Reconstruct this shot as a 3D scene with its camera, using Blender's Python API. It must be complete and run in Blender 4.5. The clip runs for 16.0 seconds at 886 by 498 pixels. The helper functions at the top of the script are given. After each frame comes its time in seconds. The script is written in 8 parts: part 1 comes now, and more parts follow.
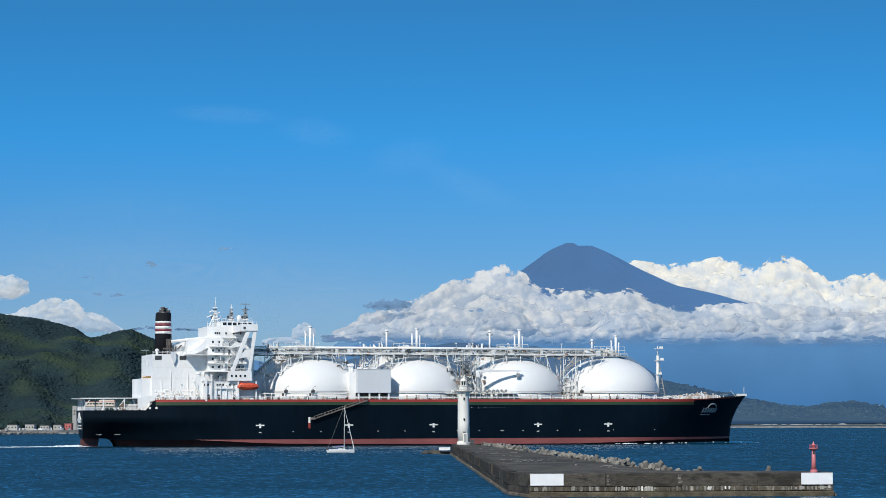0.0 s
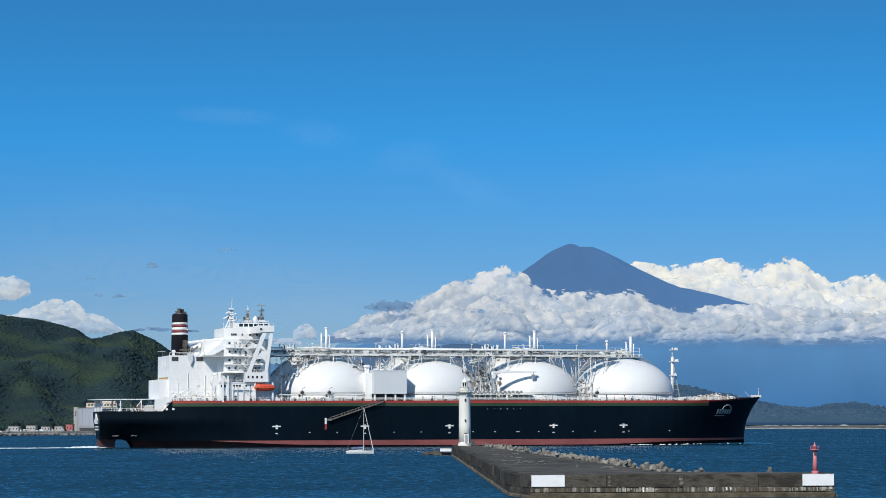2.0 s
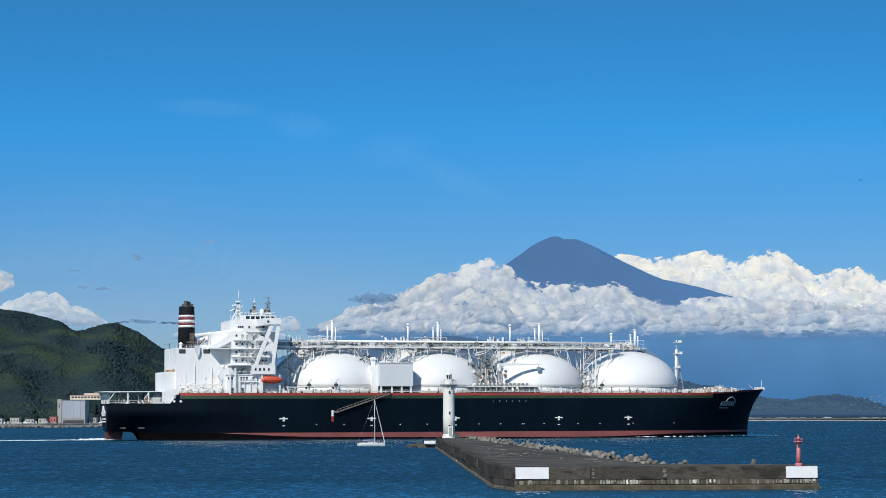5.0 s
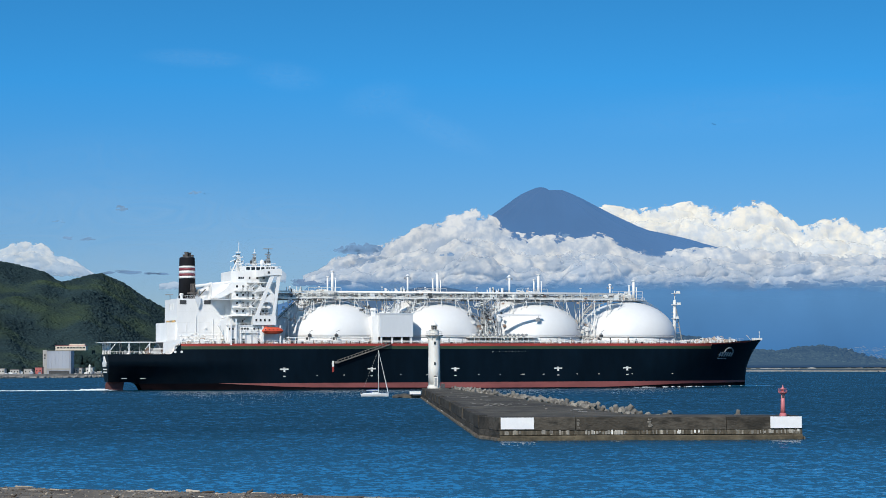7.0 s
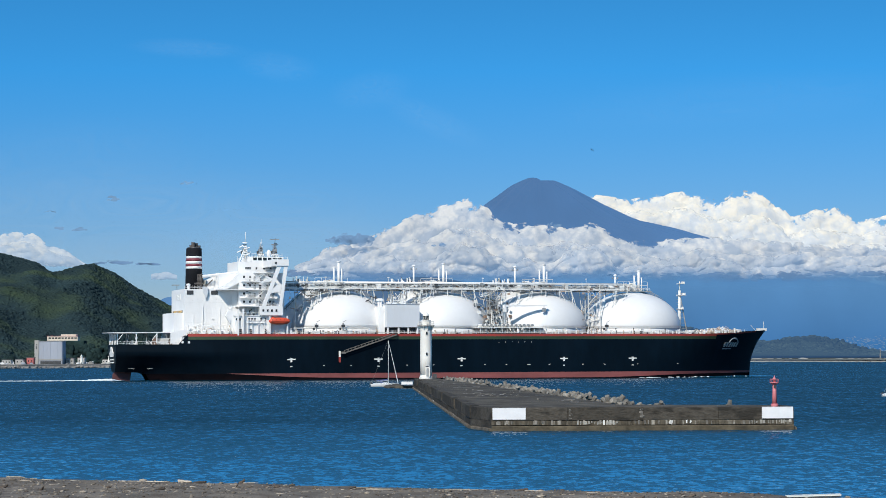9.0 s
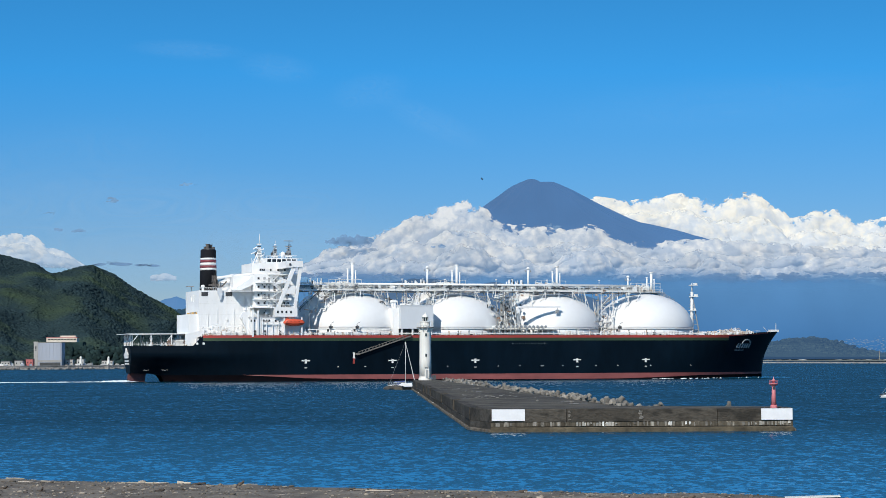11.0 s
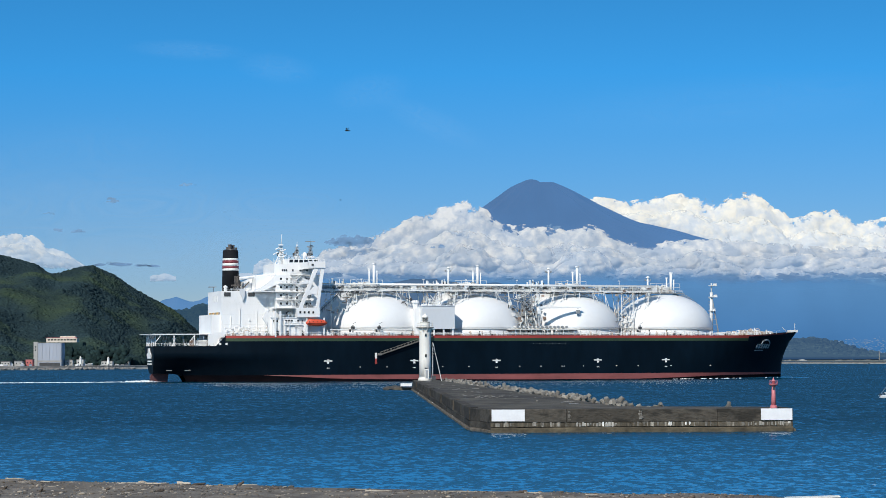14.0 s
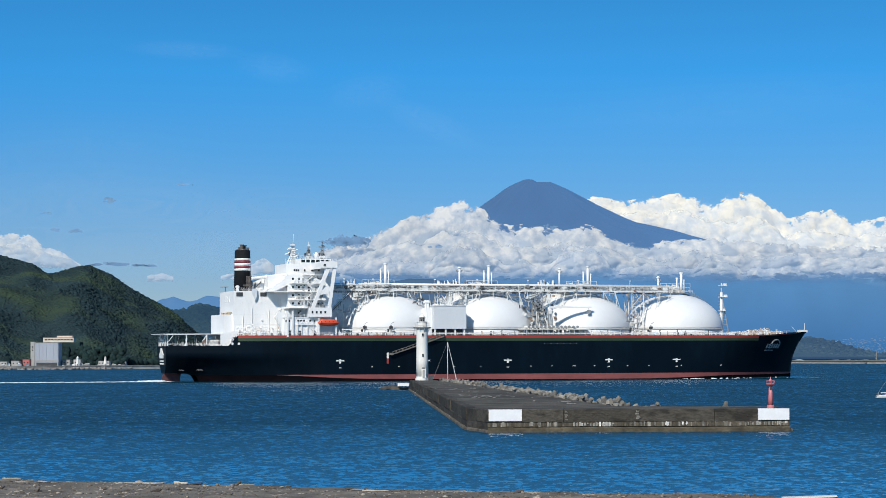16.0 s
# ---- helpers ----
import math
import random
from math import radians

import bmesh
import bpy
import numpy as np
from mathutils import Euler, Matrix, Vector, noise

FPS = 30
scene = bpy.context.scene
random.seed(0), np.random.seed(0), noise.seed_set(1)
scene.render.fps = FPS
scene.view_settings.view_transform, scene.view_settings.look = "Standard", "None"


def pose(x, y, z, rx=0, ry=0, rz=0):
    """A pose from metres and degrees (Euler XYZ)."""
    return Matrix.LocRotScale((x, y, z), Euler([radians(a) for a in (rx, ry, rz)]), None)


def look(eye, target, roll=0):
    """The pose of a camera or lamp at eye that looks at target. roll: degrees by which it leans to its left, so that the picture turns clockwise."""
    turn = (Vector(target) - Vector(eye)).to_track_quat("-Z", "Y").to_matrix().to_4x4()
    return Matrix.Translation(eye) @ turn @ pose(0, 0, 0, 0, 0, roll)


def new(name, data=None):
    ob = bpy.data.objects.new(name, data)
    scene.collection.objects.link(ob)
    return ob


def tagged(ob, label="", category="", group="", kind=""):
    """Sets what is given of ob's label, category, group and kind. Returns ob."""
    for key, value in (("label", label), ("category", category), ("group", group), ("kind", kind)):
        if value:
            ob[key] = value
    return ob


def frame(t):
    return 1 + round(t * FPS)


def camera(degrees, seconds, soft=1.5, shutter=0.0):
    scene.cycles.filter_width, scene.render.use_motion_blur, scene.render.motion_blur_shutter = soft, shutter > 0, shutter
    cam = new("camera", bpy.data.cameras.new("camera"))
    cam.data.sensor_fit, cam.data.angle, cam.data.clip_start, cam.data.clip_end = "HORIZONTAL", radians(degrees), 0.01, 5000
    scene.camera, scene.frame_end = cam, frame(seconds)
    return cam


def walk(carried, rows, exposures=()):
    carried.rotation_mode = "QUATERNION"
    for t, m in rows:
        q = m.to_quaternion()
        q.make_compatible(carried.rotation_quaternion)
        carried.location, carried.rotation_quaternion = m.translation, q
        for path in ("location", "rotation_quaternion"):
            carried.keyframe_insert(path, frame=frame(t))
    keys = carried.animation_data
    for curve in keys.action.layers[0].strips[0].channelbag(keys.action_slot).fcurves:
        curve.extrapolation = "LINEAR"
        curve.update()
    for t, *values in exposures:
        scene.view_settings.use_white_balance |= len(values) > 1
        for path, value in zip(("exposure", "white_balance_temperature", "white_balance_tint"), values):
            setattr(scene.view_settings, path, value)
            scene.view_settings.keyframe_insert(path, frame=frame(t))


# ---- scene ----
# The camera stands on a bank behind the beach; it only tilts and pans.
EYE_Z = 9.33
cam = camera(2 * math.degrees(math.atan(784 / 4000)), 16.0, soft=0.85)
AIM = (  # seconds, tilt up and turn to the left in degrees
    (0, 4.360, 0.961),
    (0.5, 4.368, 0.970),
    (1, 4.389, 0.970),
    (1.5, 4.389, 0.987),
    (2, 4.389, 0.991),
    (2.5, 4.389, 0.991),
    (3, 4.381, 0.952),
    (3.5, 4.368, 0.886),
    (4, 4.347, 0.807),
    (4.2, 4.332, 0.773),
    (6.3, 3.498, 0.308),
    (6.5, 3.324, 0.285),
    (7, 2.944, 0.224),
    (7.5, 2.699, 0.176),
    (8, 2.624, 0.105),
    (8.5, 2.655, 0.048),
    (9, 2.699, 0.018),
    (9.2, 2.717, 0.009),
    (10.2, 2.734, 0.000),
    (11.3, 2.734, 0.000),
    (11.5, 2.734, 0.000),
    (12, 2.734, 0.000),
    (12.5, 2.734, 0.000),
    (13, 2.734, 0.000),
    (13.5, 2.738, -0.005),
    (14, 2.742, -0.005),
    (14.5, 2.742, -0.005),
    (15, 2.738, -0.000),
    (15.5, 2.742, -0.000),
    (15.7, 2.740, -0.021),
    (16, 2.738, -0.079),
)
walk(cam, [(t, pose(0, 0, EYE_Z, 90 + up, 0, left) @ pose(0, 0, 0, 0, 0, -0.2)) for t, up, left in AIM], ((0, -0.08), (6.3, -0.08), (7.6, 0.0), (16, 0.0)))

# ---- sky and sun: afternoon sun high behind the camera's left shoulder ----
SUN_FROM = Vector((-0.318, -0.715, 0.622)).normalized()
world = bpy.data.worlds.new("sky")
scene.world = world
world.use_nodes = True
wt = world.node_tree
wt.nodes.clear()
sky = wt.nodes.new("ShaderNodeTexSky")
sky.sky_type = "NISHITA"
sky.sun_disc = False
sky.sun_elevation = math.asin(SUN_FROM.z)
sky.sun_rotation = math.atan2(SUN_FROM.x, SUN_FROM.y)
sky.altitude, sky.air_density, sky.dust_density, sky.ozone_density = 0, 1.0, 0.3, 2.5
w_co = wt.nodes.new("ShaderNodeTexCoord")
w_map = wt.nodes.new("ShaderNodeMapping")
w_map.inputs["Location"].default_value = (0, 0, 0.10)
w_map.inputs["Scale"].default_value = (1, 1, 2.6)
w_tint = wt.nodes.new("ShaderNodeMixRGB")
w_tint.blend_type = "MULTIPLY"
w_tint.inputs[0].default_value = 1.0
w_sep = wt.nodes.new("ShaderNodeSeparateXYZ")
w_rise = wt.nodes.new("ShaderNodeMapRange")
w_rise.inputs["From Min"].default_value, w_rise.inputs["From Max"].default_value = 0.02, 0.125
w_mix = wt.nodes.new("ShaderNodeMixRGB")
w_mix.inputs[1].default_value = (0.69, 0.62, 0.525, 1)
w_mix.inputs[2].default_value = (0.245, 1.045, 1.38, 1)
w_high = wt.nodes.new("ShaderNodeMapRange")
w_high.inputs["From Min"].default_value, w_high.inputs["From Max"].default_value = 0.17, 0.36
w_mix2 = wt.nodes.new("ShaderNodeMixRGB")
w_mix2.inputs[2].default_value = (0.56, 0.97, 1.08, 1)
wt.links.new(w_co.outputs["Generated"], w_sep.inputs[0])
wt.links.new(w_sep.outputs["Z"], w_rise.inputs["Value"])
wt.links.new(w_rise.outputs["Result"], w_mix.inputs[0])
wt.links.new(w_sep.outputs["Z"], w_high.inputs["Value"])
wt.links.new(w_high.outputs["Result"], w_mix2.inputs[0])
wt.links.new(w_mix.outputs["Color"], w_mix2.inputs[1])
wt.links.new(w_mix2.outputs["Color"], w_tint.inputs[2])
w_bg = wt.nodes.new("ShaderNodeBackground")
w_bg.inputs["Strength"].default_value = 0.15
w_out = wt.nodes.new("ShaderNodeOutputWorld")
wt.links.new(w_co.outputs["Generated"], w_map.inputs["Vector"])
wt.links.new(w_map.outputs["Vector"], sky.inputs["Vector"])
wt.links.new(sky.outputs["Color"], w_tint.inputs[1])
wt.links.new(w_tint.outputs["Color"], w_bg.inputs["Color"])
wt.links.new(w_bg.outputs["Background"], w_out.inputs["Surface"])

sun = new("sun", bpy.data.lights.new("sun", "SUN"))
sun.data.energy, sun.data.angle, sun.data.color = 4.2, radians(0.53), (1.0, 0.95, 0.86)
sun.matrix_world = look(SUN_FROM * 100, (0, 0, 0))


# ---- materials ----
def material(name, base, rough=0.6, metal=0.0, spread=0.25, scale=1.0, fine=12.0, bump=0.15, depth=0.05, dirt=None, dirt_scale=0.3,
             dirt_at=(0.55, 0.75), glow=None, spec=0.5, squash=(1, 1, 1), each=0.0, island=0.0):
    """Principled surface varied at two scales, with optional stains of a second colour and fine relief."""
    mat = bpy.data.materials.new(name)
    mat.use_nodes = True
    nt = mat.node_tree
    p = nt.nodes["Principled BSDF"]
    co = nt.nodes.new("ShaderNodeTexCoord")
    mp = nt.nodes.new("ShaderNodeMapping")
    mp.inputs["Scale"].default_value = squash
    nt.links.new(co.outputs["Object"], mp.inputs["Vector"])

    def noise_node(s, detail=5.0):
        n = nt.nodes.new("ShaderNodeTexNoise")
        n.inputs["Scale"].default_value, n.inputs["Detail"].default_value = s, detail
        nt.links.new(mp.outputs["Vector"], n.inputs["Vector"])
        return n

    def ramp(src, lo, hi, a, b):
        r = nt.nodes.new("ShaderNodeMapRange")
        r.inputs["From Min"].default_value, r.inputs["From Max"].default_value = lo, hi
        r.inputs["To Min"].default_value, r.inputs["To Max"].default_value = a, b
        nt.links.new(src, r.inputs["Value"])
        return r.outputs["Result"]

    def mix(kind, fac, a, b):
        m = nt.nodes.new("ShaderNodeMixRGB")
        m.blend_type = kind
        for i, x in enumerate((fac, a, b)):
            if isinstance(x, bpy.types.NodeSocket):
                nt.links.new(x, m.inputs[i])
            else:
                m.inputs[i].default_value = x if i == 0 else (*x, 1)
        return m.outputs["Color"]

    big, small = noise_node(scale), noise_node(fine)
    v = ramp(big.outputs["Fac"], 0.3, 0.7, 1 - spread, 1 + spread)
    v2 = ramp(small.outputs["Fac"], 0.25, 0.75, 1 - spread * 0.6, 1 + spread * 0.6)
    col = mix("MULTIPLY", 1.0, base, v)
    col = mix("MULTIPLY", 1.0, col, v2)
    if each:
        info = nt.nodes.new("ShaderNodeObjectInfo")
        col = mix("MULTIPLY", 1.0, col, ramp(info.outputs["Random"], 0, 1, 1 - each, 1 + each))
    if island:
        geo = nt.nodes.new("ShaderNodeNewGeometry")
        col = mix("MULTIPLY", 1.0, col, ramp(geo.outputs["Random Per Island"], 0, 1, 1 - island, 1 + island))
    if dirt:
        d = noise_node(dirt_scale, 8.0)
        col = mix("MIX", ramp(d.outputs["Fac"], dirt_at[0], dirt_at[1], 0, 1), col, dirt)
    nt.links.new(col, p.inputs["Base Color"])
    p.inputs["Roughness"].default_value, p.inputs["Metallic"].default_value = rough, metal
    p.inputs["Specular IOR Level"].default_value = spec
    if bump:
        b = nt.nodes.new("ShaderNodeBump")
        b.inputs["Strength"].default_value, b.inputs["Distance"].default_value = bump, depth
        nt.links.new(small.outputs["Fac"], b.inputs["Height"])
        nt.links.new(b.outputs["Normal"], p.inputs["Normal"])
    if glow:
        p.inputs["Emission Color"].default_value = (*glow[:3], 1)
        p.inputs["Emission Strength"].default_value = glow[3]
    return mat


M = {}
M["hull"] = material("black_hull_paint", (0.0021, 0.0068, 0.0125), 0.45, spread=0.35, scale=0.03, fine=0.35, bump=0.12, depth=0.3, spec=0.07,
                     dirt=(0.006, 0.009, 0.014), dirt_scale=0.06, dirt_at=(0.58, 0.9), squash=(1, 1, 0.35))
M["boot"] = material("red_antifouling", (0.24, 0.070, 0.064), 0.6, spread=0.2, scale=0.08, fine=0.7, bump=0.1, dirt=(0.12, 0.035, 0.03),
                     dirt_scale=0.12, dirt_at=(0.6, 0.8), squash=(0.4, 1, 1.5))
M["boot_dull"] = material("dull_rudder_paint", (0.085, 0.028, 0.028), 0.65, spread=0.3, scale=0.4, fine=2.0, dirt=(0.05, 0.02, 0.02), dirt_scale=0.5)
# near-black copy of the red bottom paint, with the hull's shade in its colour
M["boot_shade"] = material("shaded_antifouling", (0.004, 0.0038, 0.0055), 0.8, spec=0.02, spread=0.4, scale=0.12, fine=0.9, bump=0.1, dirt=(0.008, 0.005, 0.006),
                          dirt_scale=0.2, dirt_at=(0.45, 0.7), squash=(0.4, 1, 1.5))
M["red_band"] = material("red_bulwark_paint", (0.33, 0.040, 0.030), 0.55, spread=0.15, scale=0.1, fine=1.0, dirt=(0.25, 0.05, 0.03), dirt_scale=0.3)
M["green_band"] = material("dark_green_paint", (0.030, 0.055, 0.025), 0.5, spread=0.2, scale=0.1, fine=1.0)
M["deck"] = material("deck_paint", (0.17, 0.10, 0.085), 0.7, spread=0.2, scale=0.15, fine=1.5)
M["white"] = material("white_ship_paint", (0.83, 0.83, 0.82), 0.45, spread=0.04, scale=0.12, fine=1.5, bump=0.05, dirt=(0.62, 0.58, 0.52),
                      dirt_scale=0.35, dirt_at=(0.68, 0.9), squash=(1, 1, 0.3))
M["dome"] = material("white_tank_cover_paint", (0.77, 0.77, 0.76), 0.42, spread=0.03, scale=0.05, fine=0.6, bump=0.04, depth=0.1,
                     dirt=(0.68, 0.66, 0.62), dirt_scale=0.12, dirt_at=(0.66, 0.9))
M["house_grey"] = material("pale_grey_house_paint", (0.64, 0.665, 0.69), 0.5, spread=0.03, scale=0.15, fine=1.5, bump=0.05, dirt=(0.52, 0.52, 0.50), dirt_scale=0.4, dirt_at=(0.66, 0.9), squash=(1, 1, 0.3))
M["grey_steel"] = material("grey_galvanised_steel", (0.34, 0.35, 0.35), 0.5, 0.3, spread=0.2, scale=0.5, fine=4.0)
M["pipe"] = material("pale_pipe_paint", (0.74, 0.74, 0.71), 0.45, spread=0.12, scale=0.4, fine=3.0)
M["dark"] = material("dark_steel", (0.05, 0.052, 0.055), 0.5, spread=0.3, scale=0.5, fine=4.0)
M["window"] = material("dark_window_glass", (0.015, 0.02, 0.025), 0.08, spread=0.1, bump=0.0)
M["funnel"] = material("black_funnel_paint", (0.010, 0.011, 0.014), 0.8, spec=0.15, spread=0.3, scale=0.2, fine=1.5)
M["stripe_red"] = material("maroon_funnel_stripe", (0.21, 0.040, 0.052), 0.55, spread=0.1)
M["exhaust"] = material("sooty_exhaust_steel", (0.10, 0.088, 0.080), 0.75, spread=0.45, scale=0.8, fine=4.0)
M["orange"] = material("orange_lifeboat_shell", (0.62, 0.085, 0.035), 0.45, spread=0.08, scale=0.5)
M["yellow"] = material("yellow_hazard_paint", (0.62, 0.36, 0.04), 0.5, spread=0.1)
M["rust"] = material("rusty_machinery", (0.20, 0.135, 0.10), 0.75, spread=0.45, scale=0.6, fine=3.0)
M["rust_pale"] = material("salt_worn_beige_paint", (0.52, 0.42, 0.34), 0.7, spread=0.3, scale=0.6, fine=3.0, dirt=(0.30, 0.17, 0.11), dirt_scale=0.8)
M["mark"] = material("white_hull_marking", (0.78, 0.78, 0.75), 0.5, spread=0.06)
M["gangway"] = material("weathered_gangway_alloy", (0.19, 0.175, 0.155), 0.6, 0.2, spread=0.3, scale=0.8, fine=4.0)
M["dull_mark"] = material("worn_pale_lettering", (0.36, 0.39, 0.41), 0.6, spread=0.25, scale=0.8, fine=3.0, dirt=(0.08, 0.09, 0.10), dirt_scale=0.9, dirt_at=(0.5, 0.7))
M["concrete"] = material("weathered_breakwater_concrete", (0.105, 0.094, 0.076), 0.95, spread=0.4, scale=0.3, fine=2.5, bump=0.8, depth=0.12, spec=0.2,
                         dirt=(0.048, 0.043, 0.037), dirt_scale=0.16, dirt_at=(0.45, 0.62), each=0.10)
M["concrete_wall"] = material("streaked_wall_concrete", (0.080, 0.071, 0.058), 0.95, spread=0.5, scale=0.5, fine=3.0, bump=0.9, depth=0.15, spec=0.2,
                              dirt=(0.036, 0.033, 0.028), dirt_scale=0.5, dirt_at=(0.44, 0.60), squash=(0.8, 0.8, 1.6), each=0.34)
M["concrete_low"] = material("tide_marked_concrete", (0.100, 0.086, 0.064), 0.9, spread=0.45, scale=0.5, fine=3.0, bump=0.9, depth=0.15, spec=0.2,
                             dirt=(0.42, 0.39, 0.33), dirt_scale=0.22, dirt_at=(0.55, 0.66), squash=(5.0, 5.0, 0.5), each=0.15)
M["footing"] = material("barnacled_brown_footing", (0.085, 0.069, 0.044), 0.9, spread=0.5, scale=0.6, fine=3.0, bump=0.7, depth=0.15)
M["footing_pale"] = material("dry_tan_footing_ledge", (0.125, 0.105, 0.080), 0.95, spread=0.5, scale=0.5, fine=3.0, bump=0.7, depth=0.15, dirt=(0.05, 0.042, 0.03), dirt_scale=0.4, dirt_at=(0.5, 0.65))
M["lime"] = material("lime_stained_concrete", (0.30, 0.285, 0.25), 0.95, spread=0.35, scale=0.9, fine=6.0, bump=0.4, depth=0.03, each=0.35)
M["chalk"] = material("chalky_lime_run", (0.58, 0.57, 0.53), 0.95, spread=0.25, scale=0.9, fine=6.0, bump=0.3, depth=0.02, each=0.2)
M["sign"] = material("white_painted_panel", (0.80, 0.80, 0.80), 0.6, spread=0.05, scale=0.8, fine=5.0)
M["light_tower"] = material("white_lighthouse_paint", (0.82, 0.80, 0.74), 0.6, spread=0.08, scale=0.5, fine=3.0, dirt=(0.5, 0.47, 0.4),
                            dirt_scale=0.4, dirt_at=(0.62, 0.85), squash=(1, 1, 0.25))
M["beacon"] = material("faded_red_beacon_paint", (0.60, 0.19, 0.205), 0.5, spread=0.12, scale=0.8, fine=6.0)
M["armour"] = material("pale_armour_block_concrete", (0.20, 0.185, 0.16), 0.9, spread=0.35, scale=0.6, fine=4.0, bump=0.6, depth=0.1, each=0.35)
M["shore_rock"] = material("pale_shore_rubble", (0.22, 0.21, 0.195), 0.9, spread=0.5, scale=0.3, fine=1.5, bump=0.5, depth=0.2)
M["rock"] = material("dark_wet_rock", (0.055, 0.052, 0.048), 0.8, spread=0.4, scale=0.6, fine=4.0, bump=0.7, depth=0.15, each=0.3)
M["gelcoat"] = material("white_boat_gelcoat", (0.80, 0.80, 0.79), 0.3, spread=0.04)
M["canvas_blue"] = material("blue_boat_canvas", (0.05, 0.08, 0.22), 0.8, spread=0.15)
M["sand"] = material("grey_brown_beach_gravel", (0.150, 0.128, 0.102), 0.95, spread=0.5, scale=0.5, fine=9.0, bump=0.7, depth=0.06,
                     dirt=(0.09, 0.072, 0.056), dirt_scale=0.9, dirt_at=(0.5, 0.7))
M["driftwood"] = material("bleached_driftwood", (0.42, 0.36, 0.29), 0.85, spread=0.3, scale=1.5, fine=12.0, bump=0.5, depth=0.02, each=0.4)
M["debris"] = material("dark_beach_debris", (0.075, 0.058, 0.045), 0.9, spread=0.4, each=0.4)
M["wood_pale"] = material("white_painted_planks", (0.72, 0.70, 0.64), 0.6, spread=0.1)
# base tinted blue in place of the haze over the hill
M["forest"] = material("broadleaf_hill_forest", (0.023, 0.041, 0.045), 0.95, spread=0.25, scale=0.012, fine=0.25, bump=0.1, depth=1.0, spec=0.05,
                       dirt=(0.042, 0.064, 0.040), dirt_scale=0.015, dirt_at=(0.47, 0.66), island=0.10)
M["shrub"] = material("dark_shore_shrub", (0.018, 0.034, 0.033), 0.95, spread=0.4, scale=0.05, fine=0.4, bump=0.2, depth=1.0, spec=0.05, island=0.3)
# glow puts the blue haze of distance into the far woods and town
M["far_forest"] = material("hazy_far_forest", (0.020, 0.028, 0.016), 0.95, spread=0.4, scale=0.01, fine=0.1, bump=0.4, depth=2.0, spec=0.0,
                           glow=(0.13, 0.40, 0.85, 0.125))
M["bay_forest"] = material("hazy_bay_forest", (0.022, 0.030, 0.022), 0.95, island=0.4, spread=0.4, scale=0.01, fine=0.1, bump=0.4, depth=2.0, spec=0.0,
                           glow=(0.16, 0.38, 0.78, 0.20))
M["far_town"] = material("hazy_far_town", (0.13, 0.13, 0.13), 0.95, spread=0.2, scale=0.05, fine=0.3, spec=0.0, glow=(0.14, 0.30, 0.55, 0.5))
M["land"] = material("coastal_land", (0.13, 0.135, 0.10), 0.95, spread=0.4, scale=0.02, fine=0.3, bump=0.3)
M["seawall"] = material("pale_seawall_concrete", (0.25, 0.24, 0.22), 0.9, spread=0.25, scale=0.1, fine=1.0, bump=0.3)
M["house_wall"] = material("pale_house_wall", (0.44, 0.43, 0.41), 0.8, spread=0.1, scale=0.2, fine=1.0, each=0.3)
M["house_roof"] = material("dull_house_roof", (0.12, 0.10, 0.10), 0.8, spread=0.2, scale=0.3, fine=2.0, each=0.5)
M["grey_cladding"] = material("grey_warehouse_cladding", (0.33, 0.36, 0.42), 0.7, spread=0.08, scale=0.1, fine=1.2, squash=(1, 1, 0.1))
M["red_cladding"] = material("red_building_cladding", (0.46, 0.13, 0.12), 0.7, spread=0.1)
M["beige"] = material("beige_hotel_render", (0.66, 0.58, 0.48), 0.8, spread=0.1, scale=0.2)
M["foam"] = material("white_sea_foam", (0.80, 0.84, 0.86), 0.9, spread=0.1, scale=0.4, fine=2.0, bump=0.5, depth=0.1)
M["bird"] = material("dark_bird_plumage", (0.014, 0.012, 0.011), 0.9, spec=0.05, spread=0.3, scale=4, fine=20)


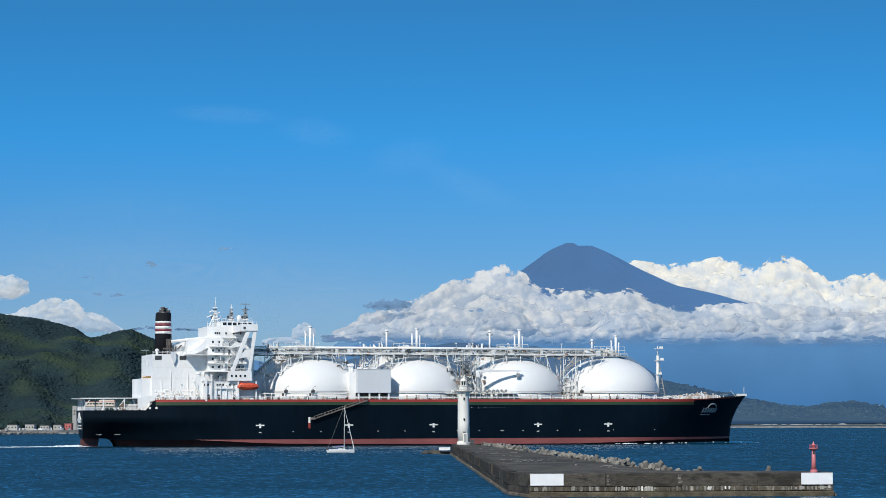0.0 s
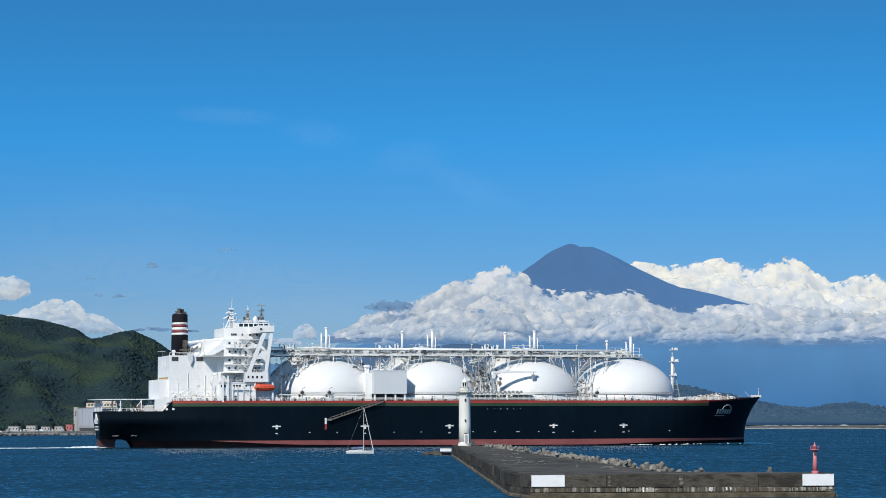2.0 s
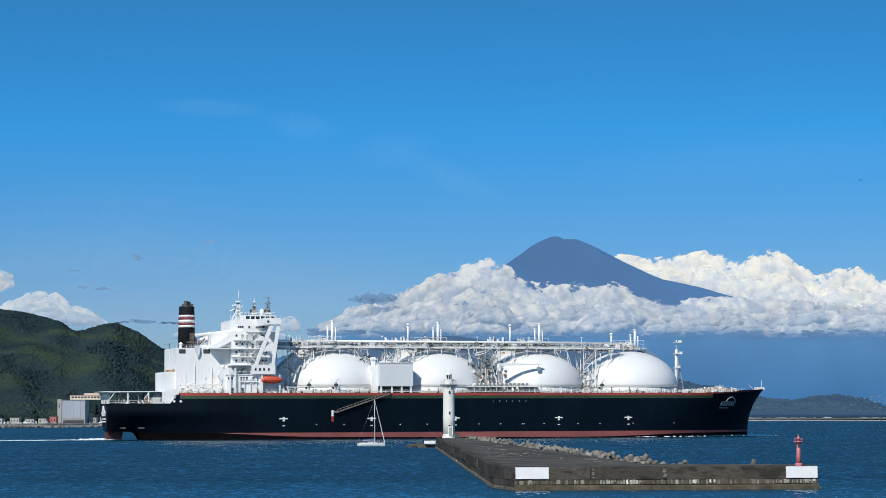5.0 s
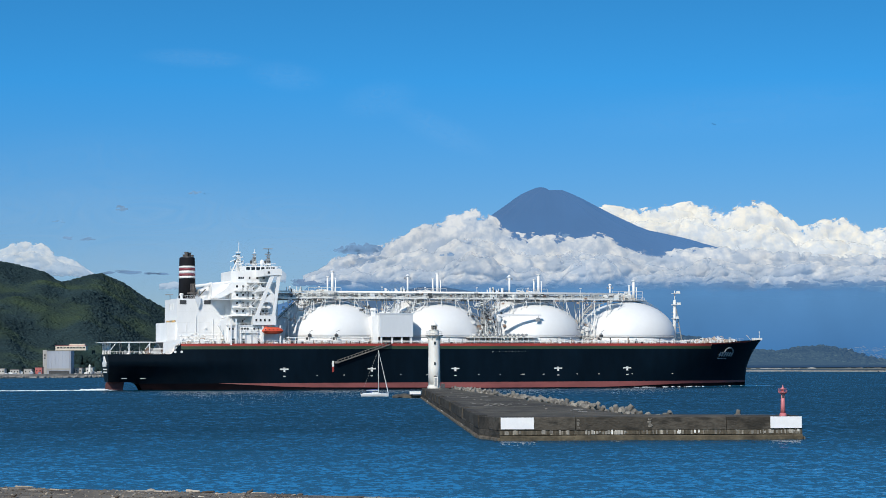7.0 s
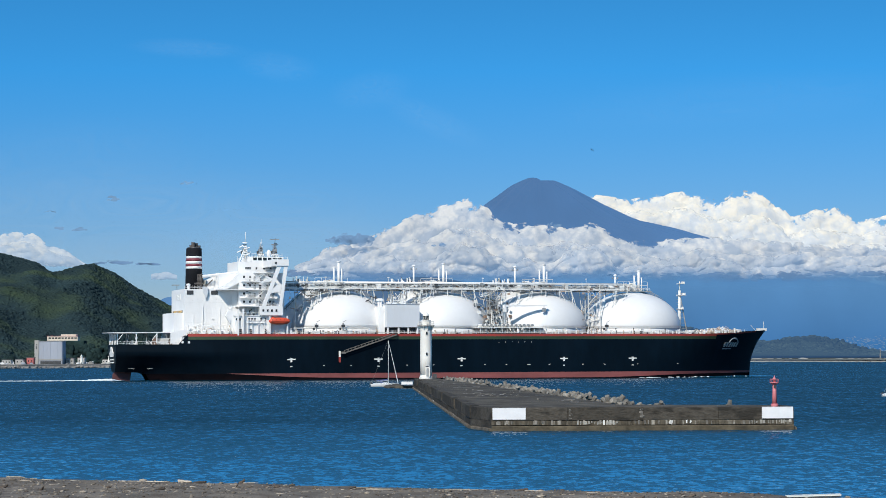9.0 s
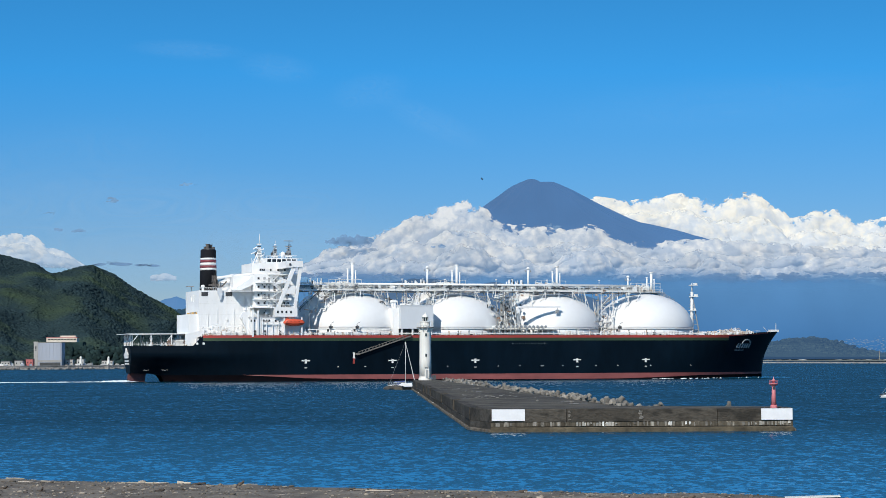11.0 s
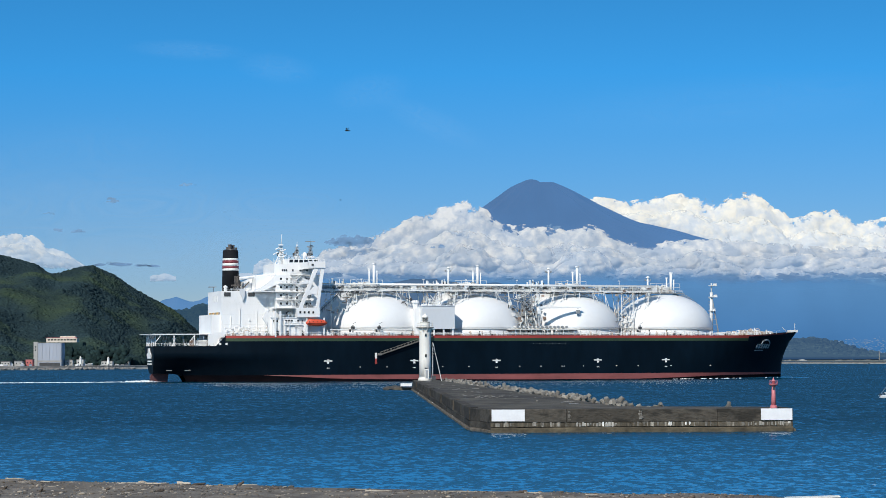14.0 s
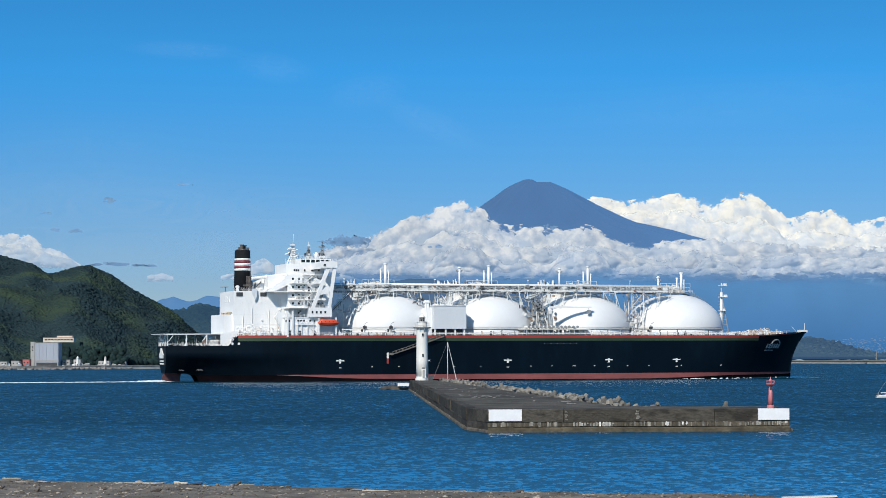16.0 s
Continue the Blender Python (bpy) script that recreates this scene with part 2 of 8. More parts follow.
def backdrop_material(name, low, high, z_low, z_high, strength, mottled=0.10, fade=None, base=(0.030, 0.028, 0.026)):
    """Hazy distance: airlight put in as the surface's own glow, paling with height, over a dull diffuse surface."""
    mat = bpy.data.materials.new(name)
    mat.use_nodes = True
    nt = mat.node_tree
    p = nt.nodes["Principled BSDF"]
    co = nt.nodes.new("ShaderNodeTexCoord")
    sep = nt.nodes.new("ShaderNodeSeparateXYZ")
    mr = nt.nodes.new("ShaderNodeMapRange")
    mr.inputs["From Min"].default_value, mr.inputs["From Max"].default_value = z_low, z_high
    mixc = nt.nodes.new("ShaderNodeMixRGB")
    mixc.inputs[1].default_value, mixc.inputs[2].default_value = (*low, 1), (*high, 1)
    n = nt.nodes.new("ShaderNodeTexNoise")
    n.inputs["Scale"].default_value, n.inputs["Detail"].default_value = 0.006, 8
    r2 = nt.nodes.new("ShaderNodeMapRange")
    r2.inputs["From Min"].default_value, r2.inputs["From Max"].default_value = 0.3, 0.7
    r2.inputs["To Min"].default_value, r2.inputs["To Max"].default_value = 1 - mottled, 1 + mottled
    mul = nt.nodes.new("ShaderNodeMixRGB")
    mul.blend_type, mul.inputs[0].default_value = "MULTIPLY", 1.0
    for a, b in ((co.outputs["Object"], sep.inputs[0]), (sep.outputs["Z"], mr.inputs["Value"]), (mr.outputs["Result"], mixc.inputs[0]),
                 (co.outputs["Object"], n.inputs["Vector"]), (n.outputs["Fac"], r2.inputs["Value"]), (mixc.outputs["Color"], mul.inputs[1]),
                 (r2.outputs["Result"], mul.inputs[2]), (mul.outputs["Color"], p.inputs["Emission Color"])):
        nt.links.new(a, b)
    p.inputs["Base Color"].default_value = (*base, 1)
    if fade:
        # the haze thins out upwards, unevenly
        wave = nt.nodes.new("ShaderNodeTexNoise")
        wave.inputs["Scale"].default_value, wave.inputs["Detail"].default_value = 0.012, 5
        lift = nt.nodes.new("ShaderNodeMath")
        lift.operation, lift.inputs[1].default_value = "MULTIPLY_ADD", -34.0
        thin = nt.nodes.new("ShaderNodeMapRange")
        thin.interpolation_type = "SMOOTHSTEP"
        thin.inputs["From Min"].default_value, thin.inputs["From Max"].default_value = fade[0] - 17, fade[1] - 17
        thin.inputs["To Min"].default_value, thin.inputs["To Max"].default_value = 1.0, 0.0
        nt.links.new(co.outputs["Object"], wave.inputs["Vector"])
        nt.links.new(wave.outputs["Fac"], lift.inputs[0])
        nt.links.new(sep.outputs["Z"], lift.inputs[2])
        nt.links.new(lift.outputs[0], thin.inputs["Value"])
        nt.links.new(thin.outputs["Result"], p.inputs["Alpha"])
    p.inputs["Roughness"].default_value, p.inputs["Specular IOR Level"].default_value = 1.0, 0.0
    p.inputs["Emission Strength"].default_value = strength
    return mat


# blue airlight of the distance, emitted by each surface itself
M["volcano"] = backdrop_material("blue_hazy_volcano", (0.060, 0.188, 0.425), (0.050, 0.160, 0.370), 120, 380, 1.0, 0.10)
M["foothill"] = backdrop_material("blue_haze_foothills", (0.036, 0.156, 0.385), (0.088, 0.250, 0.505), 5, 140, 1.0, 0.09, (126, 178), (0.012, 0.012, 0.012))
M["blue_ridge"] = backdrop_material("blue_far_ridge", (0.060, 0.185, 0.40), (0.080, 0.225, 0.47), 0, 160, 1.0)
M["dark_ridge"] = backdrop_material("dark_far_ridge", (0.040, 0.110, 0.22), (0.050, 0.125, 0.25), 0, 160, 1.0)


def water_material():
    """Sea: the slopes of the ripples come straight from noise, at three sizes."""
    mat = bpy.data.materials.new("blue_sea_water")
    mat.use_nodes = True
    nt = mat.node_tree
    p = nt.nodes["Principled BSDF"]
    p.inputs["IOR"].default_value = 1.33
    p.inputs["Specular IOR Level"].default_value = 0.55
    co = nt.nodes.new("ShaderNodeTexCoord")
    # base paler by the beach, for shallows and for reflected sky both; deep blue farther out
    sep = nt.nodes.new("ShaderNodeSeparateXYZ")
    deep = nt.nodes.new("ShaderNodeMapRange")
    deep.inputs["From Min"].default_value, deep.inputs["From Max"].default_value = 95, 330
    tone = nt.nodes.new("ShaderNodeMixRGB")
    tone.inputs[1].default_value, tone.inputs[2].default_value = (0.014, 0.105, 0.210, 1), (0.0010, 0.027, 0.050, 1)
    nt.links.new(co.outputs["Object"], sep.inputs[0])
    nt.links.new(sep.outputs["Y"], deep.inputs["Value"])
    nt.links.new(deep.outputs["Result"], tone.inputs[0])
    nt.links.new(tone.outputs["Color"], p.inputs["Base Color"])
    total = None
    for sx, sy, slope, det in ((2.2, 0.9, 1.05, 3), (0.85, 0.50, 0.85, 3), (0.07, 0.04, 0.30, 4)):
        mp = nt.nodes.new("ShaderNodeMapping")
        mp.inputs["Scale"].default_value = (sx, sy, 1)
        n = nt.nodes.new("ShaderNodeTexNoise")
        n.inputs["Scale"].default_value, n.inputs["Detail"].default_value = 1.0, det
        half = nt.nodes.new("ShaderNodeVectorMath")
        half.operation = "SUBTRACT"
        half.inputs[1].default_value = (0.5, 0.5, 0.5)
        sc = nt.nodes.new("ShaderNodeVectorMath")
        sc.operation = "MULTIPLY"
        sc.inputs[1].default_value = (slope, slope, 0)
        nt.links.new(co.outputs["Object"], mp.inputs["Vector"])
        nt.links.new(mp.outputs["Vector"], n.inputs["Vector"])
        nt.links.new(n.outputs["Color"], half.inputs[0])
        nt.links.new(half.outputs["Vector"], sc.inputs[0])
        if total is None:
            total = sc.outputs["Vector"]
        else:
            ad = nt.nodes.new("ShaderNodeVectorMath")
            ad.operation = "ADD"
            nt.links.new(total, ad.inputs[0])
            nt.links.new(sc.outputs["Vector"], ad.inputs[1])
            total = ad.outputs["Vector"]
    # ripple normals tip towards the camera's side, more farther out, to darken the reflected sky there
    def calc(kind, a, b):
        m = nt.nodes.new("ShaderNodeMath")
        m.operation = kind
        for i, v in enumerate((a, b)):
            if isinstance(v, bpy.types.NodeSocket):
                nt.links.new(v, m.inputs[i])
            else:
                m.inputs[i].default_value = v
        return m.outputs[0]

    parts = nt.nodes.new("ShaderNodeSeparateXYZ")
    nt.links.new(total, parts.inputs[0])
    gust_map = nt.nodes.new("ShaderNodeMapping")
    gust_map.inputs["Scale"].default_value = (0.02, 0.06, 1)
    gust = nt.nodes.new("ShaderNodeTexNoise")
    gust.inputs["Scale"].default_value, gust.inputs["Detail"].default_value = 1.0, 5
    nt.links.new(co.outputs["Object"], gust_map.inputs["Vector"])
    nt.links.new(gust_map.outputs["Vector"], gust.inputs["Vector"])
    view_tilt = calc("MULTIPLY", parts.outputs["Y"], calc("SUBTRACT", 0.98, calc("MULTIPLY", deep.outputs["Result"], 0.36)))
    # nearer water tips less, which brightens its reflection
    far_share = calc("MINIMUM", calc("MULTIPLY", deep.outputs["Result"], 1.3), 1.0)
    view_tilt = calc("SUBTRACT", view_tilt, calc("MULTIPLY", calc("SUBTRACT", 1.0, far_share), -0.092))
    view_tilt = calc("SUBTRACT", view_tilt, calc("ADD", 0.112, calc("MULTIPLY", deep.outputs["Result"], 0.118)))
    view_tilt = calc("ADD", view_tilt, calc("MULTIPLY", calc("SUBTRACT", gust.outputs["Fac"], 0.5), 0.11))
    # longer chop out in deep water
    chop_map = nt.nodes.new("ShaderNodeMapping")
    chop_map.inputs["Scale"].default_value = (0.55, 0.15, 1)
    chop = nt.nodes.new("ShaderNodeTexNoise")
    chop.inputs["Scale"].default_value, chop.inputs["Detail"].default_value = 1.0, 4
    nt.links.new(co.outputs["Object"], chop_map.inputs["Vector"])
    nt.links.new(chop_map.outputs["Vector"], chop.inputs["Vector"])
    view_tilt = calc("ADD", view_tilt, calc("MULTIPLY", calc("SUBTRACT", chop.outputs["Fac"], 0.5), calc("ADD", calc("MULTIPLY", deep.outputs["Result"], 0.34), 0.05)))
    view_tilt = calc("MINIMUM", view_tilt, calc("SUBTRACT", -0.022, calc("MULTIPLY", far_share, 0.053)))
    up = nt.nodes.new("ShaderNodeCombineXYZ")
    up.inputs["Z"].default_value = 1.0
    nt.links.new(calc("MULTIPLY", parts.outputs["X"], 0.6), up.inputs["X"])
    nt.links.new(view_tilt, up.inputs["Y"])
    nm = nt.nodes.new("ShaderNodeVectorMath")
    nm.operation = "NORMALIZE"
    nt.links.new(up.outputs[0], nm.inputs[0])
    nt.links.new(nm.outputs["Vector"], p.inputs["Normal"])
    # wind streaks: broad patches of rougher water
    mp = nt.nodes.new("ShaderNodeMapping")
    mp.inputs["Scale"].default_value = (0.012, 0.03, 1)
    n = nt.nodes.new("ShaderNodeTexNoise")
    n.inputs["Scale"].default_value, n.inputs["Detail"].default_value = 1.0, 6
    r = nt.nodes.new("ShaderNodeMapRange")
    r.inputs["From Min"].default_value, r.inputs["From Max"].default_value = 0.35, 0.65
    r.inputs["To Min"].default_value, r.inputs["To Max"].default_value = 0.06, 0.13
    nt.links.new(co.outputs["Object"], mp.inputs["Vector"])
    nt.links.new(mp.outputs["Vector"], n.inputs["Vector"])
    nt.links.new(n.outputs["Fac"], r.inputs["Value"])
    nt.links.new(r.outputs["Result"], p.inputs["Roughness"])
    return mat


M["water"] = water_material()


def cloud_material(name, base, low, high, z_low, z_high, thin=None, ragged=False):
    """Far cumulus: a soft white surface whose own glow stands in for scattered light, bluer towards the shaded base."""
    mat = bpy.data.materials.new(name)
    mat.use_nodes = True
    nt = mat.node_tree
    p = nt.nodes["Principled BSDF"]
    p.inputs["Base Color"].default_value = (*base, 1)
    p.inputs["Roughness"].default_value, p.inputs["Specular IOR Level"].default_value = 1.0, 0.0
    p.inputs["Emission Strength"].default_value = 1.0
    co = nt.nodes.new("ShaderNodeTexCoord")
    sep = nt.nodes.new("ShaderNodeSeparateXYZ")
    mr = nt.nodes.new("ShaderNodeMapRange")
    mr.inputs["From Min"].default_value, mr.inputs["From Max"].default_value = z_low, z_high
    mx = nt.nodes.new("ShaderNodeMixRGB")
    mx.inputs[1].default_value, mx.inputs[2].default_value = (*low, 1), (*high, 1)
    n = nt.nodes.new("ShaderNodeTexNoise")
    n.inputs["Scale"].default_value, n.inputs["Detail"].default_value = 0.04, 10
    # broad noise dims and lifts the glow, standing in for the bank's self-shadow
    n3 = nt.nodes.new("ShaderNodeTexNoise")
    n3.inputs["Scale"].default_value, n3.inputs["Detail"].default_value = 0.013, 4
    r3 = nt.nodes.new("ShaderNodeMapRange")
    r3.inputs["From Min"].default_value, r3.inputs["From Max"].default_value = 0.32, 0.68
    r3.inputs["To Min"].default_value, r3.inputs["To Max"].default_value = 0.86, 1.12
    mul = nt.nodes.new("ShaderNodeMixRGB")
    mul.blend_type, mul.inputs[0].default_value = "MULTIPLY", 1.0
    nt.links.new(co.outputs["Object"], n3.inputs["Vector"])
    nt.links.new(n3.outputs["Fac"], r3.inputs["Value"])
    nt.links.new(r3.outputs["Result"], mul.inputs[2])
    nt.links.new(mul.outputs["Color"], p.inputs["Emission Color"])
    b = nt.nodes.new("ShaderNodeBump")
    b.inputs["Strength"].default_value, b.inputs["Distance"].default_value = 0.35, 6.0
    for s, t in ((co.outputs["Object"], n.inputs["Vector"]), (n.outputs["Fac"], b.inputs["Height"]), (b.outputs["Normal"], p.inputs["Normal"]),
                 (co.outputs["Object"], sep.inputs[0]), (sep.outputs["Z"], mr.inputs["Value"]), (mr.outputs["Result"], mx.inputs[0]),
                 (mx.outputs["Color"], mul.inputs[1])):
        nt.links.new(s, t)
    if ragged:
        # the glow paints heads bright and gaps between them blue-grey; crown and base fray out into the air in round
        # lobes
        cells = nt.nodes.new("ShaderNodeTexVoronoi")
        cells.feature = "SMOOTH_F1"
        for key, value in (("Scale", 0.040), ("Detail", 2.0), ("Roughness", 0.45), ("Smoothness", 0.7), ("Lacunarity", 2.3)):
            cells.inputs[key].default_value = value
        bend = nt.nodes.new("ShaderNodeTexNoise")
        bend.inputs["Scale"].default_value, bend.inputs["Detail"].default_value = 0.05, 5
        warp = nt.nodes.new("ShaderNodeVectorMath")
        warp.operation, warp.inputs[1].default_value = "MULTIPLY_ADD", (22, 22, 22)
        mass = nt.nodes.new("ShaderNodeTexNoise")
        for key, value in (("Scale", 0.029), ("Detail", 9.0), ("Roughness", 0.56), ("Distortion", 0.5)):
            mass.inputs[key].default_value = value
        uv = nt.nodes.new("ShaderNodeSeparateXYZ")

        def sum_of(a, ka, c, kc, add):
            """a * ka + c * kc + add"""
            u, w = nt.nodes.new("ShaderNodeMath"), nt.nodes.new("ShaderNodeMath")
            u.operation = w.operation = "MULTIPLY_ADD"
            u.inputs[1].default_value, u.inputs[2].default_value, w.inputs[1].default_value = ka, add, kc
            nt.links.new(a, u.inputs[0])
            nt.links.new(c, w.inputs[0])
            nt.links.new(u.outputs[0], w.inputs[2])
            return w.outputs[0]

        for a, c in ((co.outputs["Object"], bend.inputs["Vector"]), (bend.outputs["Color"], warp.inputs[0]), (co.outputs["Object"], warp.inputs[2]),
                     (warp.outputs["Vector"], cells.inputs["Vector"]), (co.outputs["Object"], mass.inputs["Vector"]), (co.outputs["UV"], uv.inputs[0])):
            nt.links.new(a, c)
        heads = sum_of(mass.outputs["Fac"], 1.0, cells.outputs["Distance"], -0.55, 0.45)
        b.inputs["Strength"].default_value, b.inputs["Distance"].default_value = 0.13, 14.0
        nt.links.new(heads, b.inputs["Height"])
        dense = sum_of(heads, 2.9, mr.outputs["Result"], 0.75, -1.62)
        nt.links.new(dense, mx.inputs[0])
        mx.use_clamp = True
        fray = nt.nodes.new("ShaderNodeTexNoise")
        fray.inputs["Scale"].default_value, fray.inputs["Detail"].default_value, fray.inputs["Roughness"].default_value = 0.07, 8, 0.6
        nt.links.new(co.outputs["Object"], fray.inputs["Vector"])
        rough_edge = sum_of(fray.outputs["Fac"], 0.22, heads, -0.75, 0.765)

        def fade(way, at, width, raggedness):
            u = nt.nodes.new("ShaderNodeMath")
            u.operation, u.inputs[1].default_value = "MULTIPLY_ADD", raggedness
            nt.links.new(rough_edge, u.inputs[0])
            nt.links.new(uv.outputs["Y"], u.inputs[2])
            m = nt.nodes.new("ShaderNodeMapRange")
            m.interpolation_type = "SMOOTHSTEP"
            m.inputs["From Min"].default_value, m.inputs["From Max"].default_value = at + raggedness * 0.5, at + raggedness * 0.5 + width
            m.inputs["To Min"].default_value, m.inputs["To Max"].default_value = (1.0, 0.0) if way < 0 else (0.0, 1.0)
            nt.links.new(u.outputs[0], m.inputs["Value"])
            return m.outputs["Result"]

        both = nt.nodes.new("ShaderNodeMath")
        both.operation = "MULTIPLY"
        nt.links.new(fade(-1, 0.76, 0.09, 0.75), both.inputs[0])
        nt.links.new(fade(1, 0.06, 0.22, -0.45), both.inputs[1])
        nt.links.new(both.outputs[0], p.inputs["Alpha"])
    if thin:
        # ragged veil: the cloud's thin rim lets the sky through in patches
        n2 = nt.nodes.new("ShaderNodeTexNoise")
        n2.inputs["Scale"].default_value, n2.inputs["Detail"].default_value = 0.035, 6
        r2 = nt.nodes.new("ShaderNodeMapRange")
        r2.inputs["From Min"].default_value, r2.inputs["From Max"].default_value = thin[0], thin[1]
        r2.inputs["To Min"].default_value, r2.inputs["To Max"].default_value = 0.0, thin[2]
        nt.links.new(co.outputs["Object"], n2.inputs["Vector"])
        nt.links.new(n2.outputs["Fac"], r2.inputs["Value"])
        nt.links.new(r2.outputs["Result"], p.inputs["Alpha"])
    return mat


M["cloud"] = cloud_material("white_cumulus", (0.225, 0.22, 0.205), (0.135, 0.215, 0.345), (0.42, 0.445, 0.48), 155, 275, ragged=True)
M["cloud_far"] = cloud_material("white_far_cumulus", (0.37, 0.35, 0.30), (0.20, 0.265, 0.37), (0.43, 0.425, 0.40), 200, 330, ragged=True)
M["cloud_soft"] = cloud_material("soft_hazy_cumulus", (0.15, 0.145, 0.13), (0.25, 0.37, 0.53), (0.44, 0.505, 0.575), 190, 270, ragged=True)
M["cloud_base"] = cloud_material("shaded_cloud_base", (0.05, 0.05, 0.05), (0.10, 0.205, 0.385), (0.19, 0.275, 0.42), 150, 200, (0.36, 0.62, 0.75))
M["cloud_dark"] = cloud_material("blue_grey_cloud_scrap", (0.03, 0.03, 0.035), (0.15, 0.28, 0.48), (0.18, 0.33, 0.53), 200, 300, (0.38, 0.66, 0.6))


# ---- mesh building ----
class Geo:
    """Gathers vertices and faces for one mesh."""

    def __init__(self):
        self.v, self.f = [], []

    def add(self, vs, fs):
        n = len(self.v)
        self.v.extend(tuple(p) for p in vs)
        self.f.extend(tuple(i + n for i in f) for f in fs)
        return self

    def box(self, x0, x1, y0, y1, z0, z1):
        vs = [(x, y, z) for z in (z0, z1) for y in (y0, y1) for x in (x0, x1)]
        return self.add(vs, ((0, 2, 3, 1), (4, 5, 7, 6), (0, 1, 5, 4), (2, 6, 7, 3), (0, 4, 6, 2), (1, 3, 7, 5)))

    def prism(self, outline, y0, y1):
        """An outline in x and z, drawn out along y."""
        n = len(outline)
        vs = [(x, y0, z) for x, z in outline] + [(x, y1, z) for x, z in outline]
        fs = [tuple(range(n)), tuple(range(2 * n - 1, n - 1, -1))]
        fs += [(i, i + n, (i + 1) % n + n, (i + 1) % n) for i in range(n)]
        return self.add(vs, fs)

    def rod(self, a, b, r0, r1=None, n=8, cap=True):
        a, b = Vector(a), Vector(b)
        r1 = r0 if r1 is None else r1
        d = (b - a).normalized()
        u = d.orthogonal().normalized()
        w = d.cross(u)
        vs = []
        for c, r in ((a, r0), (b, r1)):
            for i in range(n):
                t = 2 * math.pi * i / n
                vs.append(c + u * (r * math.cos(t)) + w * (r * math.sin(t)))
        fs = [(i, (i + 1) % n, (i + 1) % n + n, i + n) for i in range(n)]
        if cap:
            fs += [tuple(range(n - 1, -1, -1)), tuple(range(n, 2 * n))]
        return self.add(vs, fs)

    def chain(self, pts, r, n=6):
        for a, b in zip(pts, pts[1:]):
            self.rod(a, b, r, n=n, cap=True)
        return self

    def tube(self, pts, radii, n=7):
        """One skin through rings along a line of points."""
        vs, fs = [], []
        m = len(pts)
        for k in range(m):
            d = (Vector(pts[min(k + 1, m - 1)]) - Vector(pts[max(k - 1, 0)])).normalized()
            u = Vector((0, 0, 1)).cross(d)
            u = u.normalized() if u.length > 1e-4 else Vector((1, 0, 0))
            w = d.cross(u)
            for i in range(n):
                t = 2 * math.pi * i / n
                vs.append(Vector(pts[k]) + u * (radii[k] * math.cos(t)) + w * (radii[k] * math.sin(t)))
        for k in range(m - 1):
            for i in range(n):
                j = (i + 1) % n
                fs.append((k * n + i, k * n + j, (k + 1) * n + j, (k + 1) * n + i))
        fs += [tuple(range(n - 1, -1, -1)), tuple(range((m - 1) * n, m * n))]
        return self.add(vs, fs)

    def lathe(self, profile, n=32, c=(0, 0), squash=1.0):
        """Rings of (radius, z) round an upright axis at c."""
        vs, fs = [], []
        for r, z in profile:
            for i in range(n):
                t = 2 * math.pi * i / n
                vs.append((c[0] + r * math.cos(t), c[1] + r * squash * math.sin(t), z))
        for k in range(len(profile) - 1):
            for i in range(n):
                j = (i + 1) % n
                fs.append((k * n + i, k * n + j, (k + 1) * n + j, (k + 1) * n + i))
        fs.append(tuple(range(n - 1, -1, -1)))
        fs.append(tuple(range((len(profile) - 1) * n, len(profile) * n)))
        return self.add(vs, fs)

    def grid(self, rows):
        """A sheet through rows of points."""
        m = len(rows[0])
        fs = [(k * m + i, k * m + i + 1, (k + 1) * m + i + 1, (k + 1) * m + i) for k in range(len(rows) - 1) for i in range(m - 1)]
        return self.add([p for row in rows for p in row], fs)

    def mesh(self, name, mat, smooth=False):
        me = bpy.data.meshes.new(name)
        me.from_pydata(self.v, [], self.f)
        me.materials.append(mat)
        if smooth:
            me.polygons.foreach_set("use_smooth", [len(f) < 5 for f in self.f])
        me.update()
        return me


def part(name, g, mat, parent=None, label="", smooth=False):
    ob = new(name, g if isinstance(g, bpy.types.Mesh) else g.mesh(name, mat, smooth))
    if parent is not None:
        ob.parent = parent
    if label:
        tagged(ob, label)
    return ob


def thing(name, label, category, at=(0, 0, 0), turn=0, group="", kind=""):
    ob = new(name)
    ob.matrix_basis = pose(*at, 0, 0, turn)
    return tagged(ob, label, category, group, kind)


def blob(seed, level=3, rough=0.35, pitch=1.6):
    """A unit ball with a lumpy skin: arrays of vertices and triangles."""
    bm = bmesh.new()
    bmesh.ops.create_icosphere(bm, subdivisions=level, radius=1.0)
    vs = np.array([v.co[:] for v in bm.verts])
    fs = np.array([[v.index for v in f.verts] for f in bm.faces])
    bm.free()
    o = Vector((seed * 7.3, seed * 3.1, seed * 1.7))
    d = [1 + rough * noise.fractal(Vector(p) * pitch + o, 0.8, 2.1, 5) for p in vs]
    return vs * np.array(d)[:, None], fs


def billow(seed, level, rough, pitch):
    """A unit ball with a cauliflower skin."""
    vs, fs = blob(seed, level, 0.0, 1.0)
    o = Vector((seed * 5.3, seed * 2.9, seed * 8.7))
    d = []
    for p in vs:
        s, a, f = 0.0, 1.0, pitch
        for k in range(5):
            s += a * abs(noise.noise(Vector(p) * f + o))
            a, f = a * 0.55, f * 2.05
        d.append(0.72 + rough * s)
    return vs * np.array(d)[:, None], fs


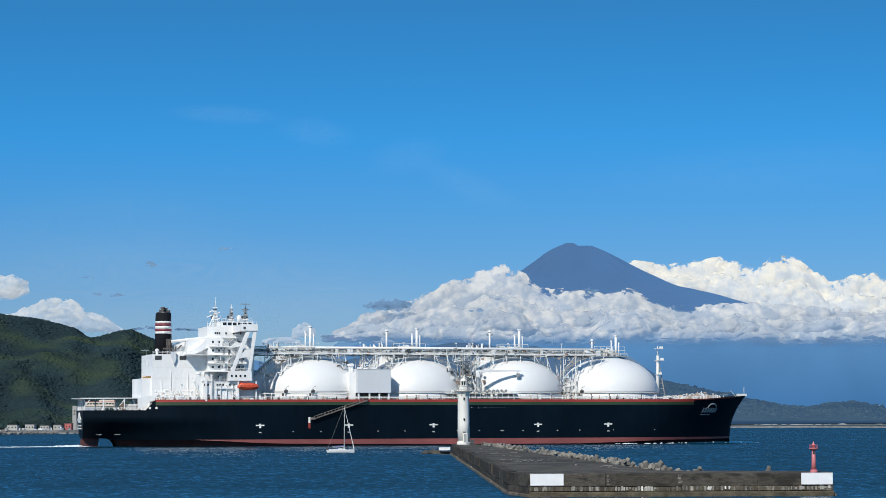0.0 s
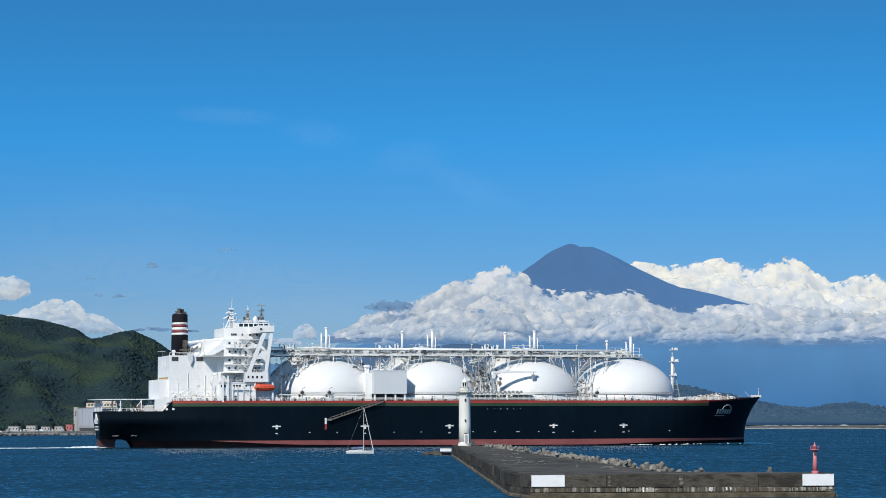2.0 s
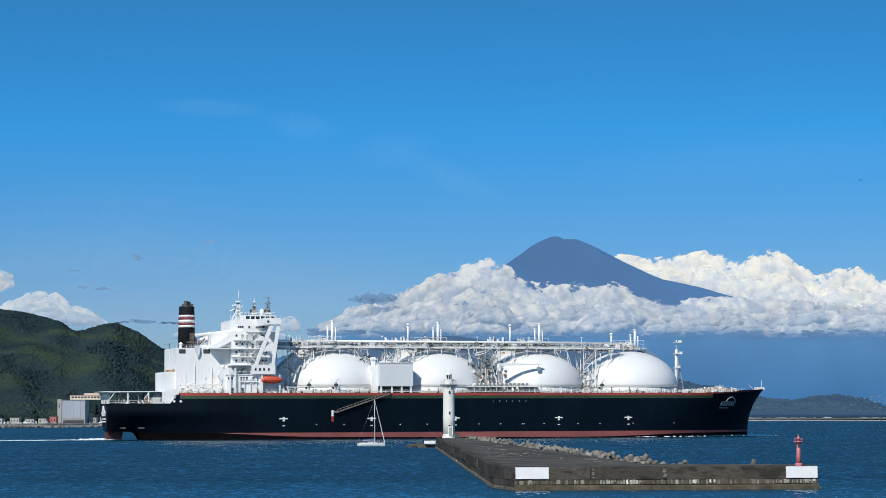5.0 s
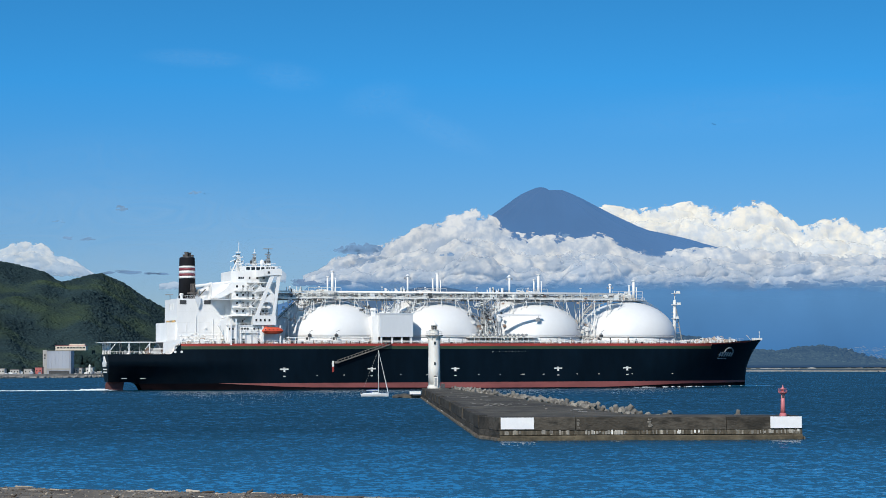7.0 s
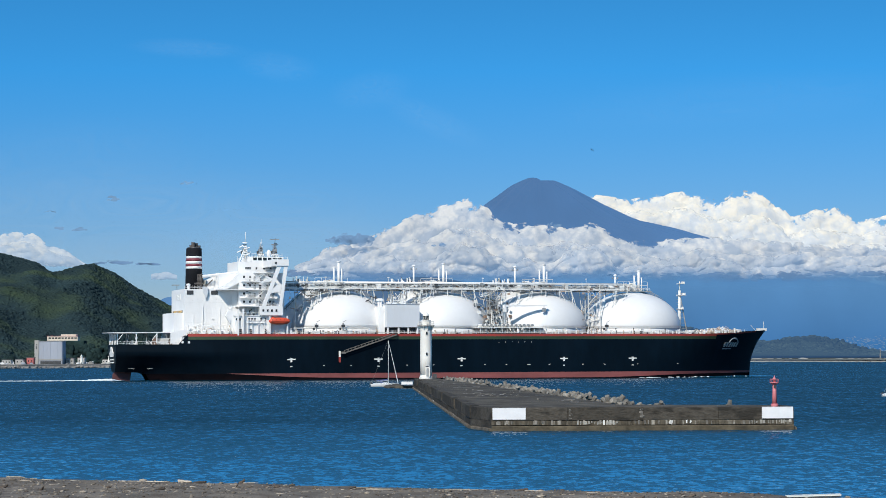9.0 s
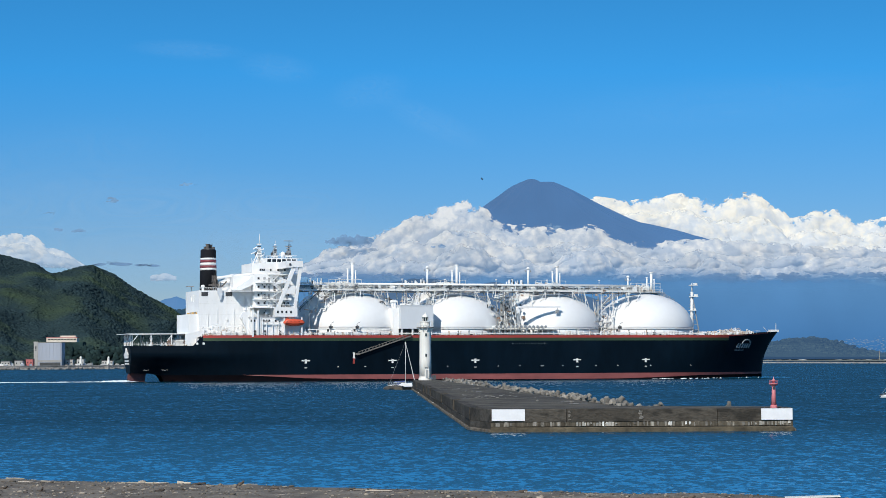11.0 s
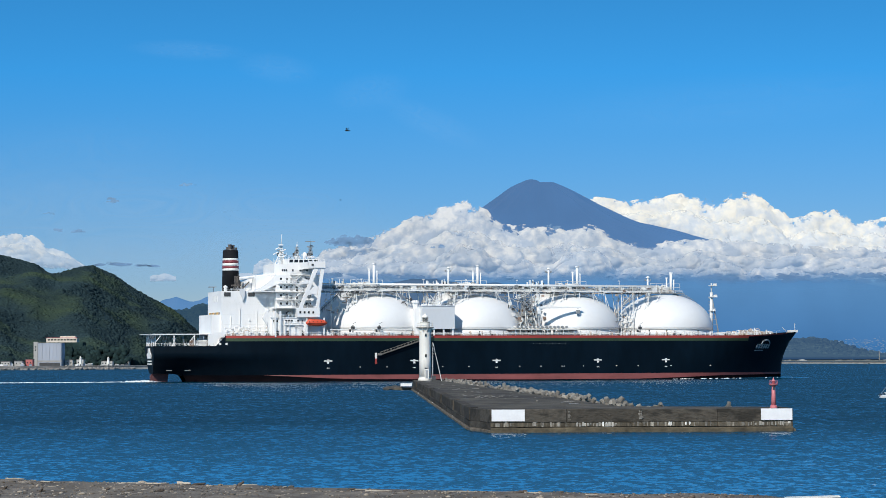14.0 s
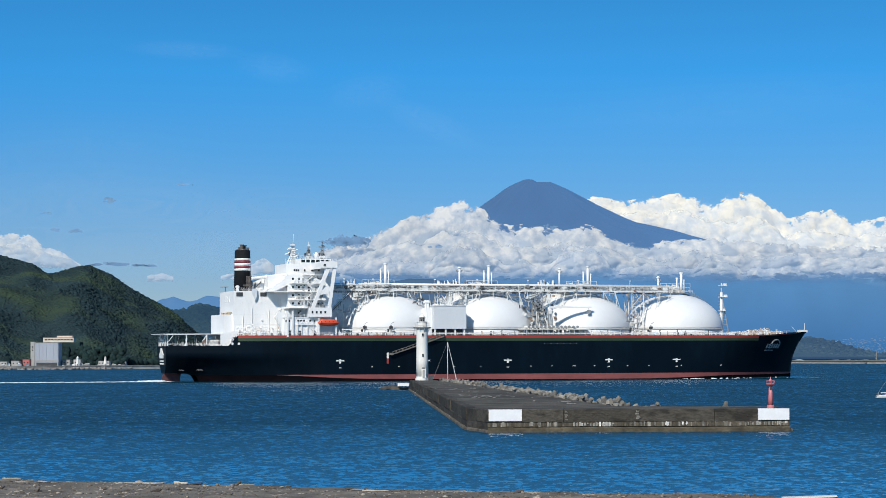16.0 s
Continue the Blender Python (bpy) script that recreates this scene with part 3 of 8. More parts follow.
def heap(name, mat, places, shapes, rng, parent=None):
    """One mesh of many lumps. places: (x, y, z, rx, ry, rz) centre and half sizes."""
    vs, fs, n = [], [], 0
    for x, y, z, a, b, c in places:
        v, f = shapes[rng.randrange(len(shapes))]
        t = rng.uniform(0, 6.283)
        ct, st = math.cos(t), math.sin(t)
        w = v @ np.array(((ct, st, 0), (-st, ct, 0), (0, 0, 1)))
        vs.append(w * (a, b, c) + (x, y, z))
        fs.append(f + n)
        n += len(v)
    vs, fs = np.concatenate(vs), np.concatenate(fs)
    me = bpy.data.meshes.new(name)
    me.vertices.add(len(vs))
    me.vertices.foreach_set("co", vs.ravel())
    me.loops.add(fs.size)
    me.loops.foreach_set("vertex_index", fs.ravel().astype(np.int32))
    me.polygons.add(len(fs))
    me.polygons.foreach_set("loop_start", np.arange(0, fs.size, 3, dtype=np.int32))
    me.polygons.foreach_set("use_smooth", np.ones(len(fs), dtype=bool))
    me.update()
    me.validate()
    me.materials.append(mat)
    ob = new(name, me)
    if parent is not None:
        ob.parent = parent
    return ob


def afar(b, e, d):
    """The place at distance d along y, at bearing b and height e over the eye's level, both in 1/4000 of the distance."""
    return (b * d / 4000, d, EYE_Z + (e - 0.0035 * b) * d / 4000)


def between(table, x):
    """Linear interpolation in a short table of (x, value)."""
    return float(np.interp(x, [p[0] for p in table], [p[1] for p in table]))


# ---- water: one sheet to the horizon ----
g = Geo()
g.grid([[(x, y, 0) for x in (-4000, -1500, -500, 0, 500, 1500, 4000)] for y in (-400, 60, 300, 800, 1600, 3000, 4990)])
tagged(part("water", g, M["water"]), "deep blue wind-rippled harbour sea", "sea", kind="structure")


# ---- beach in front of the camera ----
def crest(x):
    return 107.5 - 0.43 * x + 1.2 * noise.noise(Vector((x * 0.07, 3.1, 0)))


def beach_z(x, y):
    q = y - crest(x)
    if q > 0:
        z = 3.0 - 0.02 * q - 0.012 * q * q
    else:
        z = 3.0 + 0.22 * noise.fractal(Vector((x * 0.12, y * 0.2, 0)), 0.8, 2, 4)
        z += max(0.0, 45 - y) / 45 * 4.7 if y > 0 else 4.7
    return max(z, -2.5) + 0.05 * noise.fractal(Vector((x * 0.8, y * 0.8, 2)), 0.8, 2, 3)


g = Geo()
ys = [-400, -150, -40, -5, 5, 15, 30, 45, 60, 72] + [75 + 0.6 * k for k in range(125)]
xs = [-700, -300, -120, -70] + [-48 + 0.8 * k for k in range(121)] + [70, 120, 300, 700]
g.grid([[(x, y + (crest(max(-70, min(70, x))) - 107.5 if y > 70 else 0),
          beach_z(max(-70, min(70, x)), y + (crest(max(-70, min(70, x))) - 107.5 if y > 70 else 0))) for x in xs] for y in ys])
tagged(part("ground", g, M["sand"], smooth=True), "grey-brown gravel beach ridge with driftwood", "beach", kind="structure")

# ---- land round the bay ----
SHORE = ((-1500, 1300), (-620, 1690), (-420, 1800), (-345, 1850), (-288, 1910), (-244, 1975), (-170, 2300), (0, 2950), (300, 2950), (420, 2866), (500, 2650),
         (900, 2500), (2500, 2400))
g = Geo()
g.grid([[(x, y, 2.6) for x, y in SHORE], [(x * 1.02, y + 60, 3.2) for x, y in SHORE], [(x * 1.2, max(y + 100, 3600), 4) for x, y in SHORE],
        [(x * 1.6, 4985, 5) for x, y in SHORE]])
tagged(part("shore_land", g, M["land"]), "low coastal land round the bay", "land", kind="structure")
for i, (a, b) in enumerate(zip(SHORE[1:], SHORE[2:-1])):
    g = Geo()
    n = Vector((a[1] - b[1], b[0] - a[0], 0)).normalized() * -1.0
    a3, b3 = Vector((*a, 0)), Vector((*b, 0))
    h = 3.4 if i < 5 else 1.5
    prof = ((-4.0, -1), (-1.5, 1.2), (0, 1.4), (0.4, h), (1.6, h), (1.6, -1))
    rows = [[tuple(p + n * -o + Vector((0, 0, z))) for o, z in prof] for p in (a3, b3)]
    g.grid(rows)
    tagged(part("sea_wall", g, M["seawall"]), "long pale concrete sea wall at the shore", "sea wall", group="shore walls", kind="structure")

# ---- wooded hill beside the bay ----
HILL = [(b - 784, 632 - e) for b, e in ((-400, 412), (-200, 432), (-100, 441), (-67, 444), (0, 452), (25, 458), (50, 464), (62, 468), (80, 480), (98, 489), (112, 487),
                                        (135, 478), (150, 473), (163, 471), (180, 479), (200, 486), (212, 494), (225, 504), (248, 517), (265, 526), (285, 536), (302, 545),
                                        (318, 557), (330, 569), (345, 584), (365, 598), (390, 610), (420, 623), (460, 634))]
rng = random.Random(4)


def hill_point(b, d):
    """The wooded ground at bearing b and distance d."""
    ridge = between(HILL, b) - 0.0035 * b
    top = EYE_Z + ridge * 2480 / 4000
    foot = between(((-1184, 1800), (-784, 1930), (-600, 2040), (-450, 2200), (-320, 2300)), b)
    s = min(1.0, max(0.0, (d - foot) / (2480 - foot)))
    x = b * d / 4000
    lump = noise.ridged_multi_fractal(Vector((x / 115 - d / 900, d / 230, 1.0)), 0.9, 2.0, 2, 1.0, 2.0) - 1.0
    fold = noise.fractal(Vector((x / 62 + d / 380, d / 190, 7.7)), 0.9, 2.0, 2)
    z = 3.5 + (top - 3.5) * (1 - (1 - s) ** 1.7) + (20 * lump + 15 * fold - 5) * s ** 0.5 * (1 - s) * 2.2
    if d < foot:
        z = 3.0 - (foot - d) * 0.3
    if d > 2480:
        z = top - (d - 2480) * 0.25
    return x, d, z


hill = thing("wooded_hill", "steep green wooded hill above the shore", "hill", kind="structure")
g = Geo()
g.grid([[hill_point(b, d) for b in range(-1184, -320, 8)] for d in range(1760, 2700, 10)])
part("slope", g, M["forest"], hill, smooth=True)
crowns = [blob(40 + i, 2 if i < 1 else 1, 0.5, 1.7) for i in range(8)]
places = []
for k in range(24000):
    b = rng.uniform(-960, -322)
    foot = between(((-1184, 1800), (-784, 1930), (-600, 2040), (-450, 2200), (-320, 2300)), b)
    d = rng.uniform(foot + 4, 2505)
    x, y, z = hill_point(b, d)
    r = rng.uniform(0.9, 2.3) + 2.2 * max(0.0, noise.noise(Vector((x / 22, y / 40, 3.3)))) * rng.random()
    places.append((x, y, z - r * 0.55, r * 1.4, r * 0.8, r * rng.uniform(0.75, 1.0)))
tagged(heap("tree_crowns", M["forest"], places, crowns, rng, hill), "dense broadleaf tree crowns", kind="stuff")

# ---- farther hills and the mountain ----


def ridge(name, label, mat, table, d, deep, rough, step=6, trees=0):
    tb = [(b - 784, 632 - e) for b, e in table]
    g = Geo()
    rows = []
    for k in range(9):
        s = k / 8
        row = []
        b = tb[0][0]
        while b <= tb[-1][0]:
            h = max(-20.0, between(tb, b)) * (1 - (1 - s) ** 1.8)
            y = d - deep * (1 - s) + (10 if k == 8 else 0)
            x, y0, z = afar(b, h, d)
            z += rough * noise.fractal(Vector((x / 60, y / 90, 5.5)), 0.9, 2, 5) * s
            row.append((b * y / 4000, y, max(z, 2.0) if s == 0 else z))
            b += step
        rows.append(row)
    rows.append([(x, y + 40, 0) for x, y, z in rows[-1]])
    g.grid(rows)
    ob = tagged(part(name, g, mat, smooth=True), label, "hill", kind="structure")
    if trees:
        places = []
        for k in range(trees):
            i, j = rng.randrange(1, 8), rng.randrange(len(rows[0]) - 1)
            (x0, y0, z0), (x1, y1, z1) = rows[i][j], rows[i + 1][j + 1]
            u = rng.random()
            r = rng.uniform(1.6, 4.6)
            places.append((x0 + (x1 - x0) * rng.random(), y0 + (y1 - y0) * u, z0 + (z1 - z0) * u - r * 0.3, r * 1.3, r, r * rng.uniform(0.6, 0.9)))
        tagged(heap("tree_crowns", mat, places, crowns, rng, ob), kind="stuff")
    return ob


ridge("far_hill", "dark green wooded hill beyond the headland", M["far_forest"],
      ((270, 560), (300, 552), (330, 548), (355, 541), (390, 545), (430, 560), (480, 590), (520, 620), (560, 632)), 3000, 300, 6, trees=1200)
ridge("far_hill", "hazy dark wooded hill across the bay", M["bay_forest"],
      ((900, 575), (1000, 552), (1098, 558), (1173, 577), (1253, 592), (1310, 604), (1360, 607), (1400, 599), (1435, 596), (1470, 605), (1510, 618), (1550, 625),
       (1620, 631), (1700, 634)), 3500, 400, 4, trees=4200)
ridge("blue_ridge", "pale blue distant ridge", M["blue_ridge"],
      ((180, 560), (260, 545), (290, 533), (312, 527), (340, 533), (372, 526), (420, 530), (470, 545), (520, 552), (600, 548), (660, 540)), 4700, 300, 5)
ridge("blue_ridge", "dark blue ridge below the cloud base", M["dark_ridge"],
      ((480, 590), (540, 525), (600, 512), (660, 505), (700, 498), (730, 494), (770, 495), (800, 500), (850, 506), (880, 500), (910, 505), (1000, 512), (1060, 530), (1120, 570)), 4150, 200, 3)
# stands before the clouds, so its glow doubles as haze over their base
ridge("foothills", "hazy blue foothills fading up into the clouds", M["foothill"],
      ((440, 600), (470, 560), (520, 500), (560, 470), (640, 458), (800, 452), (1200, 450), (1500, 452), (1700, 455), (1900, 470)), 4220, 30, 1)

g = Geo()
cx, d0 = (953 - 784) * 4650 / 4000, 4650
PEAK = ((0, 310), (8, 312), (15, 316), (22, 312), (32, 308), (50, 299), (70, 285), (92, 270), (125, 246), (170, 214), (240, 183), (340, 150), (460, 110), (700, 50))
PEAK_EAST = ((0, 310), (8, 310), (21, 309), (40, 297), (64, 279), (94, 256), (126, 236), (173, 222), (240, 196), (340, 155), (460, 110), (700, 50))
rows = []
for k in range(44):
    r = 700 * (k / 43) ** 1.5
    row = []
    for i in range(181):
        t = 2 * math.pi * i / 180
        wide = 1.40 if math.cos(t) > 0 else 1.0
        rr = r * (1 + (wide - 1) * abs(math.cos(t)))
        east = 0.5 + 0.5 * max(-1.0, min(1.0, 3 * math.cos(t)))
        e = between(PEAK, r) * (1 - east) + between(PEAK_EAST, r) * east
        z = EYE_Z + (e - 0.6) * 4650 / 4000
        z += min(1.0, r / 60) * 6 * noise.fractal(Vector((math.cos(t) * 6, math.sin(t) * 6, r / 200)), 0.8, 2.1, 5)
        y = d0 + rr * 4650 / 4000 * math.sin(t) * 0.10
        row.append((cx + rr * 4650 / 4000 * math.cos(t), y, z))
    rows.append(row)
g.grid(rows)
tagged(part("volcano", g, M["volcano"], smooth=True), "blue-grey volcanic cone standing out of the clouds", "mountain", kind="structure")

# ---- clouds ----
puffs_small = [billow(k + 20, 3, 0.34, 1.0) for k in range(6)]
puffs_mid = [blob(k + 40, 2, 0.30, 1.3) for k in range(6)]
puffs_tiny = [blob(k + 50, 1, 0.30, 1.3) for k in range(6)]


def cloud_bank(name, label, mat, top, base, d, thick, seed, count, biggest, buds=7, flat=1.0):
    """Rounded masses that carry smaller heads on their upper and front sides, and those smaller ones again."""
    rng = random.Random(seed)
    big, small, tiny = [], [], []
    for k in range(count):
        b = rng.uniform(top[0][0], top[-1][0])
        hi, lo = 632 - between(top, b), 632 - between(base, b)
        if hi - lo < 3:
            continue
        s = rng.random() ** 0.75
        r = biggest * (0.3 + 0.7 * rng.random() ** 1.5) * (1.15 - 0.5 * s)
        r = min(r, max(4.0, (hi - lo) * 0.42))
        e = lo + (hi - lo) * s - r * 1.12 * s
        dd = d - thick * (1 - s) * rng.random()
        x, y, z = afar(b - 784, e, dd)
        m = r * dd / 4000
        wide = rng.uniform(1.0, 1.35) / flat
        big.append((x, y, z, m * wide, m, m * rng.uniform(0.8, 1.0) * flat))
        for q in range(buds):
            a, up = rng.uniform(0, 2 * math.pi), rng.uniform(-0.35, 1.0) ** 1.0
            c = math.sqrt(max(0.0, 1 - up * up))
            mm = m * rng.uniform(0.22, 0.48)
            px, py, pz = x + m * wide * 0.86 * c * math.cos(a), y - abs(m * 0.8 * c * math.sin(a)), z + m * 0.82 * up * flat
            small.append((px, py, pz, mm * rng.uniform(1.0, 1.35) / flat, mm, mm * rng.uniform(0.8, 1.05) * flat))
            for w in range(2):
                a, up = rng.uniform(0, 2 * math.pi), rng.uniform(-0.1, 1.0)
                c = math.sqrt(max(0.0, 1 - up * up))
                mt = mm * rng.uniform(0.25, 0.5)
                tiny.append((px + mm * 0.95 * c * math.cos(a), py - abs(mm * 0.8 * c * math.sin(a)), pz + mm * 0.9 * up * flat, mt * 1.2, mt, mt))
    ob = thing(name, label, "cloud", kind="structure")
    for part_name, places, shapes in (("billows", big, puffs_small), ("heads", small, puffs_mid), ("puffs", tiny, puffs_tiny)):
        if places:
            tagged(heap(part_name, mat, places, shapes, rng, ob), kind="stuff")
    return ob


def puffiness(x, y, seed, octaves=2):
    """Billowing relief between about 0 and 1: round heads crowded together, with smaller heads on them."""
    x += 0.30 * noise.noise(Vector((x * 1.1, y * 1.1, seed + 9)))
    y += 0.30 * noise.noise(Vector((x * 1.1, y * 1.1, seed + 5)))
    s, a, f = 0.0, 0.62, 1.0
    for k in range(octaves):
        near = noise.voronoi(Vector((x * f, y * f, seed + 3.7 * k)))[0]
        q = near[0] / 0.95
        s += a * (math.sqrt(max(0.02, 1 - q * q)))
        a, f = a * 0.42, f * 2.25
    return s


def eased(table, x):
    """A table's value, rounded off at its corners."""
    return sum(between(table, x + dx) * w for dx, w in ((-16, 0.12), (-8, 0.23), (0, 0.30), (8, 0.23), (16, 0.12)))


def cumulus(parent, mat, top, base, d, lower, seed, head, step=2.5):
    """One long rolling mass of cloud between two outlines, rounded over towards the viewer; lower brings its crown down."""

    def surface(b, a):
        hi, lo = 632 - eased(top, b), 632 - between(base, b)
        swell = 0.5 + 0.9 * noise.noise(Vector((b / 70.0, seed, 0))) + 0.4 * noise.noise(Vector((b / 27.0, seed, 4)))
        hi = lo + (hi - lo) * max(0.12, 1 - lower * (0.75 + 0.5 * swell))
        half = max(1.5, (hi - lo) / 2)
        arc = a * half * 1.3
        lump = puffiness(b / head, arc / head, seed) - 0.66
        r = half + lump * min(26.0, half * 0.75) * (0.45 if a < -0.6 else 1.0)
        shift = 5 * noise.noise(Vector((b / 33.0, arc / 33.0, seed + 2)))
        dd = d - (min(r, 34.0) * math.cos(a) * 1.1 + lump * 18)
        return b + shift - 784, lo + half + r * math.sin(a), dd, half

    rows = []
    for k in range(65):
        a = math.pi * (-0.5 + 1.12 * k / 64)
        row = []
        b = top[0][0]
        while b <= top[-1][0]:
            row.append(afar(*surface(b, a)[:3]))
            b += step
        rows.append(row)
    ob = part("billows", Geo().grid(rows), mat, parent, smooth=True)
    m = len(rows[0])
    at = np.empty(len(ob.data.loops), dtype=np.int32)
    ob.data.loops.foreach_get("vertex_index", at)
    ob.data.uv_layers.new(name="height_in_cloud").data.foreach_set("uv", np.stack((at % m / m, at // m / 64.0), 1).ravel().astype(np.float32))
    tagged(ob, kind="stuff")


def cumulus_bank(label, mat, top, base, d, layers, seed):
    bank = thing("cloud_bank", label, "cloud", kind="structure")
    for k, lower in enumerate(layers):
        cumulus(bank, mat, top, base, d - 46 * k, lower, seed + 11.3 * k, 36 - 5 * k)


cumulus_bank("white billowing cumulus bank round the mountain's foot", M["cloud"],
             ((520, 475), (585, 440), (640, 424), (700, 402), (722, 382), (760, 374), (790, 360), (845, 355), (862, 372), (880, 392), (905, 404), (930, 398), (975, 408),
              (1045, 400), (1075, 410), (1095, 428), (1150, 433), (1200, 428), (1240, 424), (1300, 424), (1400, 434), (1500, 438), (1700, 436)),
             ((520, 488), (600, 498), (800, 502), (1000, 500), (1300, 497), (1700, 496)), 4440, (0.0, 0.34, 0.58), 3)
cumulus_bank("tall sunlit cumulus towers behind the mountain's flank", M["cloud_far"],
             ((1030, 345), (1080, 354), (1120, 358), (1180, 350), (1205, 346), (1222, 336), (1240, 356), (1275, 358), (1300, 345), (1330, 340), (1360, 350), (1382, 366),
              (1400, 396), (1440, 374), (1485, 368), (1515, 392), (1540, 394), (1568, 382), (1640, 378), (1700, 390)),
             ((1030, 375), (1100, 420), (1200, 450), (1400, 485), (1700, 490)), 4880, (0.0, 0.30), 40)
cumulus_bank("soft white cumulus above the wooded hill", M["cloud_soft"],
             ((-70, 446), (-28, 432), (-5, 422), (15, 414), (40, 416), (62, 418), (76, 432), (100, 446), (112, 440), (124, 450), (134, 462), (160, 474)),
             ((-70, 470), (160, 478)), 4850, (0.0, 0.3), 70)
cumulus_bank("bright cumulus head beside the hill's cloud", M["cloud_soft"],
             ((-170, 395), (-130, 388), (-90, 380), (-60, 372), (-38, 374), (-16, 386)), ((-170, 442), (-60, 422), (-16, 404)), 4860, (0.0,), 76)
cloud_bank("cloud_scrap", "small blue-grey shaded cloud scrap", M["cloud_dark"],
           ((578, 425), (590, 416), (610, 411), (625, 416), (640, 412), (655, 420)), ((578, 436), (655, 436)), 4380, 20, 14, 24, 13, buds=5)
for x, y, w, h, seed in ((290, 494, 24, 13, 81), (470, 478, 20, 26, 84), (430, 492, 34, 12, 90)):
    cumulus_bank("small soft pale cloud puff", M["cloud_soft"], ((x - w, y - h * 0.2), (x - w * 0.4, y - h * 0.8), (x + w * 0.2, y - h), (x + w * 0.7, y - h * 0.6), (x + w, y - h * 0.1)),
                 ((x - w, y + h * 0.35), (x + w, y + h * 0.35)), 4865, (0.0,), seed)

cloud_bank("cloud_scrap", "thin cloud scrap before the mountain", M["cloud_dark"],
           ((962, 399), (970, 394), (984, 393), (996, 399)), ((962, 403), (996, 405)), 4200, 6, 16, 5, 6, buds=4)
for x, y, w, h, seed in ((335, 324, 15, 6, 31), (200, 354, 12, 5, 32), (85, 376, 11, 4, 33), (100, 406, 16, 5, 34), (140, 407, 12, 5, 35), (196, 350, 8, 4, 36), (775, 434, 20, 6, 37)):
    cloud_bank("cloud_scrap", "tiny dim grey cloud scrap", M["cloud_dark"], ((x - w, y), (x, y - h), (x + w, y)), ((x - w, y + h * 0.6), (x + w, y + h * 0.6)), 4300, 4, seed, 5, h * 1.0, buds=4, flat=0.7)
cloud_bank("cloud_scrap", "long flat grey-blue cloud streak", M["cloud_dark"], ((165, 466), (190, 460), (230, 464), (275, 467)), ((165, 470), (275, 470)), 4820, 6, 41, 34, 9, buds=4, flat=0.6)
cloud_bank("cloud_base", "flat shaded grey-blue base of the cumulus bank", M["cloud_base"],
           ((500, 470), (600, 478), (800, 484), (1000, 484), (1300, 480), (1700, 478)), ((500, 492), (800, 500), (1200, 500), (1700, 498)), 4235, 12, 17, 150, 12, buds=4, flat=0.62)


def veil_material(name, colour, density, stretch, seed):
    """Thin high cloud: a faint glow that comes and goes in streaks and fades out at the rim."""
    mat = bpy.data.materials.new(name)
    mat.use_nodes = True
    nt = mat.node_tree
    p = nt.nodes["Principled BSDF"]
    p.inputs["Base Color"].default_value = (0.02, 0.02, 0.02, 1)
    p.inputs["Roughness"].default_value, p.inputs["Specular IOR Level"].default_value = 1.0, 0.0
    p.inputs["Emission Color"].default_value, p.inputs["Emission Strength"].default_value = (*colour, 1), 1.0
    co = nt.nodes.new("ShaderNodeTexCoord")
    centre = nt.nodes.new("ShaderNodeMapping")
    centre.inputs["Location"].default_value, centre.inputs["Scale"].default_value = (-1, 0, -1), (2, 0, 2)
    far = nt.nodes.new("ShaderNodeVectorMath")
    far.operation = "LENGTH"
    rim = nt.nodes.new("ShaderNodeMapRange")
    rim.interpolation_type = "SMOOTHSTEP"
    rim.inputs["From Min"].default_value, rim.inputs["From Max"].default_value = 0.25, 0.98
    rim.inputs["To Min"].default_value, rim.inputs["To Max"].default_value = density, 0.0
    lay = nt.nodes.new("ShaderNodeMapping")
    lay.inputs["Location"].default_value, lay.inputs["Scale"].default_value = (seed, 0, 0), stretch
    n = nt.nodes.new("ShaderNodeTexNoise")
    n.inputs["Scale"].default_value, n.inputs["Detail"].default_value = 1.0, 3
    streak = nt.nodes.new("ShaderNodeMapRange")
    streak.inputs["From Min"].default_value, streak.inputs["From Max"].default_value = 0.15, 0.85
    mul = nt.nodes.new("ShaderNodeMath")
    mul.operation = "MULTIPLY"
    for a, b in ((co.outputs["Generated"], centre.inputs["Vector"]), (centre.outputs["Vector"], far.inputs[0]), (far.outputs["Value"], rim.inputs["Value"]),
                 (co.outputs["Object"], lay.inputs["Vector"]), (lay.outputs["Vector"], n.inputs["Vector"]), (n.outputs["Fac"], streak.inputs["Value"]),
                 (rim.outputs["Result"], mul.inputs[0]), (streak.outputs["Result"], mul.inputs[1]), (mul.outputs[0], p.inputs["Alpha"])):
        nt.links.new(a, b)
    return mat


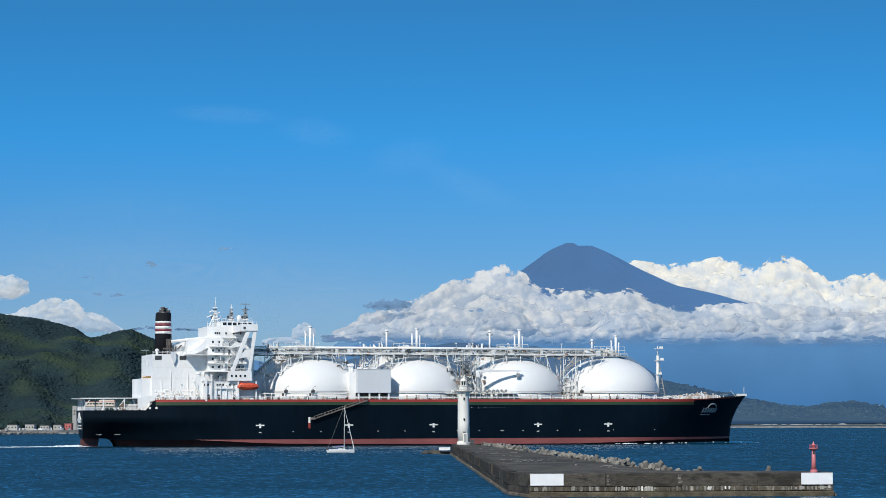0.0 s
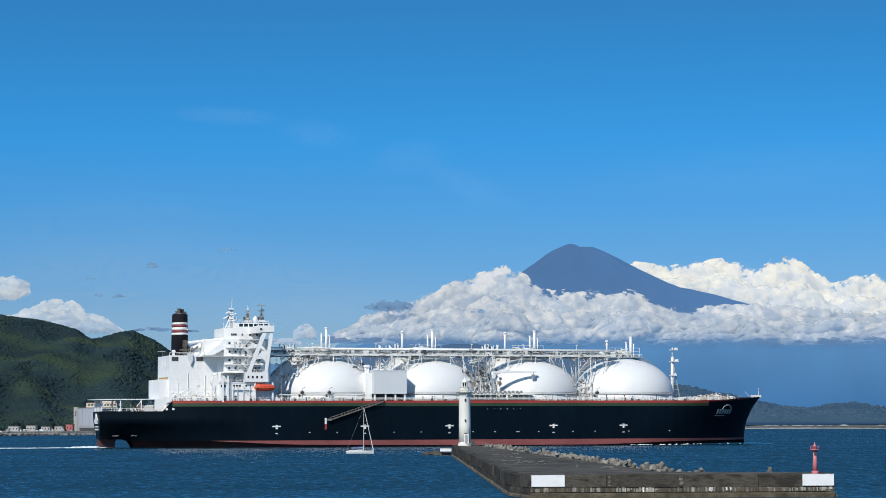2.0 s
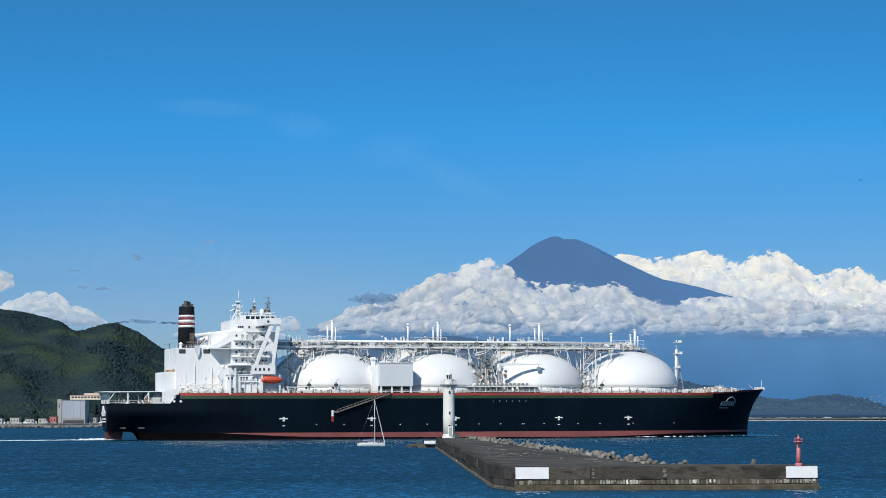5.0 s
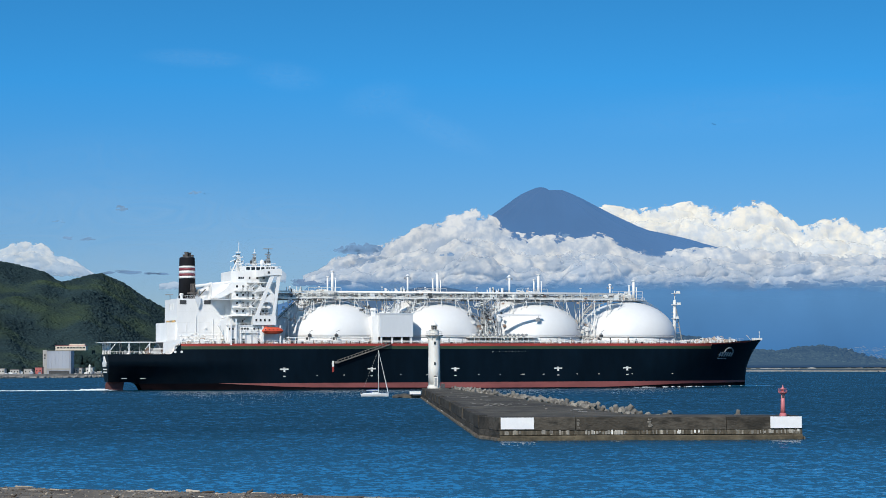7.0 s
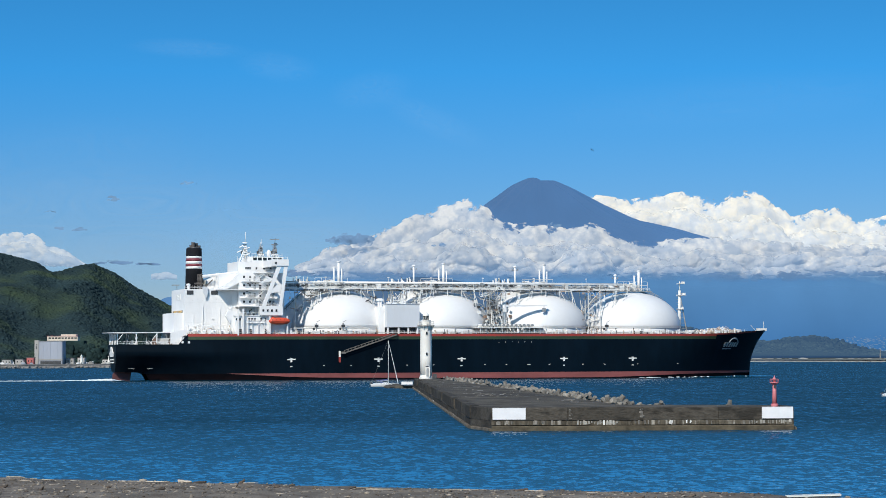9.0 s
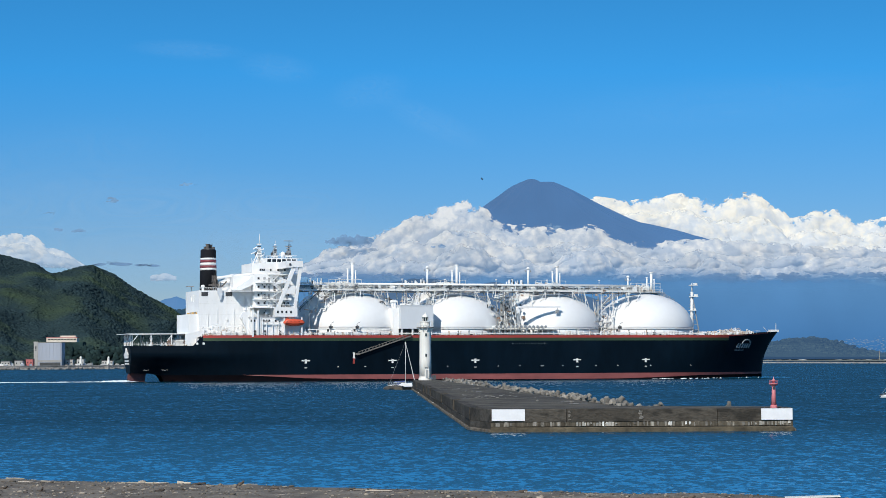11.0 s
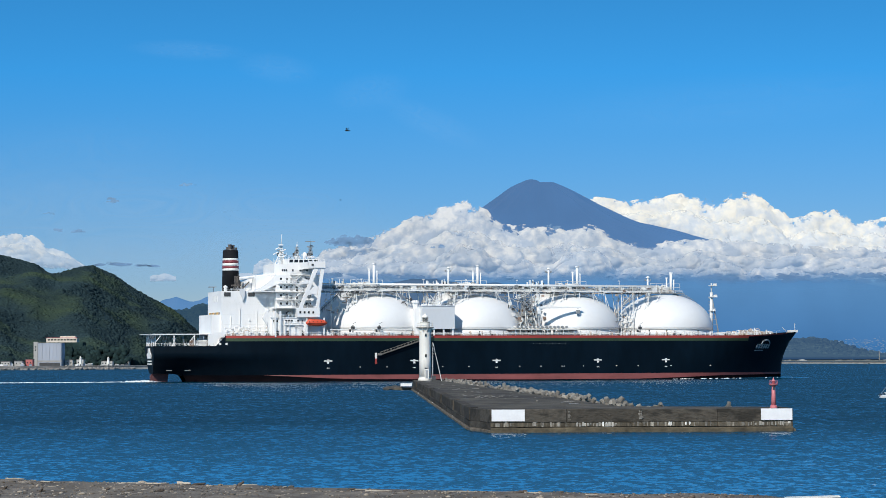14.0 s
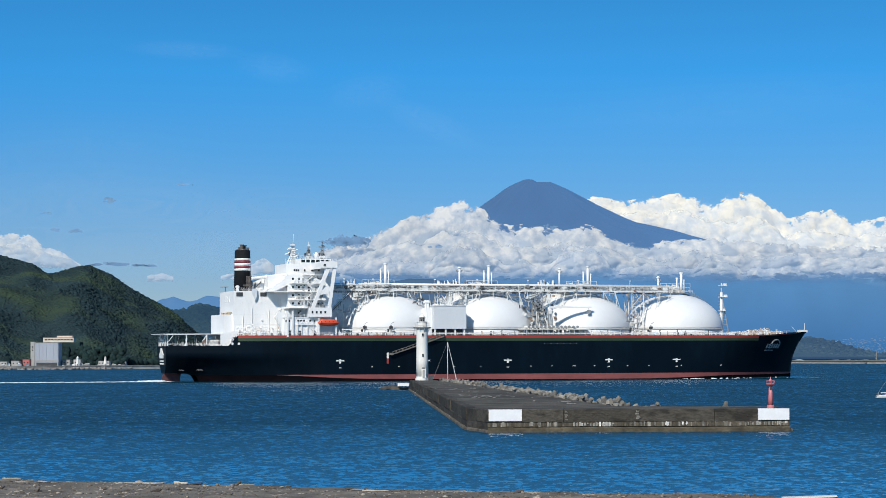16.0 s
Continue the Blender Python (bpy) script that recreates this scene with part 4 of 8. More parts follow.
for k, (x, y, w, h, density, turn, label) in enumerate((
        (240, 400, 620, 130, 0.22, 0, "broad pale haze layer low in the sky"), (90, 300, 360, 110, 0.09, -6, "faint pale haze layer"), (520, 440, 420, 70, 0.18, 0, "pale haze layer beside the cloud bank"),
        (330, 86, 130, 22, 0.12, 3, "faint streak of high cirrus"), (490, 118, 90, 34, 0.11, 8, "faint puff of high cirrus"), (655, 160, 90, 42, 0.10, -10, "faint puff of high cirrus"),
        (765, 215, 130, 34, 0.10, 24, "faint slanting wisp of high cirrus"), (1300, 180, 420, 60, 0.06, -4, "hardly visible high cirrus"), (130, 470, 300, 60, 0.15, 0, "pale haze layer over the hill"))):
    d = 4890 - 4 * k
    x0, y0, z0 = afar(x - 784, 632 - y, d)
    g = Geo().grid([[(w * 1.2 * i / 12, 8 * math.cos(i * 0.6) * math.sin(j * 0.9), h * 1.2 * j / 6) for i in range(-12, 13)] for j in range(-6, 7)])
    ob = part("cirrus_veil", g, veil_material("thin_cirrus", (0.34, 0.50, 0.68) if y > 250 else (0.36, 0.60, 0.88), density, (0.004, 1, 0.022), 3.1 * k), smooth=True)
    ob.matrix_basis = pose(x0, y0, z0, 0, turn, 0)
    tagged(ob, label, "cloud", kind="structure")

# ---- breakwater ----
PIER = 2.85


def pier_left(y):
    return 3.4 - 0.0344 * (y - 291)


def pier_right(y):
    return 23.1 - 0.0705 * (y - 299)


pier = thing("breakwater", "long weathered dark concrete breakwater with tide-stained walls", "breakwater", kind="structure")
OUT = [(pier_left(648), 648), (3.4, 291), (5.8, 279.8), (43.4, 281.6), (43.6, 293), (23.3, 299.2), (pier_right(648), 648)]
g = Geo()
n = len(OUT)
ins = [(-8.5, 647.6), (3.9, 291.5), (6.1, 280.4), (43.0, 282.2), (43.2, 292.5), (23.0, 298.7), (-1.8, 647.6)]
g.add([(x, y, PIER - 0.05) for x, y in ins] + [(x, y, -3) for x, y in ins], [tuple(range(n))] + [(i, i + n, (i + 1) % n + n, (i + 1) % n) for i in range(n)])
part("core", g, M["concrete"], pier)


def wall_course(a, b, pieces, z0, z1, thick, out, name, mat, gap=0.07, rough=0.06):
    """Blocks side by side along the line a to b, standing out beyond it by out."""
    a, b = Vector((*a, 0)), Vector((*b, 0))
    d = (b - a) / pieces
    u = d.normalized()
    nrm = Vector((u.y, -u.x, 0))
    for k in range(pieces):
        p, q = a + d * k + u * gap * 0.5, a + d * (k + 1) - u * gap * 0.5
        j = rng.uniform(-rough, rough)
        c = rng.uniform(0.06, 0.16)
        lo = [p + nrm * (out + j), q + nrm * (out + j), q - nrm * thick, p - nrm * thick]
        hi = [p + nrm * (out + j - c), q + nrm * (out + j - c), q - nrm * thick, p - nrm * thick]
        vs = [v + Vector((0, 0, z0)) for v in lo] + [v + Vector((0, 0, z1 - c)) for v in lo] + [v + Vector((0, 0, z1 + j * 0.5)) for v in hi]
        fs = [(i + 4 * s, (i + 1) % 4 + 4 * s, (i + 1) % 4 + 4 * s + 4, i + 4 * s + 4) for s in (0, 1) for i in range(4)] + [(8, 9, 10, 11), (3, 2, 1, 0)]
        part(name, Geo().add(vs, fs), mat, pier)


for a, b, k in ((OUT[0], OUT[1], 26), (OUT[1], OUT[2], 2), (OUT[2], OUT[3], 4), (OUT[3], OUT[4], 2)):
    wall_course(a, b, k, 1.28, PIER, 1.1, 0.0, "wall_block", M["concrete_wall"], 0.16 if k > 4 else 0.05, 0.14 if k > 4 else 0.05)
    wall_course(a, b, k, 0.70 if k == 4 else 0.3, 1.28, 1.1, -0.03 if k == 4 else 0.0, "lower_block", M["concrete_low" if k == 4 else "concrete_wall"], 0.04)
    wall_course(a, b, k * 3, -2.0, 0.60 if k == 4 else 0.36, 1.4, 0.42 if k == 4 else 0.36, "footing_block", M["footing" if k == 4 else "footing_pale"], 0.006, 0.05)

# chalky lime runs on the end wall's lower course, and two pale spalled joints above it
chalk = random.Random(12)
for x0, x1, count, mat in ((6.4, 9.0, 5, "armour"), (10.9, 14.2, 11, "armour"), (16.2, 21.8, 24, "lime"), (19.0, 21.0, 5, "chalk"), (27.6, 29.0, 5, "chalk"), (29.7, 30.8, 4, "chalk"),
                           (23.0, 27.4, 8, "armour"), (31.0, 38.0, 7, "armour"), (38.1, 43.0, 16, "lime")):
    for k in range(count):
        x = chalk.uniform(x0, x1)
        y = 279.8 + 1.8 * (x - 5.8) / 37.6
        part("lime_run", Geo().box(x, x + chalk.uniform(0.06, 0.30), y - 0.045, y + 0.15, 0.70 + 0.30 * chalk.random() ** 2, 1.27 - 0.2 * chalk.random() ** 2), M[mat], pier)
for x in (15.45, 24.4):
    y = 279.8 + 1.8 * (x - 5.8) / 37.6
    for k in range(7):
        z = chalk.uniform(1.35, 2.55)
        part("spalled_edge", Geo().box(x + chalk.uniform(-0.3, 0.1), x + chalk.uniform(0.15, 0.4), y - 0.06, y + 0.1, z, z + chalk.uniform(0.08, 0.25)), M["armour"], pier)

for x0, x1 in ((5.95, 10.05), (39.45, 43.35)):
    t = (x0 - 5.8) / 37.6
    y = 279.8 + 1.8 * t
    sign = thing("white_panel", "plain white painted panel on the breakwater's end wall", "panel", (x0, y, 0), 2.7, "white panels")
    w = x1 - x0
    part("board", Geo().box(0, w, -0.14, 0.02, 1.40, 2.80), M["sign"], sign)
    part("cap", Geo().box(-0.02, w + 0.02, -0.16, 0.1, 2.80, 2.84), M["sign"], sign)

# red beacon
b = thing("red_beacon", "red painted steel light beacon standing on the breakwater", "beacon", (41.5, 284.6, PIER))
part("plinth", Geo().lathe(((0.46, -0.1), (0.46, 0.22), (0.38, 0.3)), 20), M["beacon"], b)
part("column", Geo().lathe(((0.33, 0.28), (0.27, 1.5), (0.21, 2.75)), 20), M["beacon"], b, smooth=True)
part("gallery", Geo().lathe(((0.22, 2.66), (0.58, 2.92), (0.58, 3.0), (0.5, 3.02)), 20), M["beacon"], b, "flared red gallery")
part("lantern", Geo().lathe(((0.20, 3.0), (0.20, 3.3), (0.28, 3.32), (0.16, 3.5), (0.07, 3.62), (0.04, 3.85)), 16), M["beacon"], b, "red lantern with a pointed cap", True)
part("dark_hatch", Geo().box(-0.13, 0.13, -0.29, -0.15, 2.25, 2.62), M["dark"], b)
for i in range(8):
    t = i * math.pi / 4
    part("rail_post", Geo().rod((0.53 * math.cos(t), 0.53 * math.sin(t), 3.0), (0.53 * math.cos(t), 0.53 * math.sin(t), 3.38), 0.02, n=5), M["beacon"], b)
part("rail", Geo().tube([(0.53 * math.cos(i * math.pi / 8), 0.53 * math.sin(i * math.pi / 8), 3.38) for i in range(17)], [0.02] * 17, 5), M["beacon"], b)

# lighthouse
lh = thing("lighthouse", "slender white round lighthouse tower with a gallery and lantern", "lighthouse", (-5.1, 640, PIER))
part("base", Geo().lathe(((1.95, -0.2), (1.95, 0.5), (1.75, 0.6), (1.72, 1.0)), 40), M["light_tower"], lh, "stained white base")
part("tower", Geo().lathe(((1.71, 0.9), (1.66, 6.0), (1.60, 13.6), (1.72, 14.2), (2.05, 14.65), (2.1, 14.75)), 48), M["light_tower"], lh, smooth=True)
part("gallery", Geo().lathe(((2.45, 14.75), (2.45, 15.0), (1.4, 15.02)), 40), M["seawall"], lh, "weathered grey gallery slab")
for i in range(10):
    t = i * math.pi / 5
    part("bracket", Geo().rod((1.62 * math.cos(t), 1.62 * math.sin(t), 13.6), (2.3 * math.cos(t), 2.3 * math.sin(t), 14.75), 0.11, n=5), M["light_tower"], lh)
part("service_room", Geo().lathe(((1.35, 15.0), (1.35, 16.3), (1.5, 16.35), (1.5, 16.5), (1.1, 16.55)), 32), M["light_tower"], lh)
part("lantern_glass", Geo().lathe(((0.78, 16.5), (0.78, 17.7)), 20), M["window"], lh, "dark lantern glazing")
part("lantern_roof", Geo().lathe(((0.98, 17.7), (0.95, 17.85), (0.55, 18.4), (0.18, 18.65), (0.12, 18.95), (0.04, 19.3)), 28), M["light_tower"], lh, smooth=True)
for i in range(8):
    t = i * math.pi / 4
    part("mullion", Geo().rod((0.82 * math.cos(t), 0.82 * math.sin(t), 16.5), (0.82 * math.cos(t), 0.82 * math.sin(t), 17.7), 0.07, n=6), M["light_tower"], lh)
for i in range(16):
    t = i * math.pi / 8
    part("rail_post", Geo().rod((2.2 * math.cos(t), 2.2 * math.sin(t), 15), (2.2 * math.cos(t), 2.2 * math.sin(t), 16.1), 0.045, n=5), M["light_tower"], lh)
for z in (15.5, 16.1):
    part("hand_rail", Geo().chain([(2.2 * math.cos(i * math.pi / 16), 2.2 * math.sin(i * math.pi / 16), z) for i in range(33)], 0.045, 5), M["light_tower"], lh)
dr = part("door_frame", Geo().box(-0.15, 1.1, -1.95, -1.5, 0.5, 3.2), M["light_tower"], lh)
part("door", Geo().box(0.1, 0.85, -2.0, -1.9, 0.6, 2.9), M["grey_steel"], dr, "dull grey steel door")
part("transom_window", Geo().box(-0.1, 0.7, -1.97, -1.9, 3.25, 3.55), M["dark"], lh)
for z in (6.6, 12.4):
    part("slit_window", Geo().box(0.0, 0.42, -1.82, -1.6, z, z + 0.75), M["window"], lh)
part("service_box", Geo().box(1.9, 3.0, -1.6, -0.6, 0, 1.3), M["dark"], lh)

# rocks and pale slab at the breakwater's far end
stones = [blob(60 + i, 2, 0.30, 1.1) for i in range(8)]


def stone(name, label, cat, mat, at, size, rng, group):
    v, f = stones[rng.randrange(8)]
    me = bpy.data.meshes.new(name)
    me.from_pydata([tuple(p) for p in v * (size[0], size[1], size[2])], [], f.tolist())
    me.materials.append(mat)
    ob = new(name, me)
    ob.matrix_basis = pose(*at, rng.uniform(-12, 12), rng.uniform(-12, 12), rng.uniform(0, 360))
    return tagged(ob, label, cat, group)


rng = random.Random(8)
for k in range(9):
    s = rng.uniform(0.8, 1.5)
    stone("dark_rock", "dark wet boulder at the foot of the breakwater", "rock", M["rock"],
          (rng.uniform(-16.2, -12.4), rng.uniform(650, 658), rng.uniform(0.0, 0.5)), (s * 1.2, s, s * 0.8), rng, "rocks at the breakwater's end")
tagged(part("concrete_slab", Geo().box(-12.2, -9.0, 646, 650, 1.1, 1.9), M["sign"]), "pale concrete slab beside the breakwater's far end", "slab")
tagged(part("low_quay", Geo().box(-14.0, -8.0, 648, 656, -2, 0.7), M["concrete"]), "low dark concrete quay at the far end", "quay", kind="structure")

# armour blocks along the seaward side: four-legged concrete units, tumbled


def tetrapod_mesh(k):
    g = Geo()
    legs = [Vector((0, 0, 1))] + [Vector((0.94 * math.cos(a), 0.94 * math.sin(a), -0.33)) for a in (0.2 + k, 2.29 + k, 4.39 + k)]
    for d in legs:
        g.rod(d * -0.15, d * 0.95, 0.46, 0.33, 9)
    me = g.mesh("armour_block", M["armour"])
    return me


pods = [tetrapod_mesh(k) for k in range(3)]


def armour(x, y, z, s, group, label):
    ob = new("armour_block", pods[rng.randrange(3)])
    ob.matrix_basis = pose(x, y, z, rng.uniform(-70, 70), rng.uniform(-70, 70), rng.uniform(0, 360)) @ Matrix.Diagonal((s, s, s, 1))
    tagged(ob, label, "armour block", group)


for k in range(270):
    y = 296 + (640 - 296) * (rng.random() ** 1.2)
    row = rng.random()
    armour(pier_right(y) + 0.5 + row * 3.8, y, PIER + 0.05 - row * 1.5 + rng.uniform(-0.2, 0.45), rng.uniform(0.66, 1.08), "armour blocks along the breakwater",
           "grey four-legged concrete armour block tumbled beside the breakwater")
for x, y in ((28.4, 298.0), (37.2, 295.6)):
    armour(x, y, PIER - 0.2, 0.8, "armour blocks along the breakwater", "grey four-legged concrete armour block tumbled beside the breakwater")

# pale repairs and kerbs on the breakwater's top
for k in range(34):
    y = rng.uniform(300, 620)
    x = rng.uniform(pier_left(y) + 1.5, pier_right(y) - 1.5)
    w, l = rng.uniform(0.3, 1.6), rng.uniform(0.4, 4.0)
    part("repair_patch", Geo().box(x, x + w, y, y + l, PIER - 0.06, PIER - 0.03), M[rng.choice(("armour", "seawall", "rock"))], pier)
for y in range(318, 640, 41):
    part("top_joint", Geo().box(pier_left(y) + 1.2, pier_right(y) - 0.3, y, y + 0.12, PIER - 0.06, PIER - 0.035), M["rock"], pier)
for k in range(16):
    y = rng.uniform(296, 600)
    x, r = pier_left(y) - 0.15, rng.uniform(0.05, 0.13)
    part("ledge_stone", Geo().lathe(((r * 0.7, 0.28), (r, 0.36), (r * 0.6, 0.36 + r), (0.02, 0.36 + r * 1.2)), 7, (x, y)), M[rng.choice(("seawall", "rock", "armour", "sign"))], pier)
for k in range(34):
    y = 372 + rng.gauss(0, 12)
    x = max(pier_left(y) + 2.0, min(pier_right(y) - 2.5, 8.0 + rng.gauss(0, 2.6)))
    part("repair_patch", Geo().box(x, x + rng.uniform(0.08, 0.5), y, y + rng.uniform(0.3, 1.4), PIER - 0.06, PIER - 0.02 + 0.04 * rng.random()), M[rng.choice(("seawall", "armour", "armour"))], pier)
for k in range(7):
    y = rng.uniform(310, 480)
    x = rng.uniform(pier_left(y) + 3, pier_right(y) - 2)
    part("rubble", Geo().lathe(((0.2, PIER - 0.1), (0.25, PIER + 0.02), (0.15, PIER + 0.12), (0.02, PIER + 0.16)), 5, (x, y)), M["armour"], pier)

# ---- the gas carrier; x forward, starboard towards -y, z over the waterline ----
SHIP_TURN = 17.75
ship = thing("gas_carrier", "black-hulled liquefied gas tanker with four white domed tanks under way", "ship")


def half_breadth(x, z):
    """Half the hull's width at x and height z."""
    zz = max(0.0, min(1.0, z / 19.8))
    stem = 136 + 8 * zz ** 2.4
    x1 = 68 + 22 * zz
    if x > x1:
        u = min(1.0, (x - x1) / (stem - x1))
        return 24 * max(0.0, 1 - u ** (1.9 + 0.9 * zz)) + 0.05
    if x < -80:
        u = min(1.0, (-80 - x) / 57.4)
        high = 24 - 15.0 * u ** 1.9
        low = max(2.2, 24 - 21.8 * min(1.0, (-80 - x) / 46) ** 1.5)
        s = min(1.0, max(0.0, z) / 10) ** 1.3
        return low + (high - low) * s
    return 24.0


def sheer(x):
    """Height of the hull's upper edge."""
    return between(((-146, 14.0), (-114.5, 14.0), (-110.9, 18.0), (104, 18.0), (118, 18.3), (144, 19.8)), x)


def keel(x):
    return between(((-146, 3.3), (-128.6, 3.3), (-126.6, 3.1), (-124.9, 2.5), (-124.2, 1.6), (-123.2, -0.4), (-122.0, -3), (150, -3)), x)


def stem_x(z):
    return 136 + 8 * max(0.0, min(1.0, z / 19.8)) ** 2.4


XS = [-137.4, -135.5, -133, -130, -128.6, -127.6, -126.6, -125.8, -124.9, -124.2, -123.7, -123.2, -122, -118, -114.5, -112.7, -110.9] + list(range(-108, 66, 12)) + list(range(66, 146, 3)) + [144]


def shell(z_lo, z_hi, x0, x1, steps):
    """Both sides of the hull between two heights, given as functions of x."""
    g = Geo()
    for side in (-1, 1):
        rows = []
        for k in range(steps + 1):
            row = []
            for x in XS:
                if x < x0 - 0.01 or x > x1 + 0.01:
                    continue
                lo, hi = z_lo(x), z_hi(x)
                z = lo + (hi - lo) * k / steps
                xx = min(x, stem_x(z))
                if x < -136.5:
                    xx = x + 1.0 * (1 - z / 14)
                row.append((xx, side * half_breadth(xx, z), z))
            rows.append(row)
        g.grid(rows)
    return g


def band(x):
    return -111.0 < x < 113


g = shell(lambda x: max(keel(x), 2.6), lambda x: 15.8 if band(x) else min(sheer(x), 15.8), -146, 146, 9)
for x0, x1 in ((113, 146),):
    h = shell(lambda x: 15.8, sheer, 111, 146, 3)
    g.add(h.v, h.f)
h = shell(lambda x: min(sheer(x), 15.8), sheer, -115, -110.8, 2)
g.add(h.v, h.f)
tr = [(-137.4 + 1.0 * (1 - z / 14), s * half_breadth(-137.4 + 1.0 * (1 - z / 14), z), z) for s, zs in ((-1, (3.3, 6, 9, 12, 14)), (1, (14, 12, 9, 6, 3.3))) for z in zs]
g.add(tr, [tuple(range(10))])
aft = [(x, s * half_breadth(x, keel(x)), keel(x)) for s, xs in ((-1, (-136.6, -133, -128.6, -126.6, -124.9)), (1, (-124.9, -126.6, -128.6, -133, -136.6))) for x in xs]
g.add(aft, [tuple(range(10))])
part("hull", g, M["hull"], ship, "glossy black hull sides", smooth=True)


def boot_shade(x):
    """Upper edge of the strip with painted-in hull shade, high under the quarter."""
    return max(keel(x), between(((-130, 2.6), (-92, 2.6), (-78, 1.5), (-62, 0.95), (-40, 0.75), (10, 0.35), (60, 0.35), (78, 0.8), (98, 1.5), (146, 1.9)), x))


part("boot_topping", shell(boot_shade, lambda x: 2.6, -125.0, 146, 3), M["boot"], ship, "dull red band at the waterline", smooth=True)
part("weed_strip", shell(keel, boot_shade, -125.0, 146, 2), M["boot_shade"], ship, "dark strip along the waterline, hull shade painted into it", smooth=True)
part("green_band", shell(lambda x: 15.8, lambda x: 17.0, -111.0, 112, 1), M["green_band"], ship, "dark green sheer band")
part("red_band", shell(lambda x: 17.0, sheer, -111.0, 112, 1), M["red_band"], ship, "red sheer band at the deck edge")
g = Geo().prism(((-136.9, -3), (-136.9, 2.2), (-136.3, 3.4), (-129.8, 3.4), (-130.3, 0), (-130.7, -3)), -1.3, 1.3)
part("rudder", g, M["boot_dull"], ship, "red rudder below the counter")
g = Geo().prism(((-122.6, 3.4), (-122.4, 0), (-122.2, -3), (-110, -3), (-110, 3.4)), -2, 2)
part("skeg", g, M["boot_shade"], ship)
bulb = part("bulbous_bow", Geo().lathe(((0.1, -9), (1.6, -7), (2.3, -3), (2.4, 0), (1.8, 4), (0.3, 6.5)), 20), M["boot"], ship, smooth=True)
bulb.matrix_basis = pose(134, 0, -1.6, 0, 90, 0)


def deck_sheet(x0, x1, z, inset=0.1):
    xs = [x for x in XS if x0 <= x <= x1]
    return Geo().grid([[(x, -max(0.05, half_breadth(x, z) - inset), z) for x in xs], [(x, max(0.05, half_breadth(x, z) - inset), z) for x in xs]])


part("main_deck", deck_sheet(-113, 144, 17.3), M["deck"], ship, "red-brown painted steel deck")
part("mooring_deck", deck_sheet(-137.6, -112, 13.4), M["deck"], ship)
part("deck_step", Geo().box(-112.4, -112.1, -17.5, 17.5, 13.4, 17.3), M["white"], ship)

# hull marks
for x in (-71.1, -35.8, -1.3, 42.3, 72.3):
    y = -half_breadth(x, 8) - 0.12
    m = part("tug_mark", Geo().box(x - 1.7, x + 1.7, y, y + 0.4, 7.8, 8.25).box(x - 0.4, x + 0.4, y, y + 0.4, 6.95, 7.75).box(x - 0.4, x + 0.4, y, y + 0.4, 8.3, 8.6), M["mark"], ship, "white tug push mark")
    part("dash", Geo().box(x - 0.5, x + 0.5, y, y + 0.4, 5.1, 5.4), M["mark"], m)
rng = random.Random(21)
for x in (-58, -47, -24, -13, 8.5, 17.6, 26.8, 27.6, 36.0, 50.5, 60, 74.5, 93):
    y = -half_breadth(x, 6) - 0.12
    part("draught_mark", Geo().box(x - 0.28, x + 0.28, y, y + 0.3, 5.5, 5.75), M["mark"], ship)
for k in range(6):
    x = 14.5 + k * 2.75
    part("vent_mark", Geo().box(x - 0.13, x + 0.13, -24.12, -23.8, 14.55, 14.8), M["mark"], ship)
for x in (-113.0, -110.6):
    y = -half_breadth(x, 14.8) - 0.1
    part("fairlead", Geo().rod((x, y - 0.05, 14.8), (x, y + 0.6, 14.8), 0.48, n=14), M["mark"], ship, "round white fairlead")
for x in (-131.0, -124.2):
    y = -half_breadth(x, 7) - 0.1
    part("dash", Geo().box(x - 1.1, x + 1.1, y, y + 0.3, 4.55, 4.68), M["mark"], ship)
# emblem on the transom, a plain shield and two bars
g = Geo()
pts = ((-3.6, 9.2), (3.6, 9.2), (4.6, 10.6), (2.0, 11.6), (0.9, 13.2), (-1.3, 13.2), (-2.2, 11.6), (-4.6, 10.6))
n = len(pts)
g.add([(-137.75 + (14 - z) * 0.07, y, z) for y, z in pts] + [(-137.3 + (14 - z) * 0.07, y, z) for y, z in pts],
      [tuple(range(n)), tuple(range(2 * n - 1, n - 1, -1))] + [(i, i + n, (i + 1) % n + n, (i + 1) % n) for i in range(n)])
part("emblem", g, M["mark"], ship, "plain white shield on the transom")
for z in (7.9, 6.8):
    part("bar", Geo().box(-137.4, -136.8, -3.2, 3.2, z, z + 0.5), M["mark"], ship)


def on_bow(x, z, out=0.12):
    return (x, -half_breadth(x, z) - out, z)


# bow emblem: an arch over unreadable letters, drawn as bars
g = Geo()
g.chain([on_bow(121.6 + 2.6 * math.cos(t), 14.3 + 1.9 * math.sin(t)) for t in [math.pi * k / 10 for k in range(11)]], 0.30, 6)
part("bow_emblem", g, M["dull_mark"], ship, "pale arched emblem on the bow")
for k in range(6):
    x = 115.8 + k * 1.45
    part("letter_bar", Geo().add([on_bow(x + dx + dz * 0.35, 12.6 + dz, o) for o in (0.1, 0.25) for dx, dz in ((0, 0), (1.0, 0), (1.0, 1.9), (0, 1.9))],
                                 ((0, 1, 2, 3), (4, 7, 6, 5), (0, 4, 5, 1), (1, 5, 6, 2), (2, 6, 7, 3), (3, 7, 4, 0))), M["dull_mark"], ship)
